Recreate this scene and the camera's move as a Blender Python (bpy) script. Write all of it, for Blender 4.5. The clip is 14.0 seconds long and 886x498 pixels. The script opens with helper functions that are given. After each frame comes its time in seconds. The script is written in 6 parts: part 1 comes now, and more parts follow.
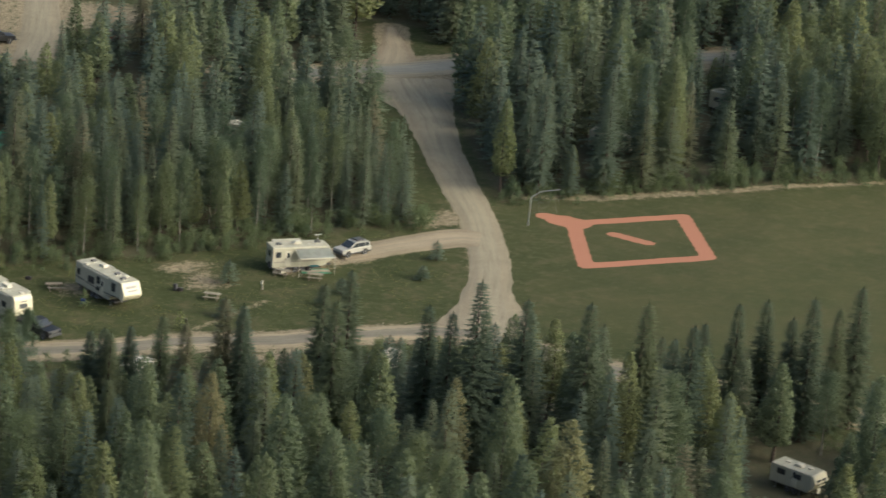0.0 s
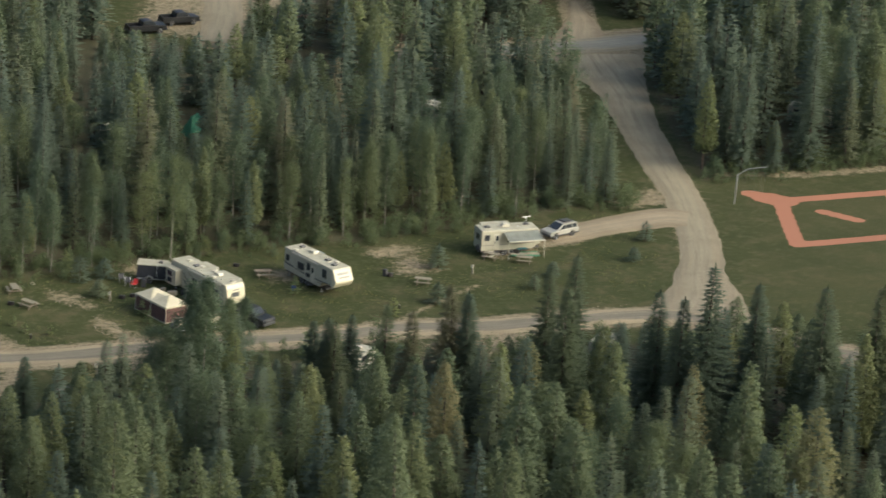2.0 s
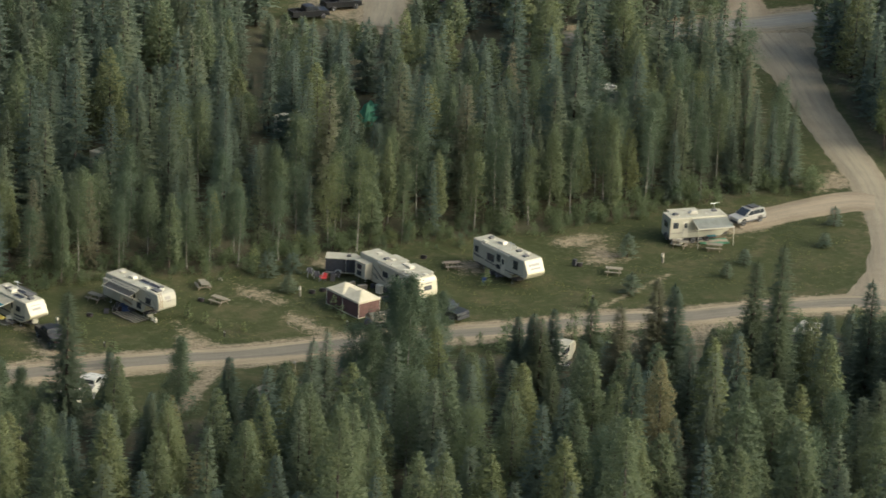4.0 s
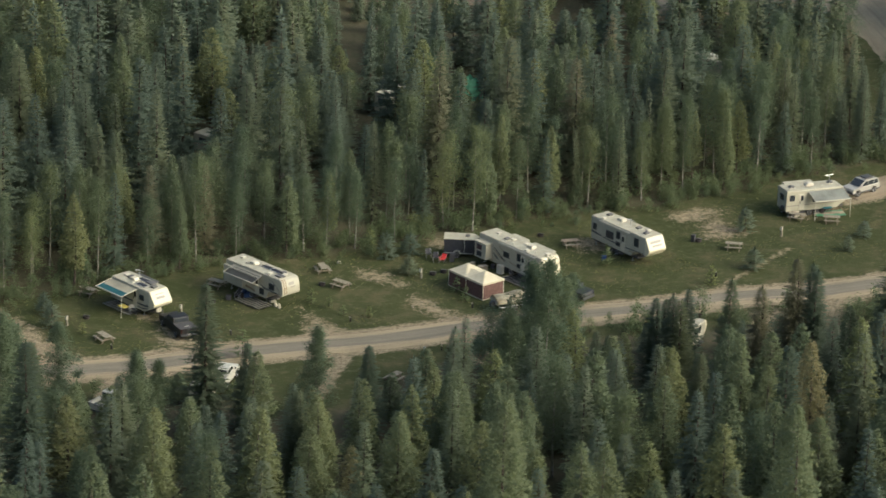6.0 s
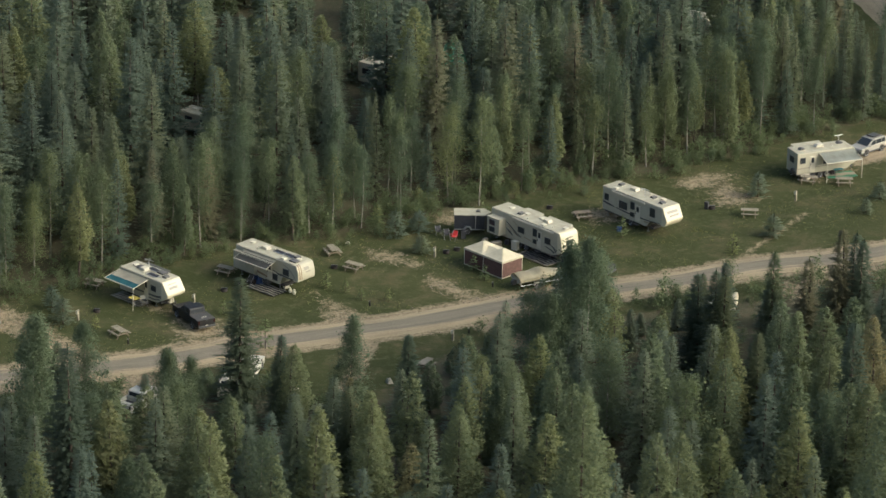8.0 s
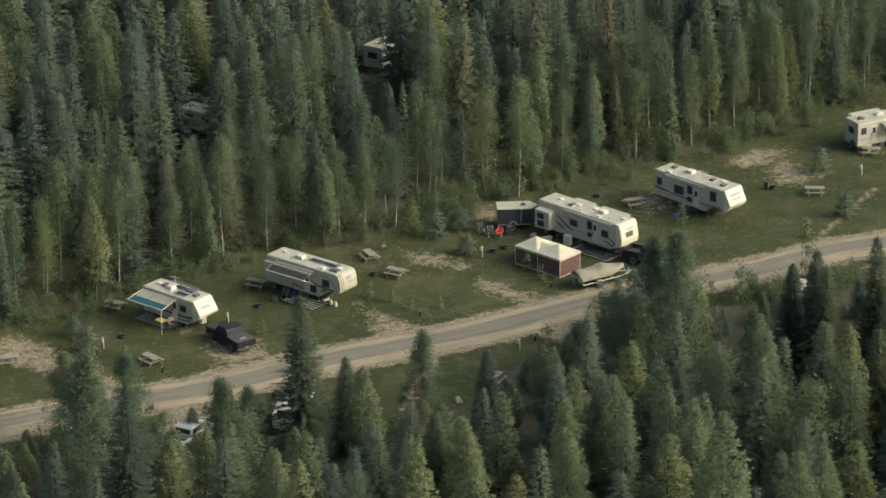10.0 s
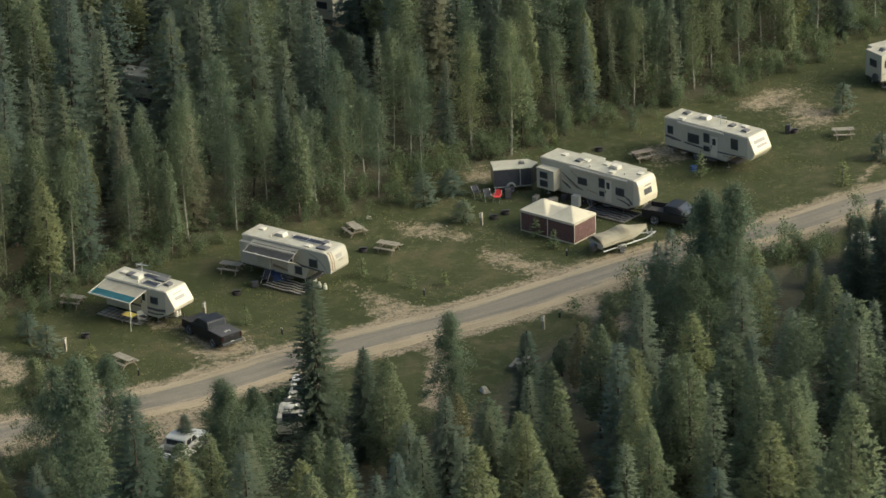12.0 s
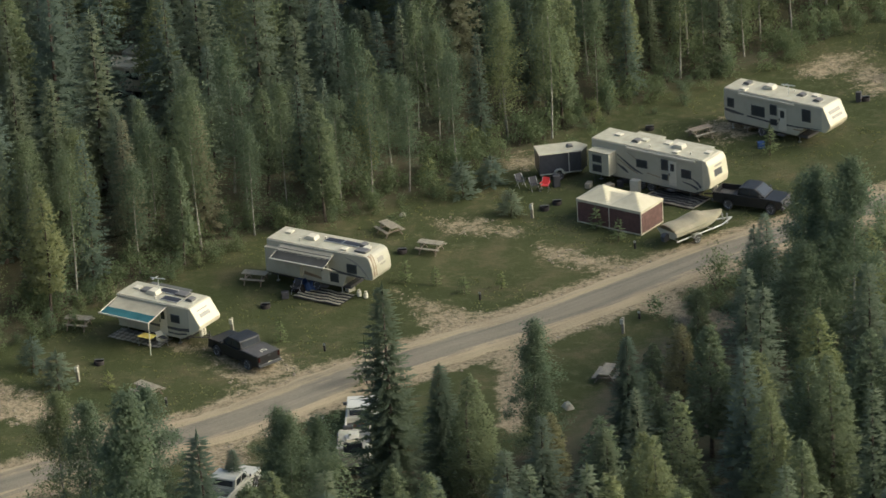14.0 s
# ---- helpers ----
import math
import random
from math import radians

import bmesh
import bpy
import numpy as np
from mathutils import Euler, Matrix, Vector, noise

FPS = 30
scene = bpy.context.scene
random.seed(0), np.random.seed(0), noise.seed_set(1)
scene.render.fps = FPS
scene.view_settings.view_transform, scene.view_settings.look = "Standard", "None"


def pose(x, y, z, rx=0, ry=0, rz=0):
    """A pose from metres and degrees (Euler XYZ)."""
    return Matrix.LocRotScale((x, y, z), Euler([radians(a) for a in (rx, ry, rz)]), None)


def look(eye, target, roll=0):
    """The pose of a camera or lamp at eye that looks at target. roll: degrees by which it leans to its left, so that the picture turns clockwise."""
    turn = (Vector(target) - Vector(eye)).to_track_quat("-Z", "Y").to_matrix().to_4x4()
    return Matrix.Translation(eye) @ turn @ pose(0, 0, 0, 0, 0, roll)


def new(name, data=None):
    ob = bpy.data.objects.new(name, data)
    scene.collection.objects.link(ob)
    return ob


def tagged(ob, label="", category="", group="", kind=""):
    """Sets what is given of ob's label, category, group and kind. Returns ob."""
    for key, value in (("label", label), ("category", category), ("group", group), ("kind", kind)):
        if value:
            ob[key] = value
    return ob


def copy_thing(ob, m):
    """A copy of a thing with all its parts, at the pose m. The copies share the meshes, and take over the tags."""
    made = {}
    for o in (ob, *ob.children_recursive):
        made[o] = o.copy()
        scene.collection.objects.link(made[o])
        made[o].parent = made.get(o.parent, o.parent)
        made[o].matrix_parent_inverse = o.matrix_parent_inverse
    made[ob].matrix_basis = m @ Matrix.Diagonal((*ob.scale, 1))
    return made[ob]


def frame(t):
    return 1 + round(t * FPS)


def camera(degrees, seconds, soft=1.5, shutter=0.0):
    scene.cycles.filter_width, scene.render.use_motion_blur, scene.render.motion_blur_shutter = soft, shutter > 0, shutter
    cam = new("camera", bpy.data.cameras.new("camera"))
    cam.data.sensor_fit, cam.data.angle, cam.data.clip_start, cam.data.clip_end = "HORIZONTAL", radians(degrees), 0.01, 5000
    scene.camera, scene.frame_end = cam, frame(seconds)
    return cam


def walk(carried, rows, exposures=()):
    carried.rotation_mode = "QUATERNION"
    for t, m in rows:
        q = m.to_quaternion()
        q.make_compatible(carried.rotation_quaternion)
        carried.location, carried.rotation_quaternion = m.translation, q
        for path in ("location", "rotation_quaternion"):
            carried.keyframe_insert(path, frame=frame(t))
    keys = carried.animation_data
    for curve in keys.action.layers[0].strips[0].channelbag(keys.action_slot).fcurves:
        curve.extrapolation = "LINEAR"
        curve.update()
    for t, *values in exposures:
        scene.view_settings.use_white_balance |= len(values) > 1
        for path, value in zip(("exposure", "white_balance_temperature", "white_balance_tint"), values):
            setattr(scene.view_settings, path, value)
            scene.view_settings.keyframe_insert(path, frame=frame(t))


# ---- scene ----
import collections

cam = camera(13.594, 14.0, 1.55, 0.6)
PATH = [
    (0, (130.799, -363.121, 137.954), (98.275, -175.729, 76.096), 5.160),
    (0.5, (127.133, -361.757, 137.557), (93.386, -174.773, 75.124), 4.834),
    (1, (123.479, -360.506, 137.289), (88.521, -173.952, 74.236), 4.571),
    (1.5, (119.889, -359.696, 137.218), (83.772, -173.566, 73.569), 4.279),
    (2, (116.393, -359.109, 137.293), (79.250, -173.390, 73.038), 3.952),
    (2.5, (112.765, -358.420, 137.530), (74.690, -173.117, 72.621), 3.698),
    (3, (109.155, -357.672, 137.712), (70.214, -172.767, 72.184), 3.438),
    (3.5, (105.575, -356.837, 137.730), (65.859, -172.264, 71.732), 3.096),
    (4, (101.914, -355.937, 137.976), (61.458, -171.716, 71.448), 2.837),
    (6.5, (79.698, -353.413, 139.929), (42.400, -169.883, 69.748), 1.590),
    (7, (73.977, -351.820, 139.966), (39.522, -168.070, 68.909), 1.557),
    (9.5, (42.818, -324.503, 133.849), (21.733, -139.993, 59.611), -0.055),
    (10, (37.130, -315.164, 130.227), (17.865, -130.556, 55.738), -0.515),
    (10.5, (31.653, -305.504, 126.473), (14.645, -120.864, 51.514), -0.904),
    (11, (26.459, -295.826, 122.621), (12.425, -111.195, 47.027), -1.257),
    (11.5, (21.386, -286.571, 118.738), (10.364, -101.911, 42.716), -1.607),
    (12, (16.708, -277.598, 115.124), (8.483, -92.934, 38.760), -1.966),
    (12.5, (12.346, -268.995, 111.661), (6.176, -84.301, 35.177), -2.290),
    (13, (8.290, -260.507, 108.236), (4.262, -75.768, 31.716), -2.632),
    (13.5, (4.404, -252.331, 105.077), (2.454, -67.625, 28.397), -2.964),
    (14, (1.053, -244.560, 101.977), (0.871, -59.868, 25.237), -3.333),
]
walk(cam, [(t, look(eye, target, roll)) for t, eye, target, roll in PATH], [(0, 0.6, 5600, 1)])

# ---- light ----
world = bpy.data.worlds.new("sky")
scene.world = world
world.use_nodes = True
wn = world.node_tree.nodes
sky = wn.new("ShaderNodeTexSky")
sky.sky_type = "NISHITA"
sky.sun_disc = False
SUN_EL, SUN_AZ = radians(30), radians(100)  # azimuth clockwise from +y
sky.sun_elevation, sky.sun_rotation = SUN_EL, SUN_AZ
sky.air_density, sky.dust_density, sky.ozone_density = 0.8, 8.0, 0.0
wn["Background"].inputs[1].default_value = 0.15
world.node_tree.links.new(sky.outputs[0], wn["Background"].inputs[0])
sun_data = bpy.data.lights.new("sun", "SUN")
sun_data.energy, sun_data.angle, sun_data.color = 0.6, radians(50.0), (1.0, 0.84, 0.58)
sun = new("sun", sun_data)
sun_dir = Vector((math.sin(SUN_AZ) * math.cos(SUN_EL), math.cos(SUN_AZ) * math.cos(SUN_EL), math.sin(SUN_EL)))
sun.matrix_world = look(sun_dir * 300, (0, 0, 0))


# ---- materials ----
def ramp(nt, fac, stops):
    node = nt.nodes.new("ShaderNodeValToRGB")
    el = node.color_ramp.elements
    while len(el) < len(stops):
        el.new(0.5)
    for e, (p, c) in zip(el, stops):
        e.position, e.color = p, (*c, 1)
    nt.links.new(fac, node.inputs[0])
    return node.outputs[0]


def noise_tex(nt, scale, detail=4.0, rough=0.6, coord="Object"):
    tc = nt.nodes.new("ShaderNodeTexCoord")
    node = nt.nodes.new("ShaderNodeTexNoise")
    node.inputs["Scale"].default_value, node.inputs["Detail"].default_value = scale, detail
    node.inputs["Roughness"].default_value = rough
    nt.links.new(tc.outputs[coord], node.inputs["Vector"])
    return node.outputs["Fac"]


def mix(nt, fac, a, b, mode="MIX"):
    node = nt.nodes.new("ShaderNodeMix")
    node.data_type, node.blend_type = "RGBA", mode
    for sock, val in ((node.inputs[0], fac), (node.inputs[6], a), (node.inputs[7], b)):
        if isinstance(val, (int, float)):
            sock.default_value = val
        elif isinstance(val, tuple):
            sock.default_value = (*val, 1)
        else:
            nt.links.new(val, sock)
    return node.outputs[2]


def calc(nt, op, a, b, c=None):
    node = nt.nodes.new("ShaderNodeMath")
    node.operation = op
    for sock, val in zip(node.inputs, (a, b, c)):
        if val is None:
            continue
        if isinstance(val, (int, float)):
            sock.default_value = val
        else:
            nt.links.new(val, sock)
    return node.outputs[0]


def bump(nt, height, strength, distance):
    node = nt.nodes.new("ShaderNodeBump")
    node.inputs["Strength"].default_value, node.inputs["Distance"].default_value = strength, distance
    nt.links.new(height, node.inputs["Height"])
    return node.outputs[0]


def bare(name, rough=0.7, metal=0.0):
    m = bpy.data.materials.new(name)
    m.use_nodes = True
    b = m.node_tree.nodes["Principled BSDF"]
    b.inputs["Roughness"].default_value, b.inputs["Metallic"].default_value = rough, metal
    return m, m.node_tree, b


def plain(name, colour, rough=0.6, metal=0.0, vary=0.12, scale=3.0, dirt=0.0, relief=0.0):
    """A painted or worn surface: two scales of variation, optional grime."""
    m, nt, b = bare(name, rough, metal)
    lo = tuple(c * (1 - vary) for c in colour)
    hi = tuple(min(1, c * (1 + vary * 0.6)) for c in colour)
    col = ramp(nt, noise_tex(nt, scale), [(0.3, lo), (0.7, hi)])
    if dirt:
        g = ramp(nt, noise_tex(nt, 0.9, 6, 0.7), [(0.45, (0, 0, 0)), (0.75, (1, 1, 1))])
        col = mix(nt, calc(nt, "MULTIPLY", g, dirt), col, tuple(c * 0.5 for c in (colour[0], colour[1] * 0.93, colour[2] * 0.8)))
    nt.links.new(col, b.inputs["Base Color"])
    if relief:
        nt.links.new(bump(nt, noise_tex(nt, 40.0, 3), 0.6, relief), b.inputs["Normal"])
    return m


def foliage(name, dark, light, odd):
    """Leaves or needles, as much let through as thrown back: each spray a little different, each tree too, some trees browned."""
    m, nt, b = bare(name, 0.75)
    geo = nt.nodes.new("ShaderNodeNewGeometry")
    info = nt.nodes.new("ShaderNodeObjectInfo")
    col = ramp(nt, geo.outputs["Random Per Island"], [(0.0, dark), (1.0, light)])
    own = nt.nodes.new("ShaderNodeAttribute")
    own.attribute_name = "tree"
    each = calc(nt, "FRACT", calc(nt, "ADD", info.outputs["Random"], own.outputs["Fac"]), 0.0)
    tone = ramp(nt, each, [(0.0, (0.80, 0.85, 0.90)), (0.4, (0.94, 0.96, 0.97)), (0.65, (1.04, 1.02, 0.95)), (0.88, (1.16, 1.08, 0.92)), (1.0, (1.06, 1.10, 0.97))])
    col = mix(nt, 1.0, col, tone, "MULTIPLY")
    brown = ramp(nt, each, [(0.94, (0, 0, 0)), (0.99, (0.5, 0.5, 0.5))])
    col = mix(nt, brown, col, odd)
    nt.links.new(col, b.inputs["Base Color"])
    b.inputs["Specular IOR Level"].default_value = 0.04
    tr = nt.nodes.new("ShaderNodeBsdfTranslucent")
    nt.links.new(mix(nt, 1.0, col, (1.35, 1.35, 1.2), "MULTIPLY"), tr.inputs[0])
    sh = nt.nodes.new("ShaderNodeAddShader")
    nt.links.new(b.outputs[0], sh.inputs[0])
    nt.links.new(tr.outputs[0], sh.inputs[1])
    nt.links.new(sh.outputs[0], nt.nodes["Material Output"].inputs[0])
    return m


def ground_material():
    m, nt, b = bare("meadow", 0.95)
    b.inputs["Specular IOR Level"].default_value = 0.1
    fine, mid, big = noise_tex(nt, 9.0, 5, 0.7), noise_tex(nt, 1.1, 5, 0.65), noise_tex(nt, 0.16, 4, 0.6)
    grass = mix(nt, 0.55, ramp(nt, fine, [(0.25, (0.0323, 0.0392, 0.014)), (0.75, (0.0693, 0.077, 0.0308))]),
                ramp(nt, big, [(0.3, (0.0400, 0.0504, 0.0175)), (0.7, (0.0770, 0.0798, 0.0322))]))
    straw = calc(nt, "MULTIPLY", ramp(nt, mid, [(0.52, (0, 0, 0)), (0.72, (1, 1, 1))]), 0.28)
    grass = mix(nt, straw, grass, (0.2128, 0.1904, 0.1075))
    worn = calc(nt, "MULTIPLY", ramp(nt, noise_tex(nt, 0.33, 6, 0.7), [(0.5, (0, 0, 0)), (0.68, (1, 1, 1))]), 0.42)
    grass = mix(nt, worn, grass, ramp(nt, fine, [(0.25, (0.0941, 0.0762, 0.0448)), (0.75, (0.2061, 0.1635, 0.0963))]))
    sand = mix(nt, 0.5, ramp(nt, fine, [(0.2, (0.147, 0.1162, 0.07)), (0.8, (0.42, 0.3402, 0.2212))]),
               ramp(nt, mid, [(0.3, (0.21, 0.1666, 0.1022)), (0.7, (0.399, 0.3248, 0.21))]))
    clods = ramp(nt, noise_tex(nt, 3.0, 7, 0.85), [(0.43, (0.78, 0.78, 0.78)), (0.51, (0, 0, 0))])
    sand = mix(nt, clods, sand, (0.084, 0.077, 0.042))
    litter = mix(nt, 0.5, ramp(nt, fine, [(0.3, (0.060, 0.058, 0.036)), (0.8, (0.150, 0.130, 0.082))]),
                 ramp(nt, mid, [(0.35, (0.055, 0.068, 0.032)), (0.7, (0.125, 0.100, 0.062))]))
    clay = mix(nt, 0.4, (0.40, 0.19, 0.115), ramp(nt, fine, [(0.3, (0.33, 0.135, 0.085)), (0.8, (0.46, 0.215, 0.135))]))

    def edge(name, lo, hi, rag):
        at = nt.nodes.new("ShaderNodeAttribute")
        at.attribute_name = name
        ragged = calc(nt, "MULTIPLY_ADD", calc(nt, "SUBTRACT", mid, 0.5), rag, at.outputs["Fac"])
        ragged = calc(nt, "MULTIPLY_ADD", calc(nt, "SUBTRACT", fine, 0.5), rag * 0.8, ragged)
        mr = nt.nodes.new("ShaderNodeMapRange")
        mr.inputs[1].default_value, mr.inputs[2].default_value = lo, hi
        nt.links.new(ragged, mr.inputs[0])
        return mr.outputs[0]

    dry = nt.nodes.new("ShaderNodeAttribute")
    dry.attribute_name = "dry"
    grass = mix(nt, calc(nt, "MULTIPLY", dry.outputs["Fac"], 0.55), grass, ramp(nt, big, [(0.3, (0.066, 0.070, 0.030)), (0.7, (0.096, 0.088, 0.040))]))
    col = mix(nt, edge("floor", 0.35, 0.65, 0.9), grass, litter)
    col = mix(nt, edge("sand", 0.42, 0.74, 1.5), col, sand)
    col = mix(nt, edge("clay", 0.45, 0.55, 0.25), col, clay)
    nt.links.new(col, b.inputs["Base Color"])
    nt.links.new(bump(nt, fine, 0.7, 0.08), b.inputs["Normal"])
    return m


def road_material(name, centre, shoulder):
    m, nt, b = bare(name, 0.95)
    b.inputs["Specular IOR Level"].default_value = 0.14
    fine, mid, big = noise_tex(nt, 12.0, 5, 0.75), noise_tex(nt, 1.3, 5, 0.65), noise_tex(nt, 0.25, 3)
    grey = ramp(nt, fine, [(0.25, tuple(c * 0.7 for c in centre)), (0.75, tuple(c * 1.3 for c in centre))])
    tan = ramp(nt, fine, [(0.25, tuple(c * 0.65 for c in shoulder)), (0.75, tuple(c * 1.3 for c in shoulder))])
    at, lat, lng = (nt.nodes.new("ShaderNodeAttribute") for _ in range(3))
    at.attribute_name, lat.attribute_name, lng.attribute_name = "across", "lateral", "along"
    # streaks drawn out along the wheel tracks
    xyz = nt.nodes.new("ShaderNodeCombineXYZ")
    nt.links.new(lat.outputs["Fac"], xyz.inputs[0])
    nt.links.new(calc(nt, "MULTIPLY", lng.outputs["Fac"], 0.045), xyz.inputs[1])
    nz = nt.nodes.new("ShaderNodeTexNoise")
    nz.inputs["Scale"].default_value, nz.inputs["Detail"].default_value, nz.inputs["Roughness"].default_value = 1.7, 5.0, 0.65
    nt.links.new(xyz.outputs[0], nz.inputs["Vector"])
    streak = nz.outputs["Fac"]
    f = calc(nt, "MULTIPLY_ADD", calc(nt, "SUBTRACT", mid, 0.5), 0.5, at.outputs["Fac"])
    f = calc(nt, "MULTIPLY_ADD", calc(nt, "SUBTRACT", streak, 0.5), 1.5, f)
    col = mix(nt, ramp(nt, f, [(0.42, (0, 0, 0)), (0.66, (1, 1, 1))]), grey, tan)
    col = mix(nt, 0.5, col, ramp(nt, big, [(0.3, (0.75, 0.75, 0.75)), (0.7, (1.1, 1.1, 1.1))]), "MULTIPLY")
    col = mix(nt, 0.75, col, ramp(nt, streak, [(0.32, (0.72, 0.72, 0.73)), (0.5, (1.0, 1.0, 1.0)), (0.68, (1.22, 1.2, 1.15))]), "MULTIPLY")
    nt.links.new(col, b.inputs["Base Color"])
    nt.links.new(bump(nt, fine, 0.6, 0.05), b.inputs["Normal"])
    return m


def bark(name, a, c, scale):
    m, nt, b = bare(name, 0.9)
    nt.links.new(ramp(nt, noise_tex(nt, scale, 5, 0.7), [(0.35, a), (0.65, c)]), b.inputs["Base Color"])
    nt.links.new(bump(nt, noise_tex(nt, scale * 4), 0.5, 0.03), b.inputs["Normal"])
    return m


M_GROUND = ground_material()
M_ROAD = road_material("gravel_road", (0.214, 0.188, 0.139), (0.328, 0.268, 0.170))
M_PALEROAD = road_material("dusty_road", (0.2957, 0.2523, 0.1715), (0.2720, 0.2286, 0.1537))
M_CROSSING = road_material("pale_gravel", (0.262, 0.246, 0.200), (0.300, 0.255, 0.175))
M_TRACK = road_material("sandy_track", (0.336, 0.2733, 0.1837), (0.28, 0.224, 0.1478))
M_SPRUCE = foliage("spruce_needles", (0.072, 0.086, 0.064), (0.085, 0.100, 0.071), (0.12, 0.09, 0.06))
# spruce_needles with less distance haze in the colour, for the near wood's spruces
M_DARKSPRUCE = foliage("dark_spruce_needles", (0.050, 0.061, 0.042), (0.062, 0.074, 0.049), (0.09, 0.07, 0.045))
M_PINE = foliage("pine_needles", (0.085, 0.097, 0.057), (0.099, 0.111, 0.063), (0.14, 0.105, 0.065))
M_ASPEN = foliage("aspen_leaves", (0.063, 0.077, 0.048), (0.076, 0.091, 0.054), (0.14, 0.14, 0.065))
M_SHRUB = foliage("shrub_leaves", (0.060, 0.075, 0.044), (0.076, 0.092, 0.052), (0.12, 0.11, 0.045))
M_BARK = bark("grey_bark", (0.05, 0.036, 0.026), (0.13, 0.10, 0.075), 3.0)
M_BIRCH = bark("pale_bark", (0.13, 0.12, 0.095), (0.36, 0.34, 0.28), 2.0)

# ---- ground ----
def ground(x, y):
    """Height of the gently rising ground."""
    u = min(max(x, -45.0), 95.0) / 50.0
    return 0.476 + -0.352 * u + 0.829 * u * u + 0.4096 * min(max(y, -80.0), 140.0) / 50.0


def mesh_from(name, verts, faces, material=None, smooth=False):
    me = bpy.data.meshes.new(name)
    me.from_pydata(verts, [], faces)
    if material:
        me.materials.append(material)
    if smooth:
        me.polygons.foreach_set("use_smooth", [True] * len(me.polygons))
    me.update()
    return me


def part(name, bm, material, parent, label=""):
    """Links a bmesh as one mesh object under a thing or a part."""
    me = bpy.data.meshes.new(name)
    bm.to_mesh(me)
    bm.free()
    me.materials.append(material)
    ob = new(name, me)
    ob.parent = parent
    if label:
        ob["label"] = label
    return ob


def seg_dist(px, py, line):
    """Distance of many points to a polyline."""
    best = np.full(px.shape, 1e9)
    for (ax, ay), (bx, by) in zip(line[:-1], line[1:]):
        dx, dy = bx - ax, by - ay
        u = np.clip(((px - ax) * dx + (py - ay) * dy) / (dx * dx + dy * dy), 0, 1)
        best = np.minimum(best, np.hypot(px - ax - u * dx, py - ay - u * dy))
    return best


def inside(px, py, poly):
    hit = np.zeros(px.shape, bool)
    for (ax, ay), (bx, by) in zip(poly, poly[1:] + poly[:1]):
        if ay == by:
            continue
        hit ^= ((ay > py) != (by > py)) & (px < (bx - ax) * (py - ay) / (by - ay) + ax)
    return hit


def soft_inside(px, py, poly, width):
    d = seg_dist(px, py, poly + poly[:1])
    return np.clip(0.5 + np.where(inside(px, py, poly), d, -d) / width, 0, 1)


LANE = [(-70.4, -61.6), (-46.2, -46.8), (-23.7, -33), (-13.9, -27.5), (-6.2, -21.7), (0.8, -17.3), (7.5, -13.4), (14.1, -8.6), (22, -2.9), (32.6, 2.9), (40.7, 8.4), (48.4, 11.6), (57.2, 17.1), (66, 20.9), (74.8, 18.7), (84.7, 14.3), (97.9, 11.4), (123.2, 7.7)]
SPUR = [(69.1, 19.5), (68.7, 28.3), (67.3, 35), (66.3, 42.5), (64, 52), (61.4, 61), (58.4, 69.4), (55.6, 76.5), (50.8, 90), (46.6, 103), (42.8, 112.5), (39.5, 121)]
CROSS = [(14, 108.5), (22, 114), (28.4, 118.8), (38.6, 125.5), (46, 131.5), (60, 140.5), (93.5, 156.2)]
NORTH = [(36.2, 127), (35.2, 134), (33.4, 140.5), (31.7, 147)]
YARD = [(-9.3, 105), (-11.5, 116), (-15.5, 130), (-22, 150)]
DRIVE = [(62.7, 55), (59.4, 54.2), (54.2, 49.4), (50.6, 45.4), (48, 42.5)]
FOREST_BACK = [(-82.5, -50.6), (-49.5, -28.6), (-34.1, -18.2), (-25.9, -9.7), (-18.7, -2.4), (-13, 3.9), (-7, 6.1), (-2.2, 9.7), (3.3, 14.9), (8.8, 19.2), (13.8, 24.8), (19.8, 29.9), (27.5, 33.6), (36.3, 42.1), (40.7, 48.4), (46.2, 51.7), (52.8, 58.3), (56.2, 57.3), (54.3, 57.4), (50.5, 66.2), (45.6, 72.2), (40.8, 74.6), (36.6, 74.2), (26.2, 63.4), (10.4, 64.1), (-1.8, 59.3), (-38.5, 93.5), (-93.5, 77)]
FOREST_FIELD = [(62.2, 70.4), (66, 74.2), (73.7, 78.1), (90.2, 86.9), (107.8, 99), (137.5, 118.8), (137.5, 189.2), (10, 189.2), (22, 160), (27, 150), (37, 149), (41, 142), (48.4, 140.8), (66, 149.6), (68.2, 140.8), (48.4, 127.6), (48.4, 110), (55, 90.2)]
FOREST_NEAR = [(-82.5, -74.8), (-46.2, -53.9), (-26.4, -41.8), (-15.4, -38.5), (-8.8, -34.1), (-3.9, -31.9), (1.1, -36.3), (7.7, -31.9), (12.1, -20.9), (17.6, -14.9), (24.2, -8.8), (34.1, -4.4), (44, 1.1), (52.8, 4.4), (62.7, 9.9), (69.3, 13.2), (79.2, 8.8), (90.2, 5.5), (101.2, 3.3), (126.5, -1.1), (126.5, -68.2), (66, -101.2), (0, -96.8), (-66, -104.5)]
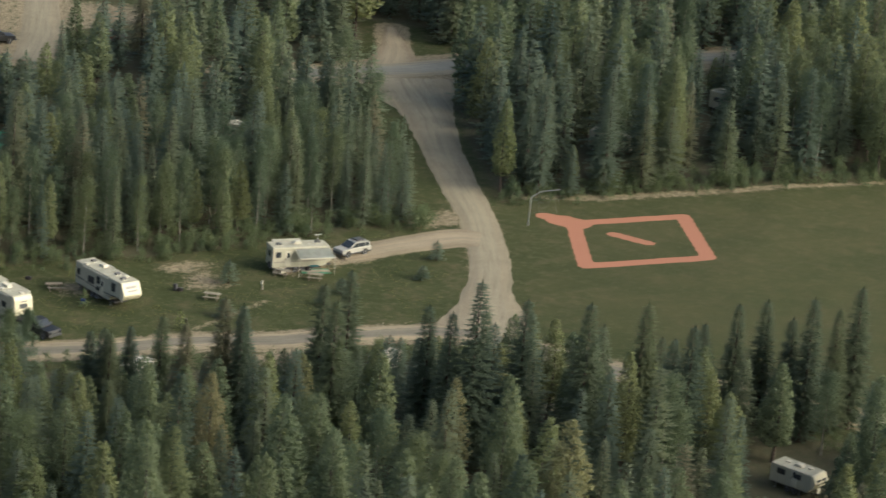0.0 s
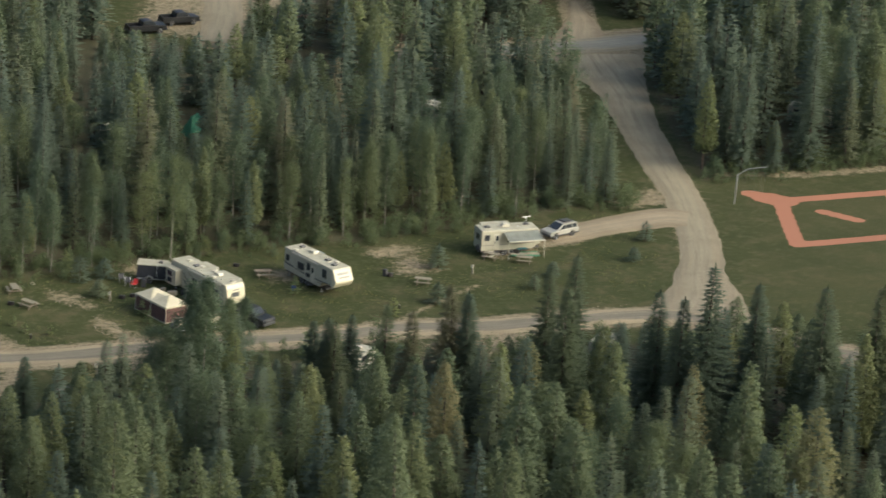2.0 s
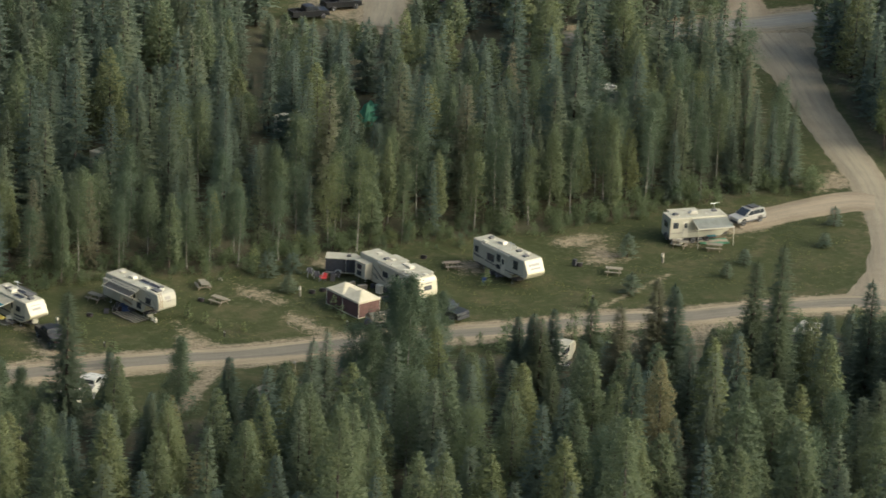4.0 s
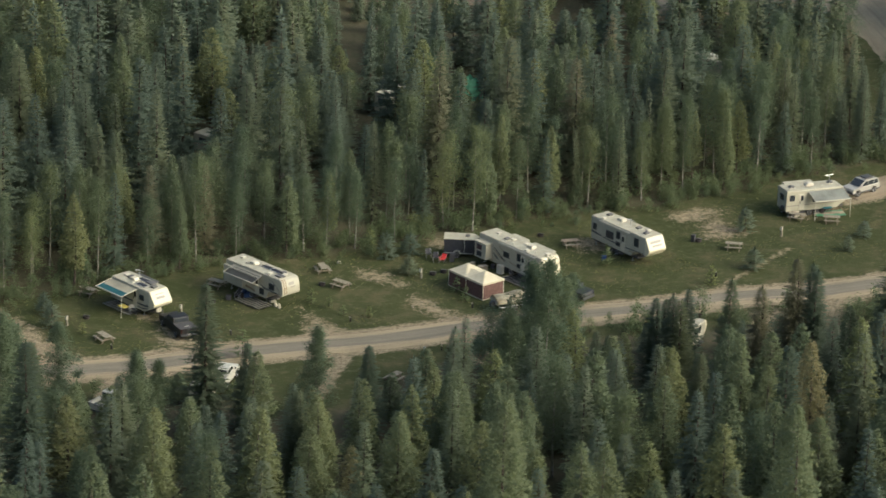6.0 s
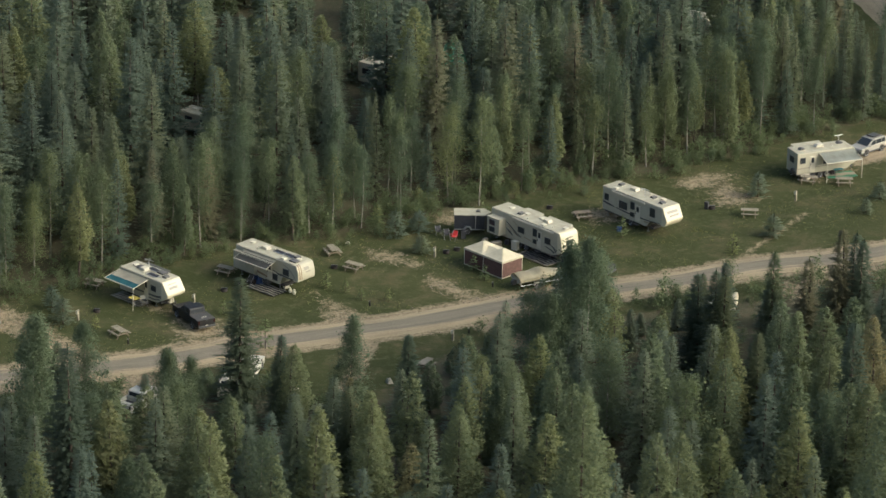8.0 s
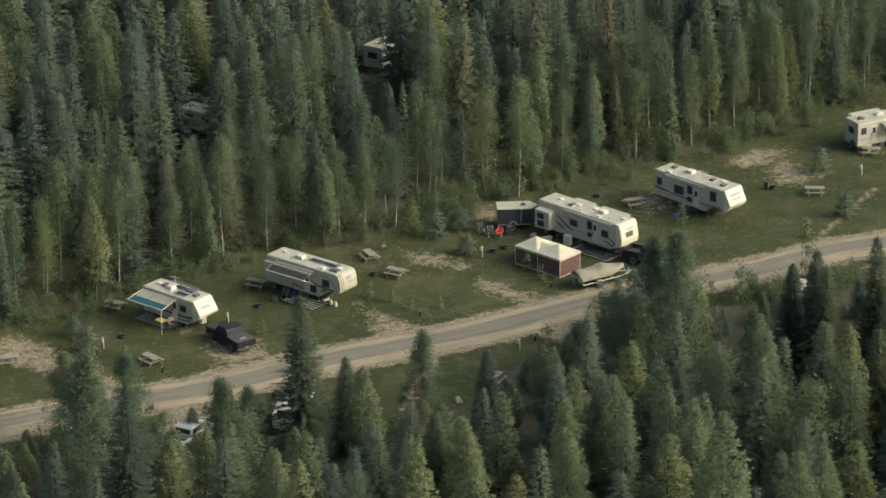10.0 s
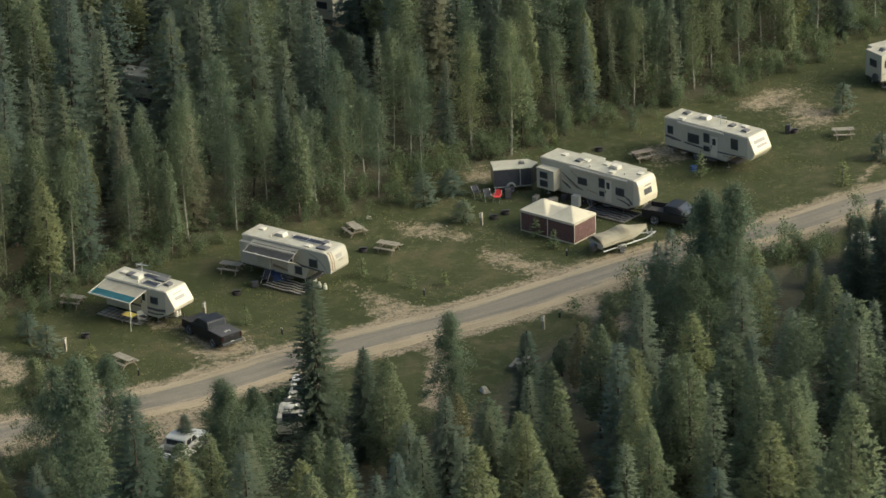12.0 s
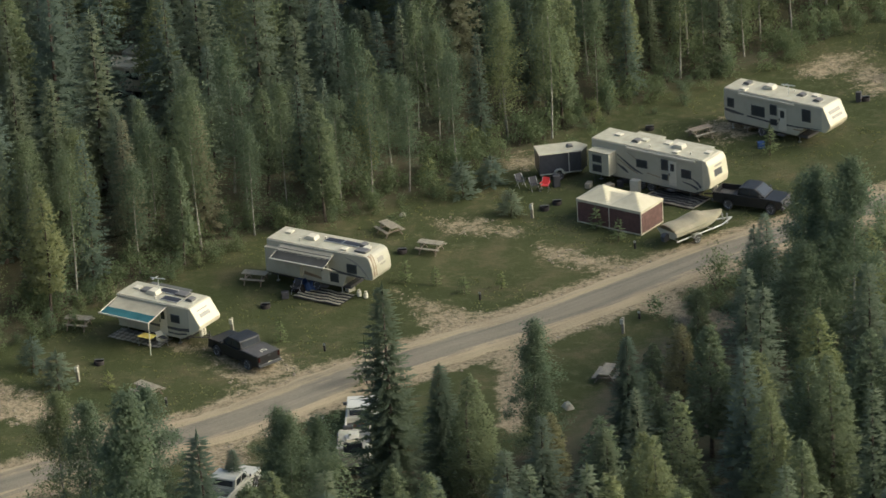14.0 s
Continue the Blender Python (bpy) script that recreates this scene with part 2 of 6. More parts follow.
FOREST_FAR = [(-93.5, 74.8), (-38.5, 79.2), (-2.2, 59.4), (9.9, 63.8), (26.4, 63.8), (44, 72.6), (45.7, 83.6), (41.8, 93.5), (36.3, 104.5), (22, 108.9), (17.6, 111.1), (24.2, 118.8), (29.7, 129.8), (28.6, 143), (19.8, 165), (5.5, 165), (8.8, 137.5), (4.4, 123.2), (-2.2, 107.8), (-8.8, 101.2), (-24.2, 102.3), (-33, 132), (-33, 165), (-93.5, 165)]
SAND_PATCHES = [
    ([(-33, -17.1), (-28.9, -19.6), (-26.6, -21.2), (-23.8, -24.2), (-20, -26.6), (-18.4, -29.2), (-22.4, -29.7), (-26.3, -27), (-29.2, -25.3), (-34.1, -24.2)], 1.8),
    ([(-16, -14.3), (-13.4, -14.3), (-9.9, -17.1), (-8.2, -20.4), (-12.8, -23.1), (-14.9, -18.7)], 2.9),
    ([(-2.8, -6.6), (-0.6, -9), (3.7, -11.7), (4.4, -14.5), (0, -16), (-1.7, -11.6)], 2.4),
    ([(0.2, 5.9), (3.7, 5.3), (7.3, 2.4), (6.6, 0.9), (3.1, 1.5), (0.4, 3.3)], 2.9),
    ([(6.8, 0), (9.9, -1), (12.8, -3.5), (16.5, -4), (15.4, -6.6), (11, -6.8), (7.7, -2.9)], 2.6),
    ([(28.9, 30.8), (31.5, 34.8), (36.1, 34.7), (33.9, 30.3), (30.8, 28.6)], 2.6),
    ([(33, 30.3), (34.5, 32.3), (39.6, 27.9), (37.4, 25.3), (34.1, 23.8)], 2.9),
    ([(41.8, 36.9), (45.1, 39.6), (50.6, 46.2), (52.3, 42.4), (48.4, 38), (45.1, 33.6), (42.4, 33.6)], 3.3),
    ([(61.6, 72.6), (66, 72.9), (73.9, 75), (89.8, 83.8), (107.6, 95.7), (108.4, 98.2), (89.1, 86.5), (72.6, 77.6), (62.7, 75)], 1.3),
    ([(52.3, 58.3), (57.2, 66.9), (60.5, 60.5), (55, 55.7)], 2.2),
    ([(-22, 105.6), (-13.8, 104.5), (-7.7, 109.5), (-8.8, 121), (-3.3, 128.7), (2.2, 133.1), (-4.4, 140.8), (-26.4, 136.4)], 4.4),
    ([(4.4, 16), (7.7, 18.2), (9.9, 15.4), (7.2, 13.2)], 2.8),
    ([(19.8, 19.8), (24.2, 24.2), (28.6, 23.1), (26.4, 18.2), (22, 17.1)], 3.5),
    ([(-14.9, -15), (-10.5, -15.8), (-17.6, -16.1), (-21.6, -11.7), (-17.6, -13.6)], 2.2),
    ([(75, 143.5), (79.5, 147.5), (81.5, 143), (77, 140)], 2.0),
    ([(-16.2, -30.5), (-12, -29), (-11.5, -33.5), (-13.4, -36.5), (-15.6, -35)], 2.0),
    ([(44, -1.1), (50.6, 2.2), (53.9, 7.7), (48.4, 8.2), (41.8, 4.4)], 2.8),
    ([(47.2, 12.2), (53.8, 15), (54.1, 10.2), (51.6, 6.8), (49.9, 3.1)], 1.8),
]
SAND_LINES = [
    (LANE, 3.3),
    (SPUR, 2.4),
    (CROSS, 6.2),
    (NORTH, 2.6),
    (DRIVE, 2.9),
    (YARD, 3.4),
    ([(38.5, 11.2), (41.2, 17.6), (44, 24.2)], 0.3),
    ([(4.8, -19.2), (4.6, -29.7)], 0.9),
    ([(-15.4, -29.7), (-13.5, -39.6)], 1.5),
    ([(14.9, -11.6), (18.7, -15.4)], 1.6),
]
FIELD = [(74, 30), (71, 55), (66, 70), (90, 84), (130, 110), (150, 40), (110, 22)]
INFIELD = [(76.4, 49.3), (89.9, 56.9), (84.7, 72.3), (72.2, 65.2)]


def build_ground():
    xs = np.concatenate([np.linspace(-3000, -90, 12)[:-1], np.arange(-90, 135, 0.6), np.linspace(135, 3000, 12)[1:]])
    ys = np.concatenate([np.linspace(-3000, -110, 12)[:-1], np.arange(-110, 210, 0.6), np.linspace(210, 3000, 12)[1:]])
    gx, gy = np.meshgrid(xs, ys)
    px, py = gx.ravel(), gy.ravel()
    pz = np.array([ground(a, b) for a, b in zip(px, py)])
    pz = pz + 0.025 * np.sin(px * 0.9 + np.sin(py * 0.7)) * np.cos(py * 0.8)
    n, w = len(px), len(xs)
    idx = np.arange(n).reshape(len(ys), w)
    quads = np.stack([idx[:-1, :-1], idx[:-1, 1:], idx[1:, 1:], idx[1:, :-1]], -1).reshape(-1, 4)
    me = bpy.data.meshes.new("ground")
    me.vertices.add(n)
    me.vertices.foreach_set("co", np.stack([px, py, pz], 1).ravel())
    me.loops.add(quads.size)
    me.loops.foreach_set("vertex_index", quads.ravel())
    me.polygons.add(len(quads))
    me.polygons.foreach_set("loop_start", np.arange(0, quads.size, 4))
    me.polygons.foreach_set("use_smooth", np.ones(len(quads), bool))
    floor = np.maximum.reduce([soft_inside(px, py, p, 5.0) for p in (FOREST_BACK, FOREST_FIELD, FOREST_NEAR, FOREST_FAR)])
    sand = np.zeros(n)
    for poly, width in SAND_PATCHES:
        sand = np.maximum(sand, 0.76 * soft_inside(px, py, poly, width * 1.2))
    for line, half in SAND_LINES:
        sand = np.maximum(sand, np.clip(0.5 + (half - seg_dist(px, py, line)) / 1.4, 0, 1))
    # clay: three strips of the infield and the rubber's short strip
    clay = np.zeros(n)
    a, b, c, d = [np.array(p) for p in INFIELD]
    for p, q, half in ((a, b, 0.95), (b, c, 0.95), (c, d, 0.95), (d, a, 0.95)):
        clay = np.maximum(clay, np.clip(0.5 + (half - seg_dist(px, py, [tuple(p), tuple(q)])) / 0.7, 0, 1))
    mid = (a + b + c + d) / 4
    away = (d - b) / np.linalg.norm(d - b)
    for p, q, half in ((mid + away * 3.6, mid - away * 1.6, 0.8), (d, d + away * 4.2, 1.2), (d - away * 0.4, d + away * 1.6, 2.0)):
        clay = np.maximum(clay, np.clip(0.5 + (half - seg_dist(px, py, [tuple(p), tuple(q)])) / 0.7, 0, 1))
    dry = soft_inside(px, py, FIELD, 14.0)
    for name, data in (("floor", floor), ("sand", sand), ("clay", clay), ("dry", dry)):
        me.attributes.new(name, "FLOAT", "POINT").data.foreach_set("value", data)
    me.materials.append(M_GROUND)
    me.update()
    me.validate()
    return tagged(new("ground", me), "mown grass meadow with worn sandy patches and forest litter", "ground", kind="structure")


build_ground()


def smooth_line(line, step=0.8):
    """Points at even steps along a Catmull-Rom curve."""
    p = [np.array(q, float) for q in line]
    p = [2 * p[0] - p[1]] + p + [2 * p[-1] - p[-2]]
    out = []
    for i in range(1, len(p) - 2):
        n = max(2, int(np.linalg.norm(p[i + 1] - p[i]) / step))
        for k in range(n):
            t = k / n
            out.append(0.5 * (2 * p[i] + (p[i + 1] - p[i - 1]) * t + (2 * p[i - 1] - 5 * p[i] + 4 * p[i + 1] - p[i + 2]) * t * t
                              + (3 * p[i] - p[i - 1] - 3 * p[i + 1] + p[i + 2]) * t ** 3))
    out.append(p[-2])
    return out


def build_road(name, line, halves, lift, label, material):
    """A road strip; halves are its half widths at the points of the line."""
    if len(halves) == 1:
        halves = halves * len(line)
    pts = smooth_line([(x, y, h) for (x, y), h in zip(line, halves)])
    verts, faces, across, lateral, along = [], [], [], [], []
    rows = 9
    for i, p in enumerate(pts):
        q, h = p[:2], p[2]
        t = pts[min(i + 1, len(pts) - 1)][:2] - pts[max(i - 1, 0)][:2]
        t = t / np.linalg.norm(t)
        nrm = np.array((-t[1], t[0]))
        for k in range(rows):
            s = k / (rows - 1) * 2 - 1
            jag = 0.22 * noise.noise(Vector((q[0] * 0.6, q[1] * 0.6, 7.0 * np.sign(s)))) + 0.12 * noise.noise(Vector((q[0] * 2.1, q[1] * 2.1, 3.0 * np.sign(s))))
            w = q + nrm * s * (h + (jag if abs(s) > 0.99 else 0.0))
            crown = 0.06 * (1 - s * s) - (0.07 if abs(s) > 0.99 else 0.0)
            verts.append((w[0], w[1], ground(w[0], w[1]) + lift + crown))
            across.append(abs(s))
            lateral.append(s * h)
            along.append(i * 0.8)
    for i in range(len(pts) - 1):
        for k in range(rows - 1):
            a = i * rows + k
            faces.append((a, a + rows, a + rows + 1, a + 1))
    me = mesh_from(name, verts, faces, material, True)
    for key, data in (("across", across), ("lateral", lateral), ("along", along)):
        me.attributes.new(key, "FLOAT", "POINT").data.foreach_set("value", data)
    return tagged(new(name, me), label, "road", kind="structure")


build_road("road_lane", LANE, [2.3], 0.09, "grey gravel campground lane with sandy shoulders", M_ROAD)
build_road("road_main", SPUR, [6.5, 4.6, 3.1, 2.6, 2.5, 2.4, 2.5, 2.7, 2.8, 3.5, 5.2, 7.0], 0.06, "wide pale dusty gravel road", M_PALEROAD)
build_road("road_crossing", CROSS, [3.6], 0.13, "pale gravel road crossing the forest", M_CROSSING)
build_road("road_north", NORTH, [4.5, 2.8, 1.6, 0.8], 0.05, "sandy track leading into the forest", M_TRACK)
build_road("road_yard", YARD, [2.6, 2.8, 2.6, 2.4], 0.07, "pale dusty track across a distant clearing", M_PALEROAD)
build_road("driveway", DRIVE, [4.2, 3.4, 2.8, 2.5, 2.3], 0.08, "sandy gravel driveway to a campsite", M_TRACK)


# ---- trees ----
def kite(out, base, tip, side, width, outward):
    """A small four-cornered spray whose shading leans towards the crown's own roundness."""
    i = len(out[0])
    m = base * 0.55 + tip * 0.45
    flat = (tip - base).cross(side)
    if flat.dot(outward) < 0:
        side, flat = -side, -flat
    out[0].extend((base, m - side * width, tip, m + side * width))
    out[1].append((i, i + 1, i + 2, i + 3))
    out[2].append((outward * 0.55 + flat.normalized() * 0.6).normalized())


def trunk_mesh(rng, name, height, radius, material, bend=0.15):
    verts, faces, rows, sides = [], [], 7, 7
    bx, by = rng.uniform(-bend, bend), rng.uniform(-bend, bend)
    for r in range(rows):
        t = r / (rows - 1)
        rad = radius * ((1 - t) ** 0.9 + 0.03) * (1.35 if r == 0 else 1)
        for s in range(sides):
            a = 2 * math.pi * s / sides
            verts.append((bx * math.sin(t * 3) + rad * math.cos(a), by * math.sin(t * 2.4) + rad * math.sin(a), height * t - (0.3 if r == 0 else 0)))
    for r in range(rows - 1):
        for s in range(sides):
            a, b = r * sides + s, r * sides + (s + 1) % sides
            faces.append((a, b, b + sides, a + sides))
    return mesh_from(name, verts, faces, material, True)


def needle_crown(rng, height, radius, low, droop, gap, fullness, top=0.75, fine=1.0):
    """Whorls of boughs; every bough is a spine with many small sprays."""
    out = ([], [], [])
    z = low
    lop = [rng.uniform(0.75, 1.15) for _ in range(8)]
    while z < height - 0.25:
        t = (z - low) / (height - low)
        n = 8 if t < 0.7 else 6
        reach = radius * ((1 - t) ** top + 0.04) * min(1.0, 0.55 + t * 4)
        a0 = rng.uniform(0, 6.28)
        for k in range(n):
            if rng.random() > fullness:
                continue
            a = a0 + 6.283 * k / n + rng.uniform(-0.3, 0.3)
            L = reach * rng.uniform(0.65, 1.15) * lop[int((a % 6.283) / 6.2832 * 8) % 8]
            d = droop * (1 - 1.5 * t) + rng.uniform(-0.16, 0.18)
            ax = Vector((math.cos(a), math.sin(a), 0))
            sd = Vector((-math.sin(a), math.cos(a), 0))
            root = Vector((0, 0, z + rng.uniform(-0.28, 0.28) * min(1.0, 1.6 - 1.6 * t)))
            steps = max(3, int(L / (0.15 * fine)))
            for j in range(steps):
                u = (j + 0.7) / steps
                if u * L < 0.12:
                    continue
                p = root + ax * (u * L) + Vector((0, 0, -d * L * u + 0.35 * d * L * u * u * u))
                ln = (0.13 + 0.17 * (1 - u)) * (0.6 + 0.4 * min(1, L)) * rng.uniform(0.7, 1.35) * fine ** 0.6
                for s in (-1, 1, -0.5, 0.5):
                    way = (ax * rng.uniform(0.3, 0.9) + sd * s * rng.uniform(0.5, 1.1) + Vector((0, 0, rng.uniform(-0.7, 0.5)))).normalized()
                    flat = (way.cross(Vector((rng.uniform(-0.9, 0.9), rng.uniform(-0.9, 0.9), 1)))).normalized()
                    outward = (ax * (0.2 + 0.6 * u) + sd * s * 0.4 + Vector((0, 0, 1.0))).normalized()
                    kite(out, p, p + way * ln, flat, ln * 0.27, outward)
            end = root + ax * L + Vector((0, 0, -0.65 * d * L))
            kite(out, end - ax * 0.12, end + ax * 0.2, sd, 0.06, (ax * 0.8 + Vector((0, 0, 1.0))).normalized())
        z += gap * (1.0 - 0.5 * t) * rng.uniform(0.8, 1.2)
    for k in range(4):
        a = rng.uniform(0, 6.28)
        kite(out, Vector((0, 0, height - 0.55)), Vector((0, 0, height + 0.1)), Vector((math.cos(a), math.sin(a), 0)), 0.05, Vector((math.sin(a), -math.cos(a), 0.4)).normalized())
    return out


def tuft_crown(rng, height, radius, low, tufts, top=0.65, size=0.26):
    """A full pine crown: tufts of needles all through an uneven cone."""
    out = ([], [], [])
    ph = [rng.uniform(0, 6.28) for _ in range(4)]
    made = 0
    while made < tufts:
        t = rng.random()
        full = (1 - t) ** top * min(1.0, 0.5 + 2.0 * t) + 0.035
        if rng.random() > full + 0.08:
            continue
        a = rng.uniform(0, 6.283)
        lump = 0.86 + 0.15 * math.sin(3 * a + ph[0] + 7 * t) + 0.12 * math.sin(2 * a + ph[1] - 19 * t) + 0.1 * math.sin(a + ph[2] + 31 * t)
        r = radius * full * lump * (0.35 + 0.7 * rng.random() ** 0.5)
        ax = Vector((math.cos(a), math.sin(a), 0))
        p = ax * r + Vector((0, 0, low + (height - low) * t + rng.uniform(-0.15, 0.15)))
        ln = size * rng.uniform(0.7, 1.3) * (1.0 - 0.35 * t)
        for _ in range(4):
            way = (ax * rng.uniform(0.1, 0.9) + Vector((rng.gauss(0, 0.6), rng.gauss(0, 0.6), rng.uniform(-0.1, 0.9)))).normalized()
            flat = way.cross(Vector((rng.uniform(-1, 1), rng.uniform(-1, 1), rng.uniform(-1, 1)))).normalized()
            kite(out, p, p + way * ln, flat, ln * 0.24, (ax * 0.6 + Vector((0, 0, 0.8))).normalized())
        made += 1
    for k in range(5):
        a = rng.uniform(0, 6.28)
        kite(out, Vector((0, 0, height - 0.5)), Vector((0.1 * math.cos(a), 0.1 * math.sin(a), height + 0.05)), Vector((math.cos(a), math.sin(a), 0)), 0.05, Vector((math.sin(a), -math.cos(a), 0.4)).normalized())
    return out


def leaf_crown(rng, height, radius, low, clumps, per, leaf, spread=1.0):
    """Clusters of small leaves along rising limbs."""
    out = ([], [], [])
    ph = [rng.uniform(0, 6.28) for _ in range(3)]
    for _ in range(clumps):
        t = rng.random() ** 0.8
        z = low + (height - low) * t
        a = rng.uniform(0, 6.283)
        uneven = 0.9 + 0.28 * math.sin(2 * a + ph[0] + 5 * t) + 0.22 * math.sin(3 * a + ph[1] - 11 * t)
        r = radius * math.sin(min(1.0, 0.25 + t * 0.75) * math.pi) ** 0.8 * rng.uniform(0.15, 1.0) * uneven
        c = Vector((r * math.cos(a), r * math.sin(a), z + rng.uniform(-0.2, 0.3)))
        s = rng.uniform(0.22, 0.5) * spread
        for _ in range(per):
            off = Vector((rng.gauss(0, s), rng.gauss(0, s), rng.gauss(0, s * 0.8)))
            p = c + off
            w = Vector((rng.uniform(-1, 1), rng.uniform(-1, 1), rng.uniform(-0.9, 0.5))).normalized()
            f = w.cross(Vector((rng.uniform(-1, 1), rng.uniform(-1, 1), 1))).normalized()
            ln = leaf * rng.uniform(0.7, 1.3)
            outward = (Vector((p.x, p.y, 0)) / radius * 0.7 + off / s * 0.3 + Vector((0, 0, 0.8))).normalized()
            kite(out, p, p + w * ln, f, ln * 0.42, outward)
    return out


def crown_mesh(name, crown, material):
    me = mesh_from(name, crown[0], crown[1], material)
    lean(me, np.repeat(np.array([tuple(v) for v in crown[2]]), 4, 0))
    return me


def lean(me, normals):
    """Gives each corner of the sprays its own shading direction."""
    me.polygons.foreach_set("use_smooth", np.ones(len(me.polygons), bool))
    me.attributes.new("custom_normal", "FLOAT_VECTOR", "POINT").data.foreach_set("vector", normals.astype(np.float32).ravel())


def tree_kind(kind, seed):
    rng = random.Random(seed)
    if kind == "spruce":
        h = 10.0
        tm = trunk_mesh(rng, "trunk", h * 0.97, 0.10, M_BARK)
        cr = needle_crown(rng, h, rng.uniform(1.35, 1.7), 0.7, rng.uniform(0.3, 0.5), 0.29, 0.97, 0.9)
        mat = M_SPRUCE
    elif kind == "pine":
        h = 10.0
        tm = trunk_mesh(rng, "trunk", h * 0.96, 0.095, M_BARK, 0.25)
        cr = tuft_crown(rng, h, rng.uniform(1.25, 1.55), rng.uniform(1.0, 2.4), 1250)
        mat = M_PINE
    elif kind == "tall_spruce":
        h = 10.0
        tm = trunk_mesh(rng, "trunk", h * 0.97, 0.13, M_BARK)
        cr = needle_crown(rng, h, rng.uniform(1.35, 1.6), 0.6, rng.uniform(0.3, 0.45), 0.165, 0.98, 0.85, 0.62)
        mat = M_DARKSPRUCE
    elif kind == "tall_pine":
        h = 10.0
        tm = trunk_mesh(rng, "trunk", h * 0.96, 0.12, M_BARK, 0.25)
        cr = tuft_crown(rng, h, rng.uniform(1.3, 1.55), rng.uniform(1.0, 2.0), 3000, 0.62, 0.175)
        mat = M_PINE
    elif kind == "bushy_aspen":
        h = 10.0
        tm = trunk_mesh(rng, "trunk", h * 0.94, 0.07, M_BIRCH, 0.22)
        cr = leaf_crown(rng, h, rng.uniform(1.7, 2.1), rng.uniform(0.6, 1.2), 150, 86, 0.115, 0.72)
        mat = M_ASPEN
    else:
        h = 10.0
        tm = trunk_mesh(rng, "trunk", h * 0.94, 0.07, M_BIRCH, 0.22)
        cr = leaf_crown(rng, h, rng.uniform(1.1, 1.45), rng.uniform(2.4, 4.0), 110, 42, 0.115)
        mat = M_ASPEN
    return tm, crown_mesh("crown", cr, mat)


KINDS = {k: [tree_kind(k, 100 * i + s) for s in range(n)] for i, (k, n) in enumerate((("spruce", 6), ("pine", 5), ("aspen", 5), ("tall_spruce", 4), ("tall_pine", 4), ("bushy_aspen", 4)))}
TREE_TAGS = {
    "spruce": ("spruce_tree", "tall narrow dark green spruce with drooping boughs", "spruces of the forest"),
    "pine": ("pine_tree", "slim olive green pine with bare lower trunk", "pines of the forest"),
    "tall_spruce": ("spruce_tree", "tall dense dark green spruce standing beside the lane", "tall spruces of the near wood"),
    "tall_pine": ("pine_tree", "full olive green pine in the near wood", "full pines of the near wood"),
    "bushy_aspen": ("aspen_tree", "bushy light green aspen leafed down to the grass", "bushy aspens beside the lane"),
    "aspen": ("aspen_tree", "light green aspen with thin pale trunk", "aspens of the forest"),
}
TREES = collections.defaultdict(list)
EXTRA = []


def plant(kind, x, y, height, girth=1.0, rng=random):
    pick = rng.randrange(len(KINDS[kind]))
    s = height / 10.0
    TREES[kind].append((x, y, s, s ** 0.6 * girth, rng.uniform(0, 360), pick))


# single trees that stand out: x, y, height
NEAR_SPRUCES = [
    (-2.9, -42.2, 15.9),
    (-12.8, -65.5, 18),
    (9.3, -54.8, 11.8),
    (75.6, -20.5, 20.9),
    (86.5, -19.6, 19.3),
    (62.2, -25.1, 18.7),
    (37.1, 82.3, 12.9),
    (52.1, -45.6, 17.1),
    (70.2, -18.4, 17),
    (72.9, -20.1, 17),
    (79.4, -13.9, 17),
    (91.5, -14, 18),
    (60.5, -10.6, 17),
    (58.3, -12.9, 16),
    (49.6, -19.2, 15.5),
    (50.8, -16.3, 14),
    (96.3, -13.9, 16),
    (43.4, -19.9, 13),
    (38.2, -22.9, 12),
    (46.8, -23.6, 14),
    (51.6, -19.5, 14.5),
    (-19.1, -45.2, 9),
    (0.2, -38.8, 9),
    (43.4, -39.4, 13),
    (39.2, -24, 12),
    (36.4, -21.5, 11),
    (11.7, -37.5, 9.5),
    (99.2, 0.6, 14),
    (101.9, 3.2, 14),
    (106.9, -0, 16),
    (109.4, 3.5, 14),
    (111.3, 5.8, 16),
    (96.1, -1.3, 12),
    (104.8, 1.5, 13),
    (38.4, -13.4, 9),
    (36.3, -14.1, 8),
]
NEAR_PINES = [
    (11.8, -58.2, 12.7),
    (19.3, -57.1, 11.6),
    (19.1, -42.9, 10.4),
    (22.7, -49.3, 12.7),
    (2, -41.9, 9.4),
    (56, -72.8, 22.4),
    (31.9, -74.3, 21.3),
    (53.5, -39.6, 15),
    (41, -41.6, 14),
    (29.2, -58.6, 15),
    (52.2, -54.5, 15),
    (37.2, -67.2, 15),
    (80.5, -56.5, 16),
    (64.2, -61.3, 16),
    (27.1, -54, 14),
    (29.9, -55.4, 14),
    (39.1, -64.7, 14),
    (54, -54.6, 15),
    (41.1, -46.2, 13),
    (44.9, -32.1, 13),
    (19.9, -60.5, 13),
    (11.5, -56.4, 12),
    (-1.7, -65, 12),
    (84.7, -12.1, 13),
    (21.7, -47.9, 12),
    (49.9, -41.5, 13),
]
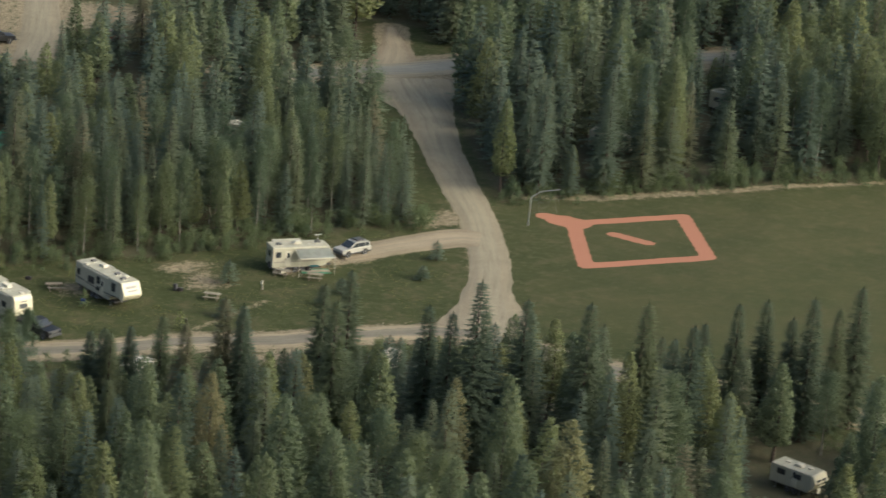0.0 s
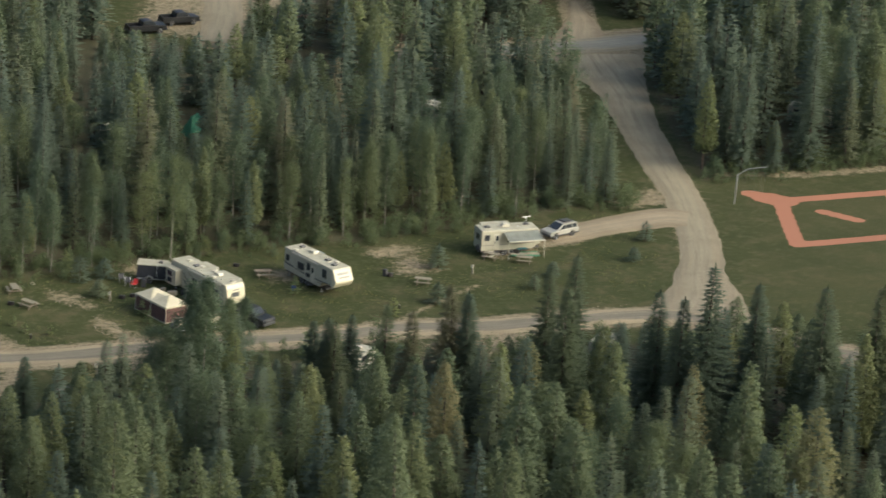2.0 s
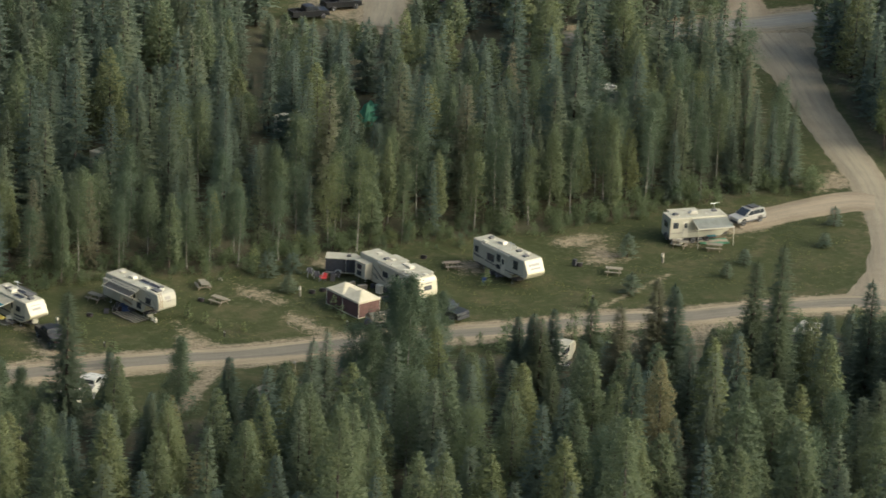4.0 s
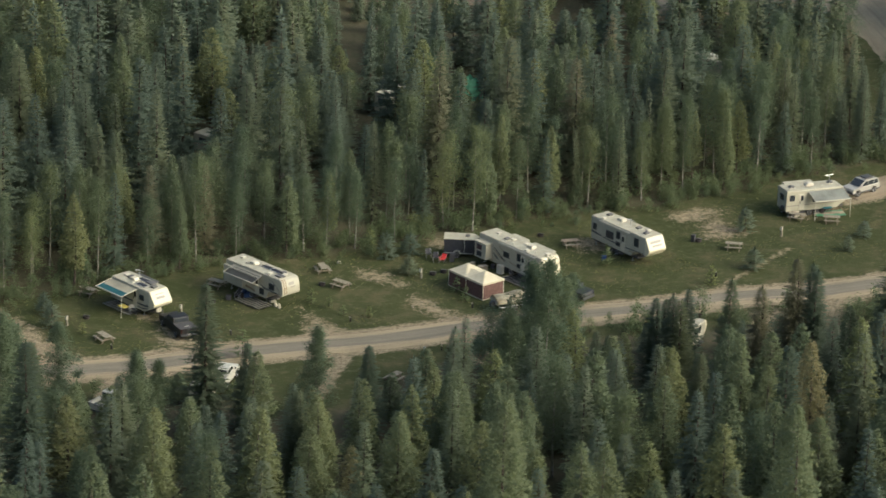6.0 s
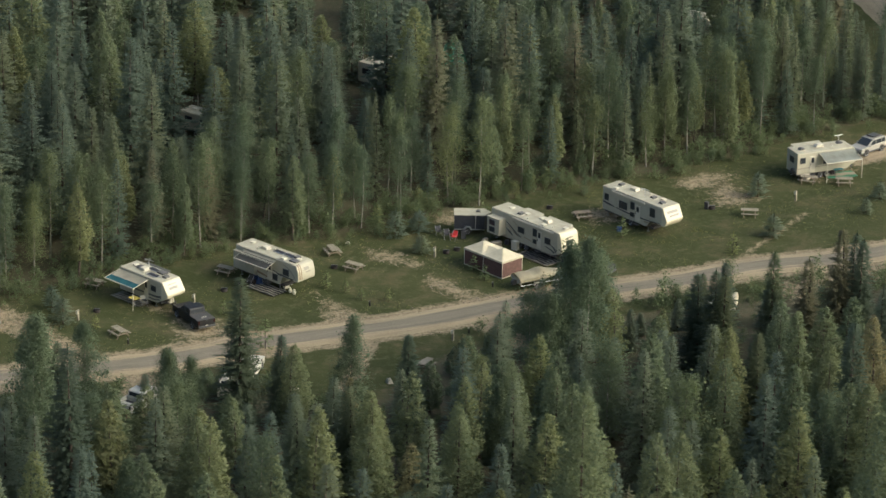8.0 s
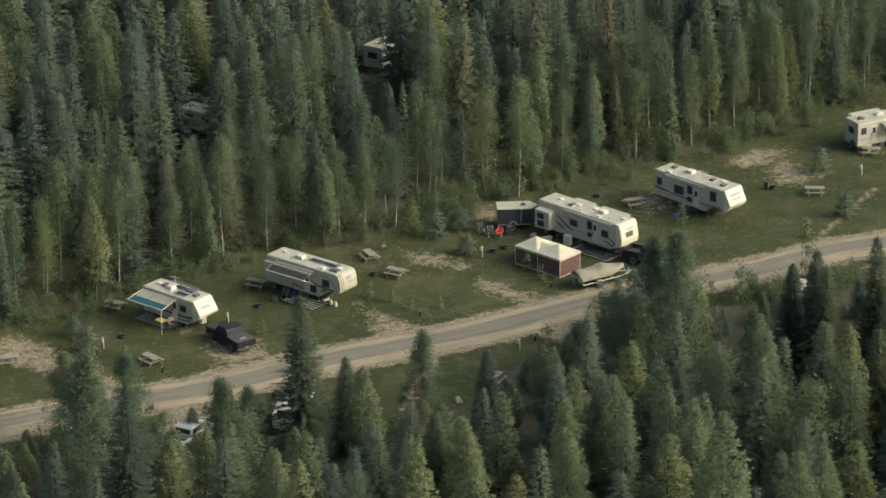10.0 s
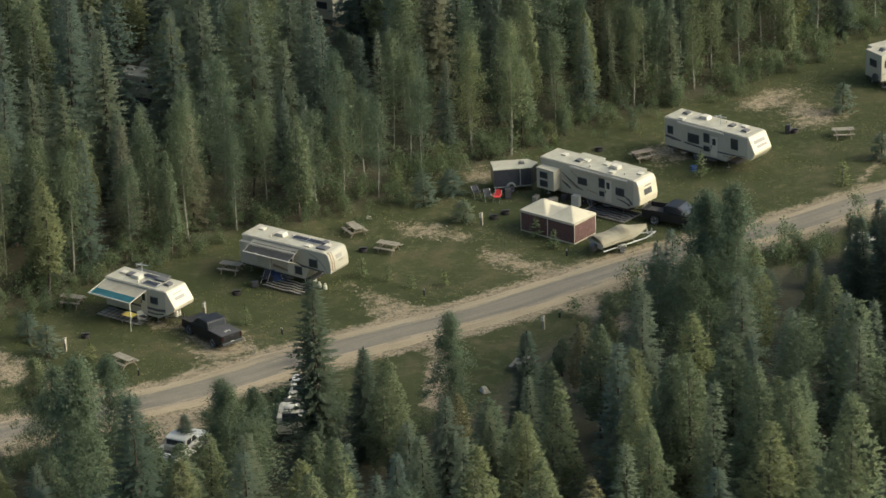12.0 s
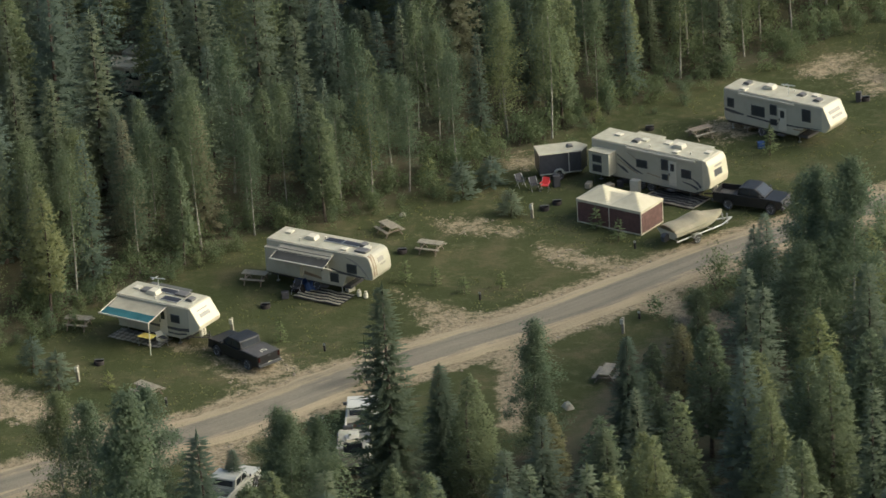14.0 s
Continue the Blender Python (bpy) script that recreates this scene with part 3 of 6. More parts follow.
NEAR_LEAFY = [
    (-16.9, -60.2, 17.4),
    (6.2, -35.2, 9.5),
    (-20.8, -45, 10),
    (-9.6, -42.7, 8),
    (-7.3, -43, 7.5),
    (-9, -44.4, 8.5),
    (-7, -67.8, 9),
    (-17.5, -42.1, 9.5),
    (-23, -40.2, 8.5),
    (24.5, -20.5, 11.8),
    (24.8, -25.2, 14.2),
    (26.9, -18.5, 10.5),
    (25.8, -8.2, 7.2),
    (23.5, -28.6, 11),
    (26.8, -27.1, 15.5),
]
for kind, rows in (("tall_spruce", NEAR_SPRUCES), ("tall_pine", NEAR_PINES), ("bushy_aspen", NEAR_LEAFY)):
    for x, y, h in rows:
        plant(kind, x, y, h, {"tall_spruce": 1.5, "tall_pine": 1.5, "bushy_aspen": 1.12}[kind], rng=random.Random(int(x * 31 + y * 17)))


def scatter():
    rng = random.Random(5)
    taken = [(t[0], t[1]) for v in TREES.values() for t in v]
    cell = collections.defaultdict(list)
    for p in taken:
        cell[(int(p[0] // 4), int(p[1] // 4))].append(p)
    zones = ((FOREST_BACK, 3.3, 14000), (FOREST_FIELD, 3.7, 6000), (FOREST_NEAR, 3.8, 7500), (FOREST_FAR, 3.8, 6500))
    for zone, gap, tries in zones:
        x0, x1 = min(p[0] for p in zone), max(p[0] for p in zone)
        y0, y1 = min(p[1] for p in zone), max(p[1] for p in zone)
        px = np.array([rng.uniform(x0, x1) for _ in range(tries)])
        py = np.array([rng.uniform(y0, y1) for _ in range(tries)])
        ok = inside(px, py, zone)
        rim = seg_dist(px, py, zone + zone[:1])
        road = np.minimum.reduce([seg_dist(px, py, l) for l in (LANE, SPUR, CROSS, NORTH, DRIVE)])
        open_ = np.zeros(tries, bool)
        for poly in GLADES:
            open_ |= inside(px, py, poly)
        for x, y, good, r, rd, op in zip(px, py, ok, rim, road, open_):
            if x > 124 or x < -46 - 0.25 * (y + 60):
                continue
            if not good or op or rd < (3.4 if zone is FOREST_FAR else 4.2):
                continue
            g = gap * (0.72 if zone is FOREST_BACK and r < 9 else 1.0)
            ci, cj = int(x // 4), int(y // 4)
            if any((x - a) ** 2 + (y - b) ** 2 < g * g for i in (-1, 0, 1) for j in (-1, 0, 1) for a, b in cell[(ci + i, cj + j)]):
                continue
            cell[(ci, cj)].append((x, y))
            u = rng.random()
            if zone is FOREST_BACK:
                front = r < 9
                leafy = 0.42 if front and x < 44 else (0.1 if x < 5 else 0.04)
                kind = "aspen" if u < leafy else ("pine" if u < leafy + 0.15 else "spruce")
                h = rng.uniform(8.0, 12.5) if front else rng.uniform(9.5, 17.5)
                if x > 8 and not front:
                    h += 1.6
            elif zone is FOREST_FAR:
                kind = "aspen" if u < 0.06 else ("pine" if u < 0.3 else "spruce")
                h = rng.uniform(8.0, 14.0)
            elif zone is FOREST_FIELD:
                kind = "aspen" if u < 0.08 else ("pine" if u < 0.35 else "spruce")
                h = rng.uniform(10, 16.5)
            else:
                kind = "aspen" if u < 0.1 else ("pine" if u < 0.6 else "spruce")
                h = rng.uniform(8.0, 14.5) if r > 6 else rng.uniform(5.5, 10.5)
                # younger trees stand towards the lane, a taller grove beside the bend
                lane = float(seg_dist(np.array([x]), np.array([y]), LANE)[0])
                slack = 3.0 if 19 < x < 29 else (-1.8 if 29 < x < 62 else (-2.6 if -4 < x < 15 else (4.4 if x > 78 else (3.0 if x > 72 else -0.6))))
                h = min(h * 1.15, 0.37 * lane + rng.uniform(0.0, 1.0) + slack)
                if h < 2.2:
                    continue
            # trees kept low along the camera's line of sight to each small clearing
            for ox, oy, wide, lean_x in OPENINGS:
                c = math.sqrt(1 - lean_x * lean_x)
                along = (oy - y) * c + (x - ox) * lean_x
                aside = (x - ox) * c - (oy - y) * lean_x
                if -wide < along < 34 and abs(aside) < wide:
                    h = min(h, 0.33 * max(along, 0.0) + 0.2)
            if h < 2.0:
                continue
            if kind == "aspen":
                h = min(h, 12.0)
            wide = rng.uniform(1.25, 1.75) if zone is FOREST_NEAR else rng.uniform(1.2, 1.75)
            if zone is FOREST_BACK and r < 9:
                wide = rng.uniform(0.85, 1.25)
            plant(kind, x, y, h, wide, rng)


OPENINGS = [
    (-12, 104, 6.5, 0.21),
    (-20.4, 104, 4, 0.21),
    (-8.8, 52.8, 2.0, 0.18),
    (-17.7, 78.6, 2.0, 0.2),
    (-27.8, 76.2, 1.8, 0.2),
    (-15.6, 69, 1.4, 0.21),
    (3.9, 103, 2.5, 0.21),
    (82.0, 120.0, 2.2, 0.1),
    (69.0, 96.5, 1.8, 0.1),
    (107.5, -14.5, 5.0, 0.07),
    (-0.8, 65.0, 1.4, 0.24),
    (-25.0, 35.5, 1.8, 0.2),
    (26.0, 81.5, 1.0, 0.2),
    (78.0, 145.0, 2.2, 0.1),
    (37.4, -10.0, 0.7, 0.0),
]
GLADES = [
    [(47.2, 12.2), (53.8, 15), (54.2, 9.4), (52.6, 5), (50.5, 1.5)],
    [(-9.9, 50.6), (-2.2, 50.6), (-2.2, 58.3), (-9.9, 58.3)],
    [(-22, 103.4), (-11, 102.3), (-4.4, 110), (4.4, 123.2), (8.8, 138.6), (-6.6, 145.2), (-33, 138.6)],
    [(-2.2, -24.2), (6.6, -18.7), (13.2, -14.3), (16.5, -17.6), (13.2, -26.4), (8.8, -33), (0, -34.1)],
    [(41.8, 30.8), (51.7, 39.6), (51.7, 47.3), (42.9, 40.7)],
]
scatter()


def tree_matrix(x, y, s, g, turn):
    return Matrix.Translation((x, y, ground(x, y) - 0.1)) @ Matrix.Rotation(radians(turn), 4, "Z") @ Matrix.Diagonal((g, g, s, 1))


def join_trees(rows, which):
    """Corners, quads, shading directions and a tone for each of many trees in one mesh."""
    allv, allf, alln, tone, off = [], [], [], [], 0
    rng = random.Random(8)
    for kind, (x, y, s, g, turn, pick) in rows:
        me = KINDS[kind][pick][which]
        co = np.empty(len(me.vertices) * 3)
        me.vertices.foreach_get("co", co)
        fi = np.empty(len(me.loops), int)
        me.loops.foreach_get("vertex_index", fi)
        m = np.array(tree_matrix(x, y, s, g, turn))
        if which:
            # the deeper in the wood, the fewer and larger the sprays
            skip, grow_by = (2, 1.3) if y < 5 else ((4, 1.85) if y < 75 else (6, 2.2))
            quad = co.reshape(-1, 4, 3)[::skip]
            mid = quad.mean(1, keepdims=True)
            co = (mid + (quad - mid) * grow_by).ravel()
            fi = np.arange(len(quad) * 4)
            nr = np.empty(len(me.vertices) * 3, np.float32)
            me.attributes["custom_normal"].data.foreach_get("vector", nr)
            alln.append(nr.reshape(-1, 4, 3)[::skip].reshape(-1, 3) @ (m[:3, :3] / np.linalg.norm(m[:3, :3], axis=0)).T)
        allv.append(co.reshape(-1, 3) @ m[:3, :3].T + m[:3, 3])
        allf.append(fi + off)
        tone.append(np.full(len(co) // 3, rng.random()))
        off += len(co) // 3
    return np.concatenate(allv), np.concatenate(allf), np.concatenate(alln) if which else None, np.concatenate(tone)


def quad_mesh(name, co, loops, material):
    me = bpy.data.meshes.new(name)
    me.vertices.add(len(co))
    me.vertices.foreach_set("co", co.ravel())
    me.loops.add(len(loops))
    me.loops.foreach_set("vertex_index", loops)
    me.polygons.add(len(loops) // 4)
    me.polygons.foreach_set("loop_start", np.arange(0, len(loops), 4))
    me.materials.append(material)
    me.update()
    me.validate()
    return me


def grow():
    rest = []
    for kind, rows in TREES.items():
        name, label, group = TREE_TAGS[kind]
        # the ones along the clearing stand as single trees, the depth of the wood is one mass
        rows.sort(key=lambda r: abs(r[1] - 0.55 * r[0] + 22))
        for r in rows[300:]:
            rest.append((kind, r))
        first = {}
        for x, y, s, g, turn, pick in rows[:300]:
            m = tree_matrix(x, y, s, g, turn)
            if pick not in first:
                top = new(name)
                new("trunk", KINDS[kind][pick][0]).parent = top
                new("crown", KINDS[kind][pick][1]).parent = top
                top.matrix_basis = m
                tagged(top, label, "tree", group)
                first[pick] = top
            else:
                ob = copy_thing(first[pick], pose(0, 0, 0))
                ob.matrix_basis = m
    for kind, mat, bk in (("spruce", M_SPRUCE, M_BARK), ("pine", M_PINE, M_BARK), ("aspen", M_ASPEN, M_BIRCH)):
        rows = [r for r in rest if r[0] == kind]
        if not rows:
            continue
        top = tagged(new("forest_" + kind), f"dense mass of {kind} trees in the forest", "forest", kind="stuff")
        for which, pname, pm in ((0, "trunks", bk), (1, "crowns", mat)):
            co, lo, nr, tone = join_trees(rows, which)
            me = quad_mesh(pname, co, lo, pm)
            if which:
                lean(me, nr)
                me.attributes.new("tree", "FLOAT", "POINT").data.foreach_set("value", tone)
            ob = new(pname, me)
            ob.parent = top
            ob["kind"] = "stuff"


grow()


# ---- building blocks ----
def block(lo, hi, r=0.0, bm=None):
    """A box from corner to corner, its edges rounded by r."""
    own = bm is None
    bm = bm or bmesh.new()
    vs = [bm.verts.new((x, y, z)) for z in (lo[2], hi[2]) for y in (lo[1], hi[1]) for x in (lo[0], hi[0])]
    fs = [(0, 2, 3, 1), (4, 5, 7, 6), (0, 1, 5, 4), (2, 6, 7, 3), (0, 4, 6, 2), (1, 3, 7, 5)]
    faces = [bm.faces.new([vs[i] for i in f]) for f in fs]
    if r:
        edges = list({e for f in faces for e in f.edges})
        bmesh.ops.bevel(bm, geom=edges, offset=r, segments=2, profile=0.6, affect="EDGES")
    return bm


def prism(profile, y0, y1, r=0.0, bm=None, segments=2):
    """A side outline of (x, z) points drawn across from y0 to y1."""
    bm = bm or bmesh.new()
    a = [bm.verts.new((x, y0, z)) for x, z in profile]
    b = [bm.verts.new((x, y1, z)) for x, z in profile]
    n = len(profile)
    faces = [bm.faces.new(a), bm.faces.new(b[::-1])]
    faces += [bm.faces.new((a[(i + 1) % n], a[i], b[i], b[(i + 1) % n])) for i in range(n)]
    bmesh.ops.recalc_face_normals(bm, faces=faces)
    if r:
        bmesh.ops.bevel(bm, geom=list({e for f in faces for e in f.edges}), offset=r, segments=segments, profile=0.6, affect="EDGES")
    return bm


def rod(p, q, r, bm=None, sides=8, r2=None):
    """A round bar from p to q."""
    bm = bm or bmesh.new()
    p, q = Vector(p), Vector(q)
    w = (q - p).normalized()
    u = w.orthogonal().normalized()
    v = w.cross(u)
    r2 = r if r2 is None else r2
    a = [bm.verts.new(p + (u * math.cos(t) + v * math.sin(t)) * r) for t in [2 * math.pi * i / sides for i in range(sides)]]
    b = [bm.verts.new(q + (u * math.cos(t) + v * math.sin(t)) * r2) for t in [2 * math.pi * i / sides for i in range(sides)]]
    bm.faces.new(a[::-1])
    bm.faces.new(b)
    for i in range(sides):
        bm.faces.new((a[i], a[(i + 1) % sides], b[(i + 1) % sides], b[i]))
    return bm


def lathe(profile, axis="Z", sides=16, bm=None, at=(0, 0, 0)):
    """A (radius, height) outline turned round an axis."""
    bm = bm or bmesh.new()
    rings = []
    for r, h in profile:
        ring = []
        for i in range(sides):
            t = 2 * math.pi * i / sides
            p = (r * math.cos(t), r * math.sin(t), h) if axis == "Z" else (r * math.cos(t), h, r * math.sin(t))
            ring.append(bm.verts.new(Vector(p) + Vector(at)))
        rings.append(ring)
    for a, b in zip(rings[:-1], rings[1:]):
        for i in range(sides):
            bm.faces.new((a[i], a[(i + 1) % sides], b[(i + 1) % sides], b[i]))
    bm.faces.new(rings[0])
    bm.faces.new(rings[-1][::-1])
    bmesh.ops.recalc_face_normals(bm, faces=bm.faces)
    return bm


def stripe(points, widths, y, bm=None):
    """A flat curved band on a side wall; points are (x, z)."""
    bm = bm or bmesh.new()
    rows = []
    for i, (x, z) in enumerate(points):
        a, b = points[max(i - 1, 0)], points[min(i + 1, len(points) - 1)]
        t = Vector((b[0] - a[0], b[1] - a[1])).normalized()
        w = widths[i] / 2
        rows.append([bm.verts.new((x - t[1] * s * w, yy, z + t[0] * s * w)) for s in (-1, 1) for yy in (y, y + 0.01)])
    for p, q in zip(rows[:-1], rows[1:]):
        for i, j in ((0, 2), (2, 3), (3, 1), (1, 0)):
            bm.faces.new((p[i], p[j], q[j], q[i]))
    bmesh.ops.recalc_face_normals(bm, faces=bm.faces)
    return bm


def thing(name, x, y, heading, label, category, group="", lift=0.0, stretch=1.0):
    top = new(name)
    top.matrix_basis = pose(x, y, ground(x, y) + lift, 0, 0, heading) @ Matrix.Diagonal((stretch, 1, 1, 1))
    return tagged(top, label, category, group)


M_WHITE = plain("white_fibreglass", (0.4341, 0.4051, 0.3009), 0.4, vary=0.06, scale=1.2, dirt=0.25)
# cream caps, lighter than the walls: sun on them is partly in the colour
M_LITCREAM = plain("lit_cream_fibreglass", (0.6083, 0.5490, 0.3828), 0.4, vary=0.06, scale=1.2, dirt=0.2)
M_ROOF = plain("roof_membrane", (0.4228, 0.3932, 0.2893), 0.7, vary=0.12, scale=1.5, dirt=0.55)
M_SIDE = plain("ribbed_siding", (0.4362, 0.4082, 0.3116), 0.5, vary=0.07, scale=1.0, dirt=0.3)
M_PLASTIC = plain("white_plastic", (0.5645, 0.5242, 0.4032), 0.5, vary=0.08, scale=5)
M_GREYPLASTIC = plain("grey_plastic", (0.1232, 0.1165, 0.1053), 0.5, vary=0.15, scale=6)
M_PANE = plain("tinted_glass", (0.0403, 0.0448, 0.0493), 0.08, vary=0.2, scale=2)
M_SOLAR = plain("solar_cells", (0.0269, 0.0269, 0.0314), 0.5, vary=0.2, scale=4)
M_FRAME = plain("dark_frame", (0.0672, 0.0672, 0.0672), 0.5, vary=0.2, scale=6)
M_DARKSTRIPE = plain("charcoal_vinyl", (0.0672, 0.0672, 0.0672), 0.45, vary=0.2, scale=5)
M_GREYSTRIPE = plain("grey_vinyl", (0.2912, 0.2688, 0.224), 0.45, vary=0.15, scale=5)
M_TANSTRIPE = plain("tan_vinyl", (0.224, 0.1613, 0.0941), 0.45, vary=0.15, scale=5)
M_TYRE = plain("tyre_rubber", (0.0627, 0.0605, 0.056), 0.85, vary=0.25, scale=8)
M_RIM = plain("rim_metal", (0.86, 0.86, 0.86), 0.35, 0.8, vary=0.15, scale=8)
M_STEEL = plain("grey_steel", (0.4838, 0.4838, 0.4704), 0.45, 0.7, vary=0.2, scale=8)
M_ALU = plain("bare_aluminium", (0.7168, 0.7168, 0.672), 0.35, 0.8, vary=0.15, scale=6)
M_UNDER = plain("black_chassis", (0.0672, 0.0627, 0.0582), 0.8, vary=0.3, scale=5)
M_TEAL = plain("teal_canvas", (0.0486, 0.1875, 0.2153), 0.85, vary=0.15, scale=2, dirt=0.2)
M_PALECANVAS = plain("pale_canvas", (0.5902, 0.5522, 0.4284), 0.85, vary=0.1, scale=1.5, dirt=0.4)
M_GREYCANVAS = plain("grey_canvas", (0.0941, 0.0941, 0.0851), 0.85, vary=0.14, scale=1.5, dirt=0.4)
M_SLATE = plain("grey_green_canvas", (0.3808, 0.392, 0.336), 0.85, vary=0.14, scale=1.5, dirt=0.4)
M_BEIGE = plain("beige_canvas", (0.5125, 0.4630, 0.3273), 0.9, vary=0.1, scale=1.2, dirt=0.3)
M_NET = plain("brown_screen", (0.1232, 0.0672, 0.0538), 0.95, vary=0.3, scale=3)
M_BLACKPAINT = plain("black_paint", (0.0161, 0.0161, 0.0161), 0.45, vary=0.3, scale=2, dirt=0.3)
M_REDPAINT = plain("dark_red_paint", (0.09, 0.022, 0.018), 0.4, vary=0.1, scale=2, dirt=0.3)
M_NAVY = plain("dark_trailer_skin", (0.0448, 0.047, 0.0538), 0.35, vary=0.3, scale=2, dirt=0.3)
M_SILVER = plain("silver_paint", (0.4256, 0.4077, 0.3539), 0.3, 0.2, vary=0.08, scale=2, dirt=0.2)
M_WHITEPAINT = plain("white_paint", (0.5443, 0.5242, 0.4334), 0.3, vary=0.06, scale=2, dirt=0.2)
M_WOOD = plain("weathered_wood", (0.285, 0.252, 0.186), 0.85, vary=0.3, scale=4, dirt=0.5, relief=0.01)
M_REDWOOD = plain("brown_stained_wood", (0.255, 0.205, 0.148), 0.85, vary=0.3, scale=4, dirt=0.4)
M_RUST = plain("rusted_steel", (0.0358, 0.0291, 0.0246), 0.9, vary=0.4, scale=6)
M_STONE = plain("pale_stone", (0.2661, 0.2226, 0.1532), 0.9, vary=0.3, scale=3)
M_RED = plain("red_fabric", (0.6880, 0.0538, 0.0466), 0.8, vary=0.15, scale=5)
M_BLUE = plain("blue_tarp", (0.028, 0.062, 0.17), 0.6, vary=0.25, scale=4)
M_GREENTARP = plain("green_tarp", (0.1344, 0.3808, 0.224), 0.6, vary=0.2, scale=2)
M_YELLOW = plain("yellow_cloth", (0.86, 0.6944, 0.168), 0.8, vary=0.15, scale=4)
M_LAMP_RED = plain("tail_lamp", (0.0448, 0.0112, 0.009), 0.25, vary=0.1, scale=8)
M_CHARCOAL = plain("charcoal_fabric", (0.0549, 0.0533, 0.0549), 0.9, vary=0.3, scale=6)


def checked(name, a, c, scale, angle=45.0):
    m, nt, b = bare(name, 0.9)
    tc = nt.nodes.new("ShaderNodeTexCoord")
    mp = nt.nodes.new("ShaderNodeMapping")
    mp.inputs["Rotation"].default_value[2] = radians(angle)
    wv = nt.nodes.new("ShaderNodeTexChecker")
    wv.inputs["Scale"].default_value = scale
    wv.inputs["Color1"].default_value, wv.inputs["Color2"].default_value = (*a, 1), (*c, 1)
    nt.links.new(tc.outputs["Object"], mp.inputs[0])
    nt.links.new(mp.outputs[0], wv.inputs[0])
    nt.links.new(mix(nt, calc(nt, "MULTIPLY", noise_tex(nt, 2.0), 0.7), wv.outputs[0], (0.09, 0.08, 0.06)), b.inputs["Base Color"])
    return m


M_CHECK = checked("woven_mat", (0.672, 0.6496, 0.56), (0.2912, 0.28, 0.2464), 3.2)



def scrolled(name, dark, pale):
    """A woven mat with winding pale scrolls."""
    m, nt, b = bare(name, 0.9)
    tc = nt.nodes.new("ShaderNodeTexCoord")
    wv = nt.nodes.new("ShaderNodeTexWave")
    wv.wave_type = "RINGS"
    wv.inputs["Scale"].default_value, wv.inputs["Distortion"].default_value, wv.inputs["Detail"].default_value = 0.7, 9.0, 2.0
    nt.links.new(tc.outputs["Object"], wv.inputs["Vector"])
    nt.links.new(ramp(nt, wv.outputs["Fac"], [(0.55, dark), (0.75, pale)]), b.inputs["Base Color"])
    return m


M_SCROLL = scrolled("scroll_mat", (0.05, 0.05, 0.048), (0.23, 0.22, 0.19))


def wheel(parent, x, y, r=0.36, w=0.24, outer=-1):
    """A tyre with its rim; outer is the side that shows."""
    ty = part("wheel", lathe([(r * 0.62, -w / 2), (r * 0.93, -w / 2), (r, -w * 0.3), (r, w * 0.3), (r * 0.93, w / 2), (r * 0.62, w / 2)], "Y", 20, at=(x, y, r)), M_TYRE, parent)
    part("rim", lathe([(r * 0.16, outer * w * 0.30), (r * 0.2, outer * w * 0.44), (r * 0.5, outer * w * 0.40), (r * 0.6, outer * w * 0.53), (r * 0.62, outer * w * 0.3)], "Y", 16, at=(x, y, r)), M_RIM, ty, "pale metal rim")
    return ty


def side_window(parent, x0, x1, z0, z1, y, out=-1):
    w = part("window", block((x0, min(y, y + out * 0.035), z0), (x1, max(y, y + out * 0.035), z1), 0.03), M_FRAME, parent)
    part("pane", block((x0 + 0.06, min(y + out * 0.02, y + out * 0.045), z0 + 0.06), (x1 - 0.06, max(y + out * 0.02, y + out * 0.045), z1 - 0.06), 0.01), M_PANE, w, "dark tinted pane")
    return w


def side_door(parent, x0, x1, z0, z1, y):
    d = part("door", block((x0, y - 0.04, z0), (x1, y, z1), 0.03), M_PLASTIC, parent, "white entrance door")
    part("pane", block((x0 + 0.16, y - 0.055, z1 - 0.75), (x1 - 0.16, y - 0.035, z1 - 0.18), 0.02), M_PANE, d, "dark tinted pane")
    part("handle", block((x0 + 0.05, y - 0.09, z0 + 0.75), (x0 + 0.11, y - 0.04, z0 + 1.0), 0.01), M_FRAME, d)
    part("step", block((x0, y - 0.4, z0 - 0.28), (x1, y - 0.05, z0 - 0.22), 0.01), M_UNDER, d, "black folding step")
    return d


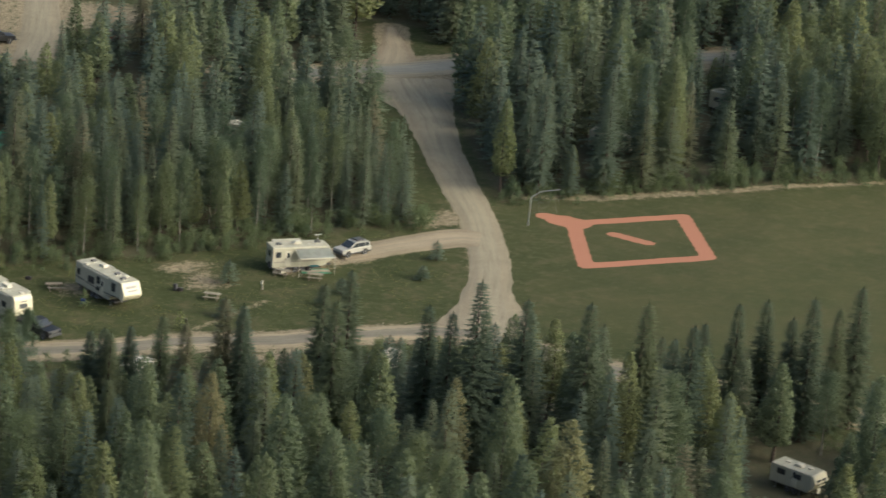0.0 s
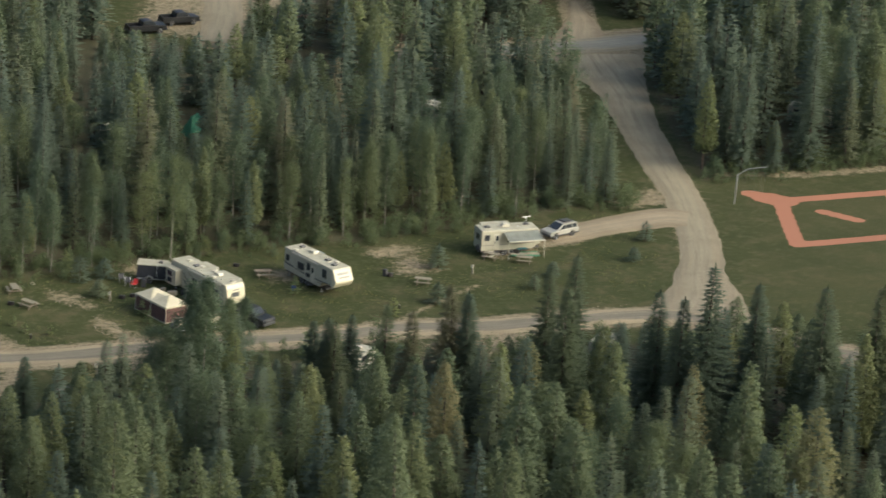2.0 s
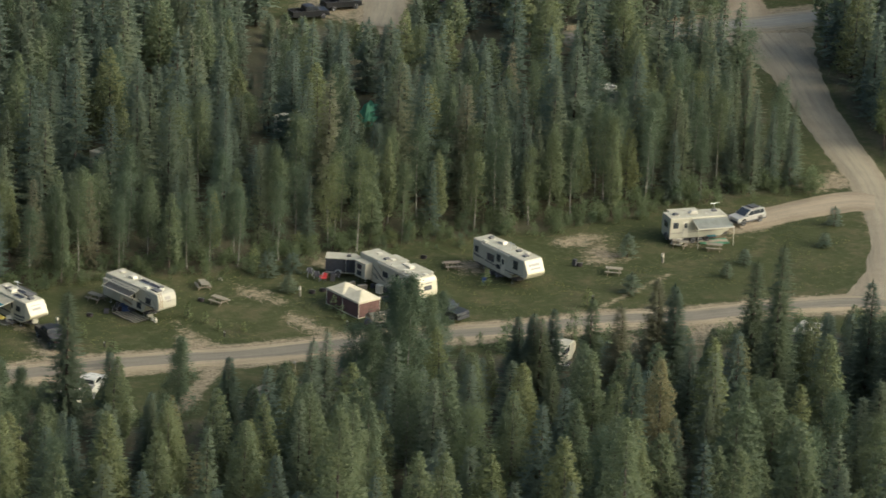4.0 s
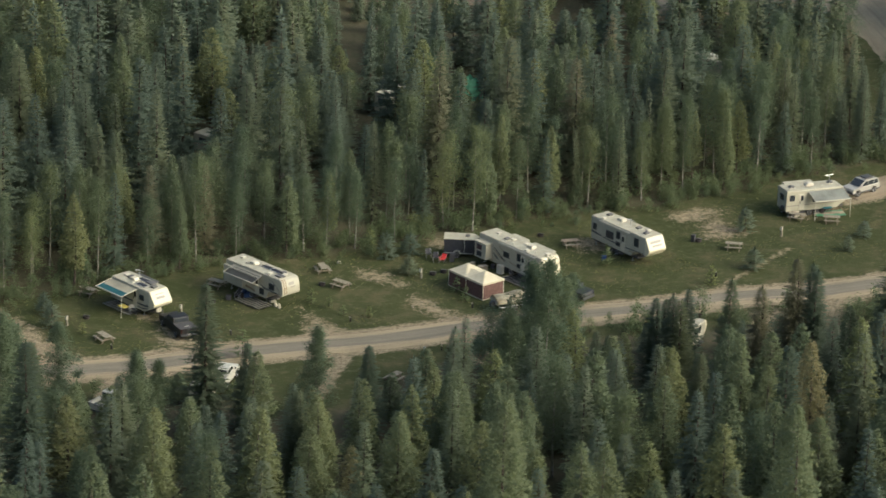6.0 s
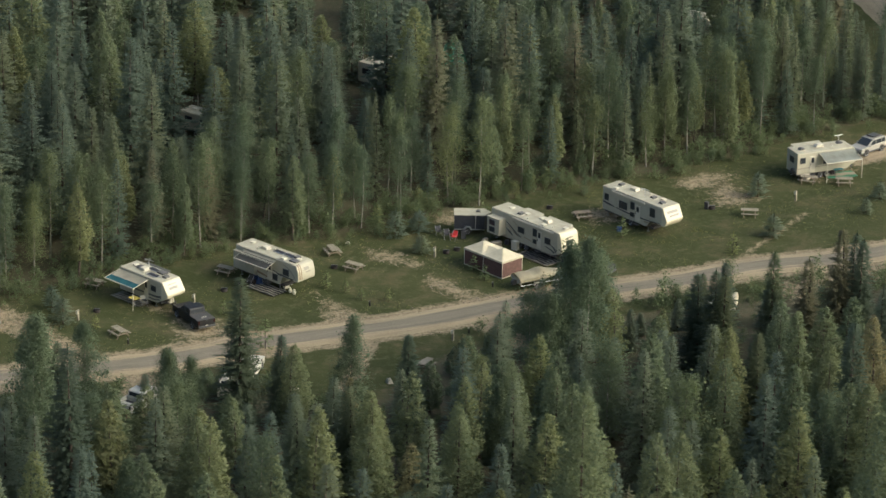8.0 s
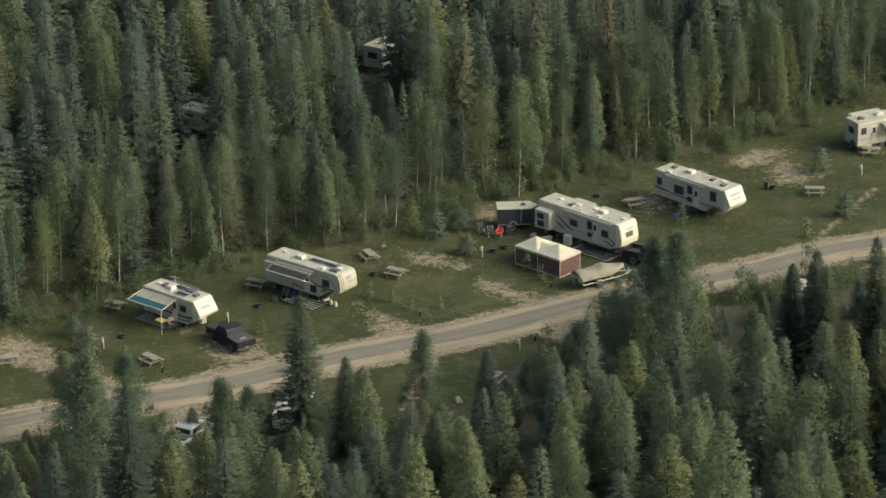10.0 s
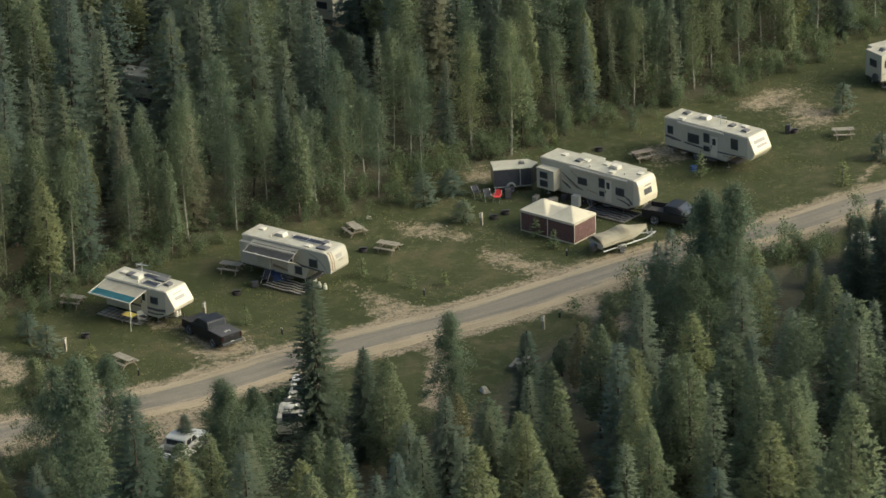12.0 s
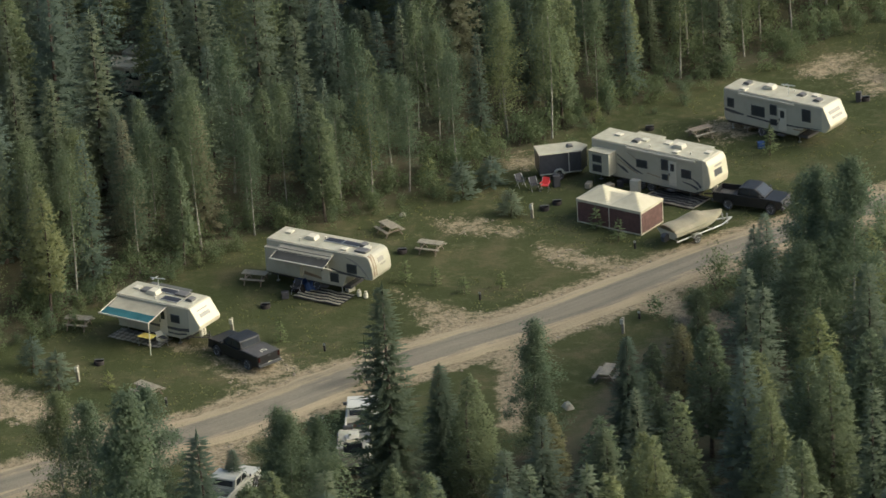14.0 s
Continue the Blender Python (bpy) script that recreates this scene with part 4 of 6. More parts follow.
def roof_kit(parent, H, units):
    """Air conditioners, hatches, hoods and panels on a roof: (kind, x, y)."""
    for kind, x, y in units:
        if kind == "air":
            u = part("air_conditioner", prism([(x - 0.48, H), (x + 0.5, H), (x + 0.42, H + 0.3), (x - 0.2, H + 0.32), (x - 0.48, H + 0.12)], y - 0.33, y + 0.33, 0.05), M_PLASTIC, parent, "white rooftop air conditioner")
            part("grille", block((x - 0.42, y - 0.25, H + 0.05), (x - 0.40, y + 0.25, H + 0.1)), M_GREYPLASTIC, u)
        elif kind == "hatch":
            part("roof_hatch", block((x - 0.26, y - 0.26, H), (x + 0.26, y + 0.26, H + 0.13), 0.05), M_PLASTIC, parent, "white domed roof vent")
        elif kind == "dark_hatch":
            u = part("roof_hatch", prism([(x - 0.34, H), (x + 0.3, H), (x + 0.3, H + 0.2), (x - 0.1, H + 0.26), (x - 0.34, H + 0.05)], y - 0.28, y + 0.28, 0.05), M_GREYPLASTIC, parent, "dark plastic vent hood")
            part("rim", block((x - 0.4, y - 0.34, H - 0.01), (x + 0.38, y + 0.34, H + 0.03), 0.01), M_PLASTIC, u)
        elif kind == "solar":
            u = part("solar_panel", block((x - 0.75, y - 0.34, H + 0.04), (x + 0.75, y + 0.34, H + 0.09), 0.01), M_ALU, parent)
            part("cell_sheet", block((x - 0.71, y - 0.30, H + 0.085), (x + 0.71, y + 0.30, H + 0.097)), M_SOLAR, u, "dark blue solar cells")
        elif kind == "pipe":
            part("vent_pipe", lathe([(0.06, H - 0.02), (0.06, H + 0.14), (0.10, H + 0.14), (0.08, H + 0.2)], "Z", 8, at=(x, y, 0)), M_PLASTIC, parent)
        elif kind == "antenna":
            bm = rod((x, y, H), (x, y, H + 0.75), 0.025)
            rod((x - 0.55, y - 0.1, H + 0.75), (x + 0.55, y + 0.1, H + 0.75), 0.03, bm)
            rod((x - 0.25, y - 0.35, H + 0.74), (x - 0.25, y + 0.35, H + 0.74), 0.015, bm)
            part("antenna", bm, M_ALU, parent, "bare metal batwing antenna")
        elif kind == "pod":
            part("roof_pod", block((x - 0.5, y - 0.35, H), (x + 0.5, y + 0.35, H + 0.16), 0.06), M_GREYPLASTIC, parent, "dark roof cover")


def awning(parent, x0, x1, W, z_top, z_low, reach, cloth, band_cloth, band_from, legs, label, band_label=""):
    """A roller awning on the door side, folded out on two arms; legs of "front", "both" or "none" reach the ground."""
    y0, y1 = -W / 2 - 0.03, -W / 2 - reach

    def sheet(v0, v1, rows, cols, lift, thick):
        bm = bmesh.new()
        grid = []
        for j in range(rows + 1):
            v = v0 + (v1 - v0) * j / rows
            row = []
            for i in range(cols + 1):
                u = i / cols
                sag = -0.07 * math.sin(math.pi * v) - 0.015 * math.sin(u * 17) * v
                row.append(bm.verts.new((x0 + (x1 - x0) * u, y0 + (y1 - y0) * v, z_top + (z_low - z_top) * v + sag + lift)))
            grid.append(row)
        for a, b in zip(grid[:-1], grid[1:]):
            for i in range(cols):
                bm.faces.new((a[i], b[i], b[i + 1], a[i + 1]))
        bmesh.ops.solidify(bm, geom=bm.faces[:], thickness=thick)
        return bm

    a = part("awning", sheet(0, 1, 8, 16, 0.0, 0.012), cloth, parent, label)
    if band_cloth:
        part("coloured_band", sheet(band_from, 1.0, 5, 16, 0.03, 0.012), band_cloth, a, band_label)
    part("roller", rod((x0 - 0.1, y1, z_low), (x1 + 0.1, y1, z_low), 0.06, sides=10), M_PLASTIC, a, "white roller tube")
    for x, end in ((x0 - 0.06, "rear"), (x1 + 0.06, "front")):
        slim = 0.016 if legs == "none" else 0.035
        bm = rod((x, y0, z_top), (x, y1, z_low), slim)
        if legs in (end, "both"):
            rod((x, y1, z_low), (x, y1 - 0.05, 0.0), 0.035, bm)
        else:
            rod((x, y0, z_low - 0.75), (x, y1 + 0.12, z_low - 0.02), 0.028 if end == "front" else 0.014, bm)
        part("arm", bm, M_PLASTIC, a, "white metal awning arm")
    return a


def trailer_base(parent, L, W, axles, hitch_x, coupler):
    """Chassis, wheels, jacks and hitch of a camping trailer."""
    bm = block((0.1, -W / 2 + 0.35, 0.42), (L - 0.6, W / 2 - 0.35, 0.66))
    for x in axles:
        rod((x, -W / 2 + 0.2, 0.38), (x, W / 2 - 0.2, 0.38), 0.06, bm)
    part("chassis", bm, M_UNDER, parent)
    for x in axles:
        for s in (-1, 1):
            wheel(parent, x, s * (W / 2 - 0.14), 0.37, 0.24, s)
    for x in (0.5, L - 1.4):
        for s in (-1, 1):
            bm = rod((x, s * (W / 2 - 0.4), 0.0), (x, s * (W / 2 - 0.4), 0.6), 0.035)
            block((x - 0.12, s * (W / 2 - 0.4) - 0.12, 0.0), (x + 0.12, s * (W / 2 - 0.4) + 0.12, 0.03), 0, bm)
            part("jack", bm, M_STEEL, parent)
    if coupler:
        bm = rod((hitch_x - 0.2, -0.55, 0.5), (hitch_x + 1.1, 0, 0.5), 0.06)
        rod((hitch_x - 0.2, 0.55, 0.5), (hitch_x + 1.1, 0, 0.5), 0.06, bm)
        rod((hitch_x + 0.95, 0, 0.05), (hitch_x + 0.95, 0, 0.95), 0.05, bm)
        part("hitch", bm, M_UNDER, parent, "black A-frame hitch")
        bm = lathe([(0.05, 0.5), (0.15, 0.55), (0.15, 0.95), (0.09, 1.03)], "Z", 12, at=(hitch_x + 0.35, -0.16, 0))
        lathe([(0.05, 0.5), (0.15, 0.55), (0.15, 0.95), (0.09, 1.03)], "Z", 12, bm, (hitch_x + 0.35, 0.16, 0))
        part("gas_bottle", bm, M_PLASTIC, parent, "white gas bottles")


def shell(parent, profile, cap, W, skin, cap_skin, H):
    """Body of side walls, front cap and roof sheet."""
    part("body", prism(profile, -W / 2, W / 2, 0.05), skin, parent)
    part("front_cap", prism(cap, -W / 2 - 0.004, W / 2 + 0.004, 0.07), cap_skin, parent, "pale moulded front cap")
    rx = cap[0][0]
    part("roof", block((0.03, -W / 2 + 0.03, H - 0.03), (rx, W / 2 - 0.03, H + 0.025), 0.02), M_ROOF, parent, "off-white roof membrane")
    for s in (-1, 1):
        part("gutter", block((0.02, s * W / 2 - 0.03, H - 0.09), (rx, s * W / 2 + 0.03, H - 0.04), 0.008), M_PLASTIC, parent)


def slide(parent, x0, x1, z0, z1, W, depth, side, skin=None):
    y0, y1 = side * W / 2, side * (W / 2 + depth)
    s = part("slide_out", block((x0, min(y0 - side * 0.1, y1), z0), (x1, max(y0 - side * 0.1, y1), z1), 0.03), skin or M_SIDE, parent)
    part("slide_roof", block((x0 - 0.03, min(y0, y1 + side * 0.04), z1 - 0.01), (x1 + 0.03, max(y0, y1 + side * 0.04), z1 + 0.03), 0.01), M_ROOF, s)
    return s


# ---- campers ----
def camper_teal():
    W, H, L = 2.35, 2.9, 7.3
    top = thing("travel_trailer", -20.85, -11.25, -33.8, "small white travel trailer with teal awning folded out", "travel trailer", stretch=0.95)
    prof = [(0, 0.55), (5.6, 0.55), (6.35, 0.95), (6.35, H), (0.25, H), (0, H - 0.3)]
    cap = [(6.3, H), (6.5, H - 0.02), (7.3, 1.75), (7.22, 1.45), (6.5, 0.98), (6.3, 0.95)]
    shell(top, prof, cap, W, M_WHITE, M_LITCREAM, H)
    trailer_base(top, 6.5, W, (2.6, 3.45), 6.2, True)
    y = -W / 2
    side_window(top, 4.75, 5.55, 1.65, 2.25, y)
    side_door(top, 3.75, 4.4, 0.75, 2.5, y)
    side_window(top, 1.0, 2.2, 1.5, 2.2, y)
    part("stripe", stripe([(0.1, 1.25), (3.0, 1.2), (5.5, 1.2), (6.3, 1.3)], [0.16, 0.16, 0.2, 0.24], y - 0.012), M_DARKSTRIPE, top, "grey side stripe")
    part("lower_stripe", stripe([(4.3, 0.85), (5.3, 0.84), (6.1, 0.98)], [0.1, 0.12, 0.12], y - 0.012), M_DARKSTRIPE, top)
    part("front_mark", prism([(6.7, 2.62), (6.79, 2.45), (7.05, 2.15), (6.9, 2.12)], -0.65, 0.45), M_GREYSTRIPE, top, "grey painted motif on the front")
    roof_kit(top, H + 0.02, [("pod", 1.9, 0.1), ("air", 2.5, -0.1), ("solar", 4.4, -0.5), ("solar", 3.4, 0.55), ("pod", 4.6, 0.55), ("dark_hatch", 5.7, 0.0), ("hatch", 0.9, 0.2), ("antenna", 2.3, 0.75), ("pipe", 3.2, -0.8)])
    awning(top, 0.15, 4.4, W, H - 0.2, 2.32, 2.1, M_PALECANVAS, M_TEAL, 0.56, "front", "pale awning with a teal band, propped on a leg", "teal canvas band")
    part("rear_awning", prism([(1.1, H - 0.1), (4.6, H - 0.1), (4.6, H), (1.1, H)], W / 2, W / 2 + 0.45, 0.02), M_GREYCANVAS, top, "grey slide topper")


def camper_fifth():
    W, H, L = 2.4, 3.25, 9.6
    top = thing("fifth_wheel_trailer", -10.79, -3.49, -32.6, "white fifth wheel trailer with grey awning and solar panels", "fifth wheel", stretch=0.94)
    prof = [(0, 0.72), (6.5, 0.62), (7.0, 1.5), (8.55, 1.55), (8.55, H), (0, H), ]
    cap = [(8.5, H), (8.75, H - 0.02), (8.98, H - 0.16), (9.2, 2.5), (9.26, 1.75), (9.16, 1.52), (8.5, 1.5)]
    shell(top, prof, cap, W, M_WHITE, M_WHITE, H)
    trailer_base(top, 7.6, W, (3.3, 4.2), 7.4, False)
    y = -W / 2
    slide(top, 0.02, 3.1, 0.95, 2.75, W, 0.35, -1)
    slide(top, 1.5, 5.0, 0.95, 2.75, W, 0.7, 1)
    side_window(top, 7.0, 7.9, 1.8, 2.5, y)
    side_window(top, 5.5, 6.25, 0.9, 1.6, y)
    side_window(top, 4.9, 5.5, 2.55, 2.8, y)
    side_door(top, 4.75, 5.4, 0.8, 2.6, y)
    part("swoosh", stripe([(6.9, 2.95), (7.6, 2.75), (8.2, 2.4), (8.6, 2.0), (8.9, 1.6)], [0.06, 0.16, 0.18, 0.16, 0.08], y - 0.014), M_GREYSTRIPE, top, "grey curved graphic")
    part("swoosh", stripe([(5.6, 1.9), (6.3, 1.72), (7.2, 1.68), (8.2, 1.62), (8.6, 1.66)], [0.08, 0.18, 0.15, 0.12, 0.06], y - 0.014), M_DARKSTRIPE, top, "dark curved graphic")
    part("swoosh", stripe([(3.2, 1.2), (4.4, 1.05), (5.4, 0.9)], [0.25, 0.2, 0.05], y - 0.014), M_TANSTRIPE, top, "tan curved graphic")
    # curved stripes down the cap and a dark motif on it, lying on its sloping faces
    for k, (ya, yb) in enumerate(((-1.02, -0.86), (-0.72, -0.62))):
        part("cap_stripe", prism([(8.77, H - 0.01), (8.99, H - 0.15), (9.212, 2.5), (9.272, 1.76), (9.1, 1.76), (9.05, 2.5), (8.85, H - 0.3), (8.77, H - 0.15)], ya, yb), M_TANSTRIPE, top, "brown stripe on the front cap")
    part("front_mark", prism([(9.0, 2.86), (9.09, 2.86), (9.197, 2.56), (9.05, 2.56)], -0.3, 0.42), M_GREYSTRIPE, top, "dark painted motif on the front")
    part("front_mark", prism([(9.1, 2.42), (9.218, 2.42), (9.228, 2.3), (9.1, 2.3)], -0.1, 0.55), M_GREYSTRIPE, top, "grey painted motif on the front")
    roof_kit(top, H + 0.02, [("hatch", 1.0, 0.35), ("air", 3.2, 0.0), ("pipe", 4.2, 0.35), ("solar", 5.1, 0.25), ("solar", 6.6, 0.25), ("dark_hatch", 7.5, 0.35), ("hatch", 6.6, -0.7), ("hatch", 8.0, 0.1), ("pod", 8.0, -0.5), ("pipe", 2.6, -0.6)])
    awning(top, 1.3, 5.95, W, H - 0.2, 2.5, 1.45, M_PALECANVAS, M_GREYCANVAS, 0.42, "none", "pale awning with a grey lower band", "dark grey canvas band")
    for v in (0.2, 0.36):
        yy, zz = y - 0.03 - 1.42 * v, H - 0.2 - (H - 2.7) * v - 0.07 * math.sin(math.pi * v)
        part("awning_stripe", block((1.32, yy - 0.025, zz - 0.01), (5.93, yy + 0.025, zz + 0.018)), M_DARKSTRIPE, top, "thin dark stripe along the awning")
    part("pin_box", prism([(7.4, 1.5), (8.2, 1.5), (8.0, 1.0), (7.7, 1.0)], -0.2, 0.2, 0.02), M_UNDER, top)


def camper_bunkhouse():
    W, H, L = 2.4, 3.3, 10.9
    top = thing("travel_trailer", 12.93, 12.26, -37.8, "long white travel trailer with side slide-out and dark graphics", "travel trailer", stretch=0.97)
    prof = [(0, 0.65), (9.2, 0.65), (10.0, 0.95), (10.0, H), (0, H)]
    cap = [(9.95, H), (10.3, H - 0.05), (10.5, H - 0.4), (10.7, 1.75), (10.6, 1.2), (10.0, 0.93), (9.95, 0.93)]
    shell(top, prof, cap, W, M_WHITE, M_LITCREAM, H)
    trailer_base(top, 10.0, W, (4.4, 5.3), 9.9, True)
    y = -W / 2
    s = slide(top, 0.35, 2.2, 0.95, 2.7, W, 0.95, -1, M_WHITE)
    for z in (1.15, 1.9):
        side_window(s, 0.7, 1.55, z, z + 0.58, y - 0.95)
    slide(top, 2.2, 4.6, 0.95, H - 0.2, W, 0.75, 1)
    slide(top, 5.6, 9.0, 0.95, H - 0.2, W, 0.75, 1)
    side_window(top, 4.05, 5.05, 1.75, 2.4, y)
    side_door(top, 7.0, 7.65, 0.85, 2.75, y)
    side_window(top, 6.3, 6.95, 1.95, 2.8, y)
    side_window(top, 6.35, 6.9, 1.2, 1.65, y)
    side_window(top, 8.1, 9.0, 1.65, 2.35, y)
    for pts, ws in (([(2.3, 2.45), (3.2, 1.9), (3.9, 1.5), (4.6, 1.28)], [0.06, 0.16, 0.18, 0.08]), ([(2.3, 1.7), (2.9, 1.4), (3.3, 1.15)], [0.08, 0.24, 0.1]),
                    ([(8.2, 1.35), (9.0, 1.22), (9.6, 1.0)], [0.06, 0.14, 0.2]), ([(9.0, 1.75), (9.5, 1.5), (9.85, 1.15)], [0.06, 0.16, 0.22])):
        part("swoosh", stripe(pts, ws, y - 0.014), M_DARKSTRIPE, top, "charcoal curved graphic")
    for pts, ws in (([(3.3, 2.75), (4.3, 2.2), (5.2, 1.85)], [0.03, 0.07, 0.03]), ([(2.4, 2.1), (3.4, 1.55), (4.2, 1.22)], [0.03, 0.08, 0.05]), ([(5.0, 1.45), (6.2, 1.3)], [0.06, 0.06])):
        part("swoosh", stripe(pts, ws, y - 0.014), M_TANSTRIPE, top, "tan curved graphic")
    part("front_mark", prism([(10.5, 2.45), (10.59, 2.45), (10.675, 1.97), (10.55, 1.97)], -0.55, 0.45), M_DARKSTRIPE, top, "dark painted motif on the front")
    part("front_mark", prism([(10.45, 2.76), (10.536, 2.76), (10.562, 2.62), (10.45, 2.62)], -0.4, 0.5), M_GREYSTRIPE, top, "grey painted motif on the front")
    part("awning_box", prism([(3.2, H - 0.28), (9.4, H - 0.28), (9.4, H - 0.12), (3.2, H - 0.12)], y - 0.14, y, 0.03), M_PLASTIC, top, "white rolled awning")
    roof_kit(top, H + 0.02, [("hatch", 1.6, 0.2), ("hatch", 4.0, 0.2), ("dark_hatch", 3.5, -0.3), ("hatch", 5.9, 0.45), ("air", 7.0, 0.2), ("hatch", 7.4, -0.75), ("pipe", 5.1, -0.8), ("hatch", 9.6, 0.3), ("pipe", 8.6, -0.6)])


def camper_tan():
    W, H, L = 2.4, 3.3, 9.7
    top = thing("fifth_wheel_trailer", 23.5, 20.89, -38.9, "older white fifth wheel trailer with tan stripes", "fifth wheel", stretch=0.985)
    prof = [(0.12, 0.75), (6.6, 0.62), (7.3, 1.35), (8.9, 1.35), (8.9, H), (0, H), (0, 1.1)]
    cap = [(8.85, H), (9.0, H - 0.02), (9.65, 2.0), (9.6, 1.75), (9.2, 1.3), (8.85, 1.3)]
    shell(top, prof, cap, W, M_SIDE, M_LITCREAM, H)
    trailer_base(top, 8.0, W, (3.4, 4.3), 7.4, False)
    y = -W / 2
    side_window(top, 0.3, 0.95, 1.85, 2.6, y)
    side_window(top, 2.5, 3.75, 1.55, 2.4, y)
    side_window(top, 4.2, 4.85, 1.9, 2.75, y)
    side_window(top, 4.2, 4.85, 1.1, 1.6, y)
    side_door(top, 5.0, 5.7, 0.8, 2.6, y)
    side_window(top, 7.1, 7.9, 1.9, 2.9, y)
    part("stripe", stripe([(0.1, 1.62), (0.9, 1.52), (1.8, 1.45)], [0.2, 0.24, 0.12], y - 0.014), M_DARKSTRIPE, top, "dark lettered band")
    part("stripe", stripe([(2.1, 1.42), (4.1, 1.3), (6.9, 1.35), (8.7, 1.5)], [0.13, 0.14, 0.12, 0.05], y - 0.014), M_DARKSTRIPE, top, "dark side stripe")
    part("stripe", stripe([(6.3, 1.1), (7.2, 1.12)], [0.08, 0.08], y - 0.014), M_TANSTRIPE, top, "tan side stripe")
    for z, tall, ya, yb, paint in ((2.78, 0.13, -0.8, 0.7, M_GREYSTRIPE), (2.4, 0.1, -0.6, 0.75, M_GREYSTRIPE)):
        x = 9.0 + (H - z) * 0.505
        part("front_mark", prism([(x - 0.12, z + tall), (x - tall * 0.5 + 0.015, z + tall), (x + tall * 0.5 + 0.015, z - tall), (x - 0.12, z - tall)], ya, yb), paint, top, "lettered band on the front")
    part("awning_box", prism([(1.4, H - 0.3), (6.4, H - 0.3), (6.4, H - 0.14), (1.4, H - 0.14)], y - 0.14, y, 0.03), M_PLASTIC, top, "white rolled awning")
    roof_kit(top, H + 0.02, [("dark_hatch", 1.2, 0.35), ("air", 3.2, 0.35), ("dark_hatch", 6.2, 0.2), ("dark_hatch", 7.9, -0.2), ("hatch", 7.2, 0.7), ("pipe", 5.3, 0.6), ("hatch", 1.6, -0.8), ("antenna", 5.2, -0.1)])
    part("ladder", rod((-0.08, 0.5, 0.8), (-0.08, 0.5, H), 0.02, rod((-0.08, 0.85, 0.8), (-0.08, 0.85, H), 0.02)), M_ALU, top)


def camper_far():
    W, H, L = 2.35, 3.1, 7.4
    top = thing("travel_trailer", 41.6, 34.6, 33.0, "white trailer with grey awning folded out over camp gear", "travel trailer")
    prof = [(0, 0.7), (6.2, 0.7), (6.7, 1.1), (6.7, H), (0, H)]
    cap = [(6.65, H), (6.95, H - 0.06), (7.4, 1.8), (7.2, 1.3), (6.65, 1.08)]
    shell(top, prof, cap, W, M_WHITE, M_WHITE, H)
    trailer_base(top, 6.6, W, (2.9, 3.75), 6.5, True)
    y = -W / 2
    side_window(top, 0.35, 1.0, 1.9, 2.6, y)
    side_door(top, 1.55, 2.2, 0.85, 2.65, y)
    side_window(top, 3.2, 4.5, 1.6, 2.25, y)
    rw = part("window", block((-0.045, -0.5, 1.8), (0, 0.5, 2.5), 0.02), M_FRAME, top)
    part("pane", block((-0.055, -0.44, 1.86), (-0.035, 0.44, 2.44), 0.01), M_PANE, rw, "dark tinted pane")
    spare = part("spare_wheel", lathe([(0.12, -0.12), (0.33, -0.12), (0.36, 0.0), (0.33, 0.08)], "Y", 16, at=(0, 0, 0)), M_TYRE, top)
    spare.matrix_basis = pose(-0.14, -0.45, 0.95, 0, 0, 90)
    part("stripe", stripe([(0.1, 1.35), (6.5, 1.45)], [0.12, 0.12], y - 0.014), M_GREYSTRIPE, top)
    slide(top, 0.8, 4.2, 0.95, H + 0.02, W, 0.7, 1)
    roof_kit(top, H + 0.02, [("dark_hatch", 1.0, -0.1), ("air", 3.3, 0.2), ("dark_hatch", 5.9, 0.3), ("pipe", 4.6, -0.4), ("antenna", 6.1, 0.8)])
    awning(top, 2.7, 6.9, W, H - 0.2, 2.3, 1.9, M_SLATE, None, 0, "both", "plain grey awning on legs")


camper_teal()
camper_fifth()
camper_bunkhouse()
camper_tan()
camper_far()


def hidden_trailer(x, y, heading, L, W, H, label, skin=M_WHITE):
    """A trailer mostly covered by trees."""
    top = thing("travel_trailer", x, y, heading, label, "travel trailer", "trailers among the trees")
    prof = [(0, 0.7), (L - 0.6, 0.7), (L - 0.3, 1.1), (L - 0.3, H), (0, H)]
    cap = [(L - 0.35, H), (L - 0.1, H - 0.1), (L + 0.25, 1.8), (L, 1.2), (L - 0.35, 1.05)]
    shell(top, prof, cap, W, skin, M_LITCREAM, H)
    trailer_base(top, L - 0.4, W, (L * 0.42, L * 0.42 + 0.85), L - 0.4, True)
    for s in (-1, 1):
        side_window(top, 0.8, 1.8, 1.7, 2.3, s * W / 2, s)
        side_window(top, L - 2.4, L - 1.5, 1.7, 2.3, s * W / 2, s)
    side_door(top, L * 0.5, L * 0.5 + 0.65, 0.85, 2.6, -W / 2)
    for y0 in (-0.75, 0.15):
        w = part("window", block((L + 0.02, y0, 1.55), (L + 0.2, y0 + 0.6, 2.1), 0.02), M_FRAME, top)
    rw = part("window", block((-0.04, -0.6, 1.7), (0, 0.6, 2.4), 0.02), M_FRAME, top)
    part("pane", block((-0.05, -0.54, 1.76), (-0.03, 0.54, 2.34), 0.01), M_PANE, rw, "dark tinted pane")
    roof_kit(top, H + 0.02, [("hatch", 1.2, 0.2), ("air", L * 0.5, 0.0), ("hatch", L - 1.4, 0.3)])
    return top


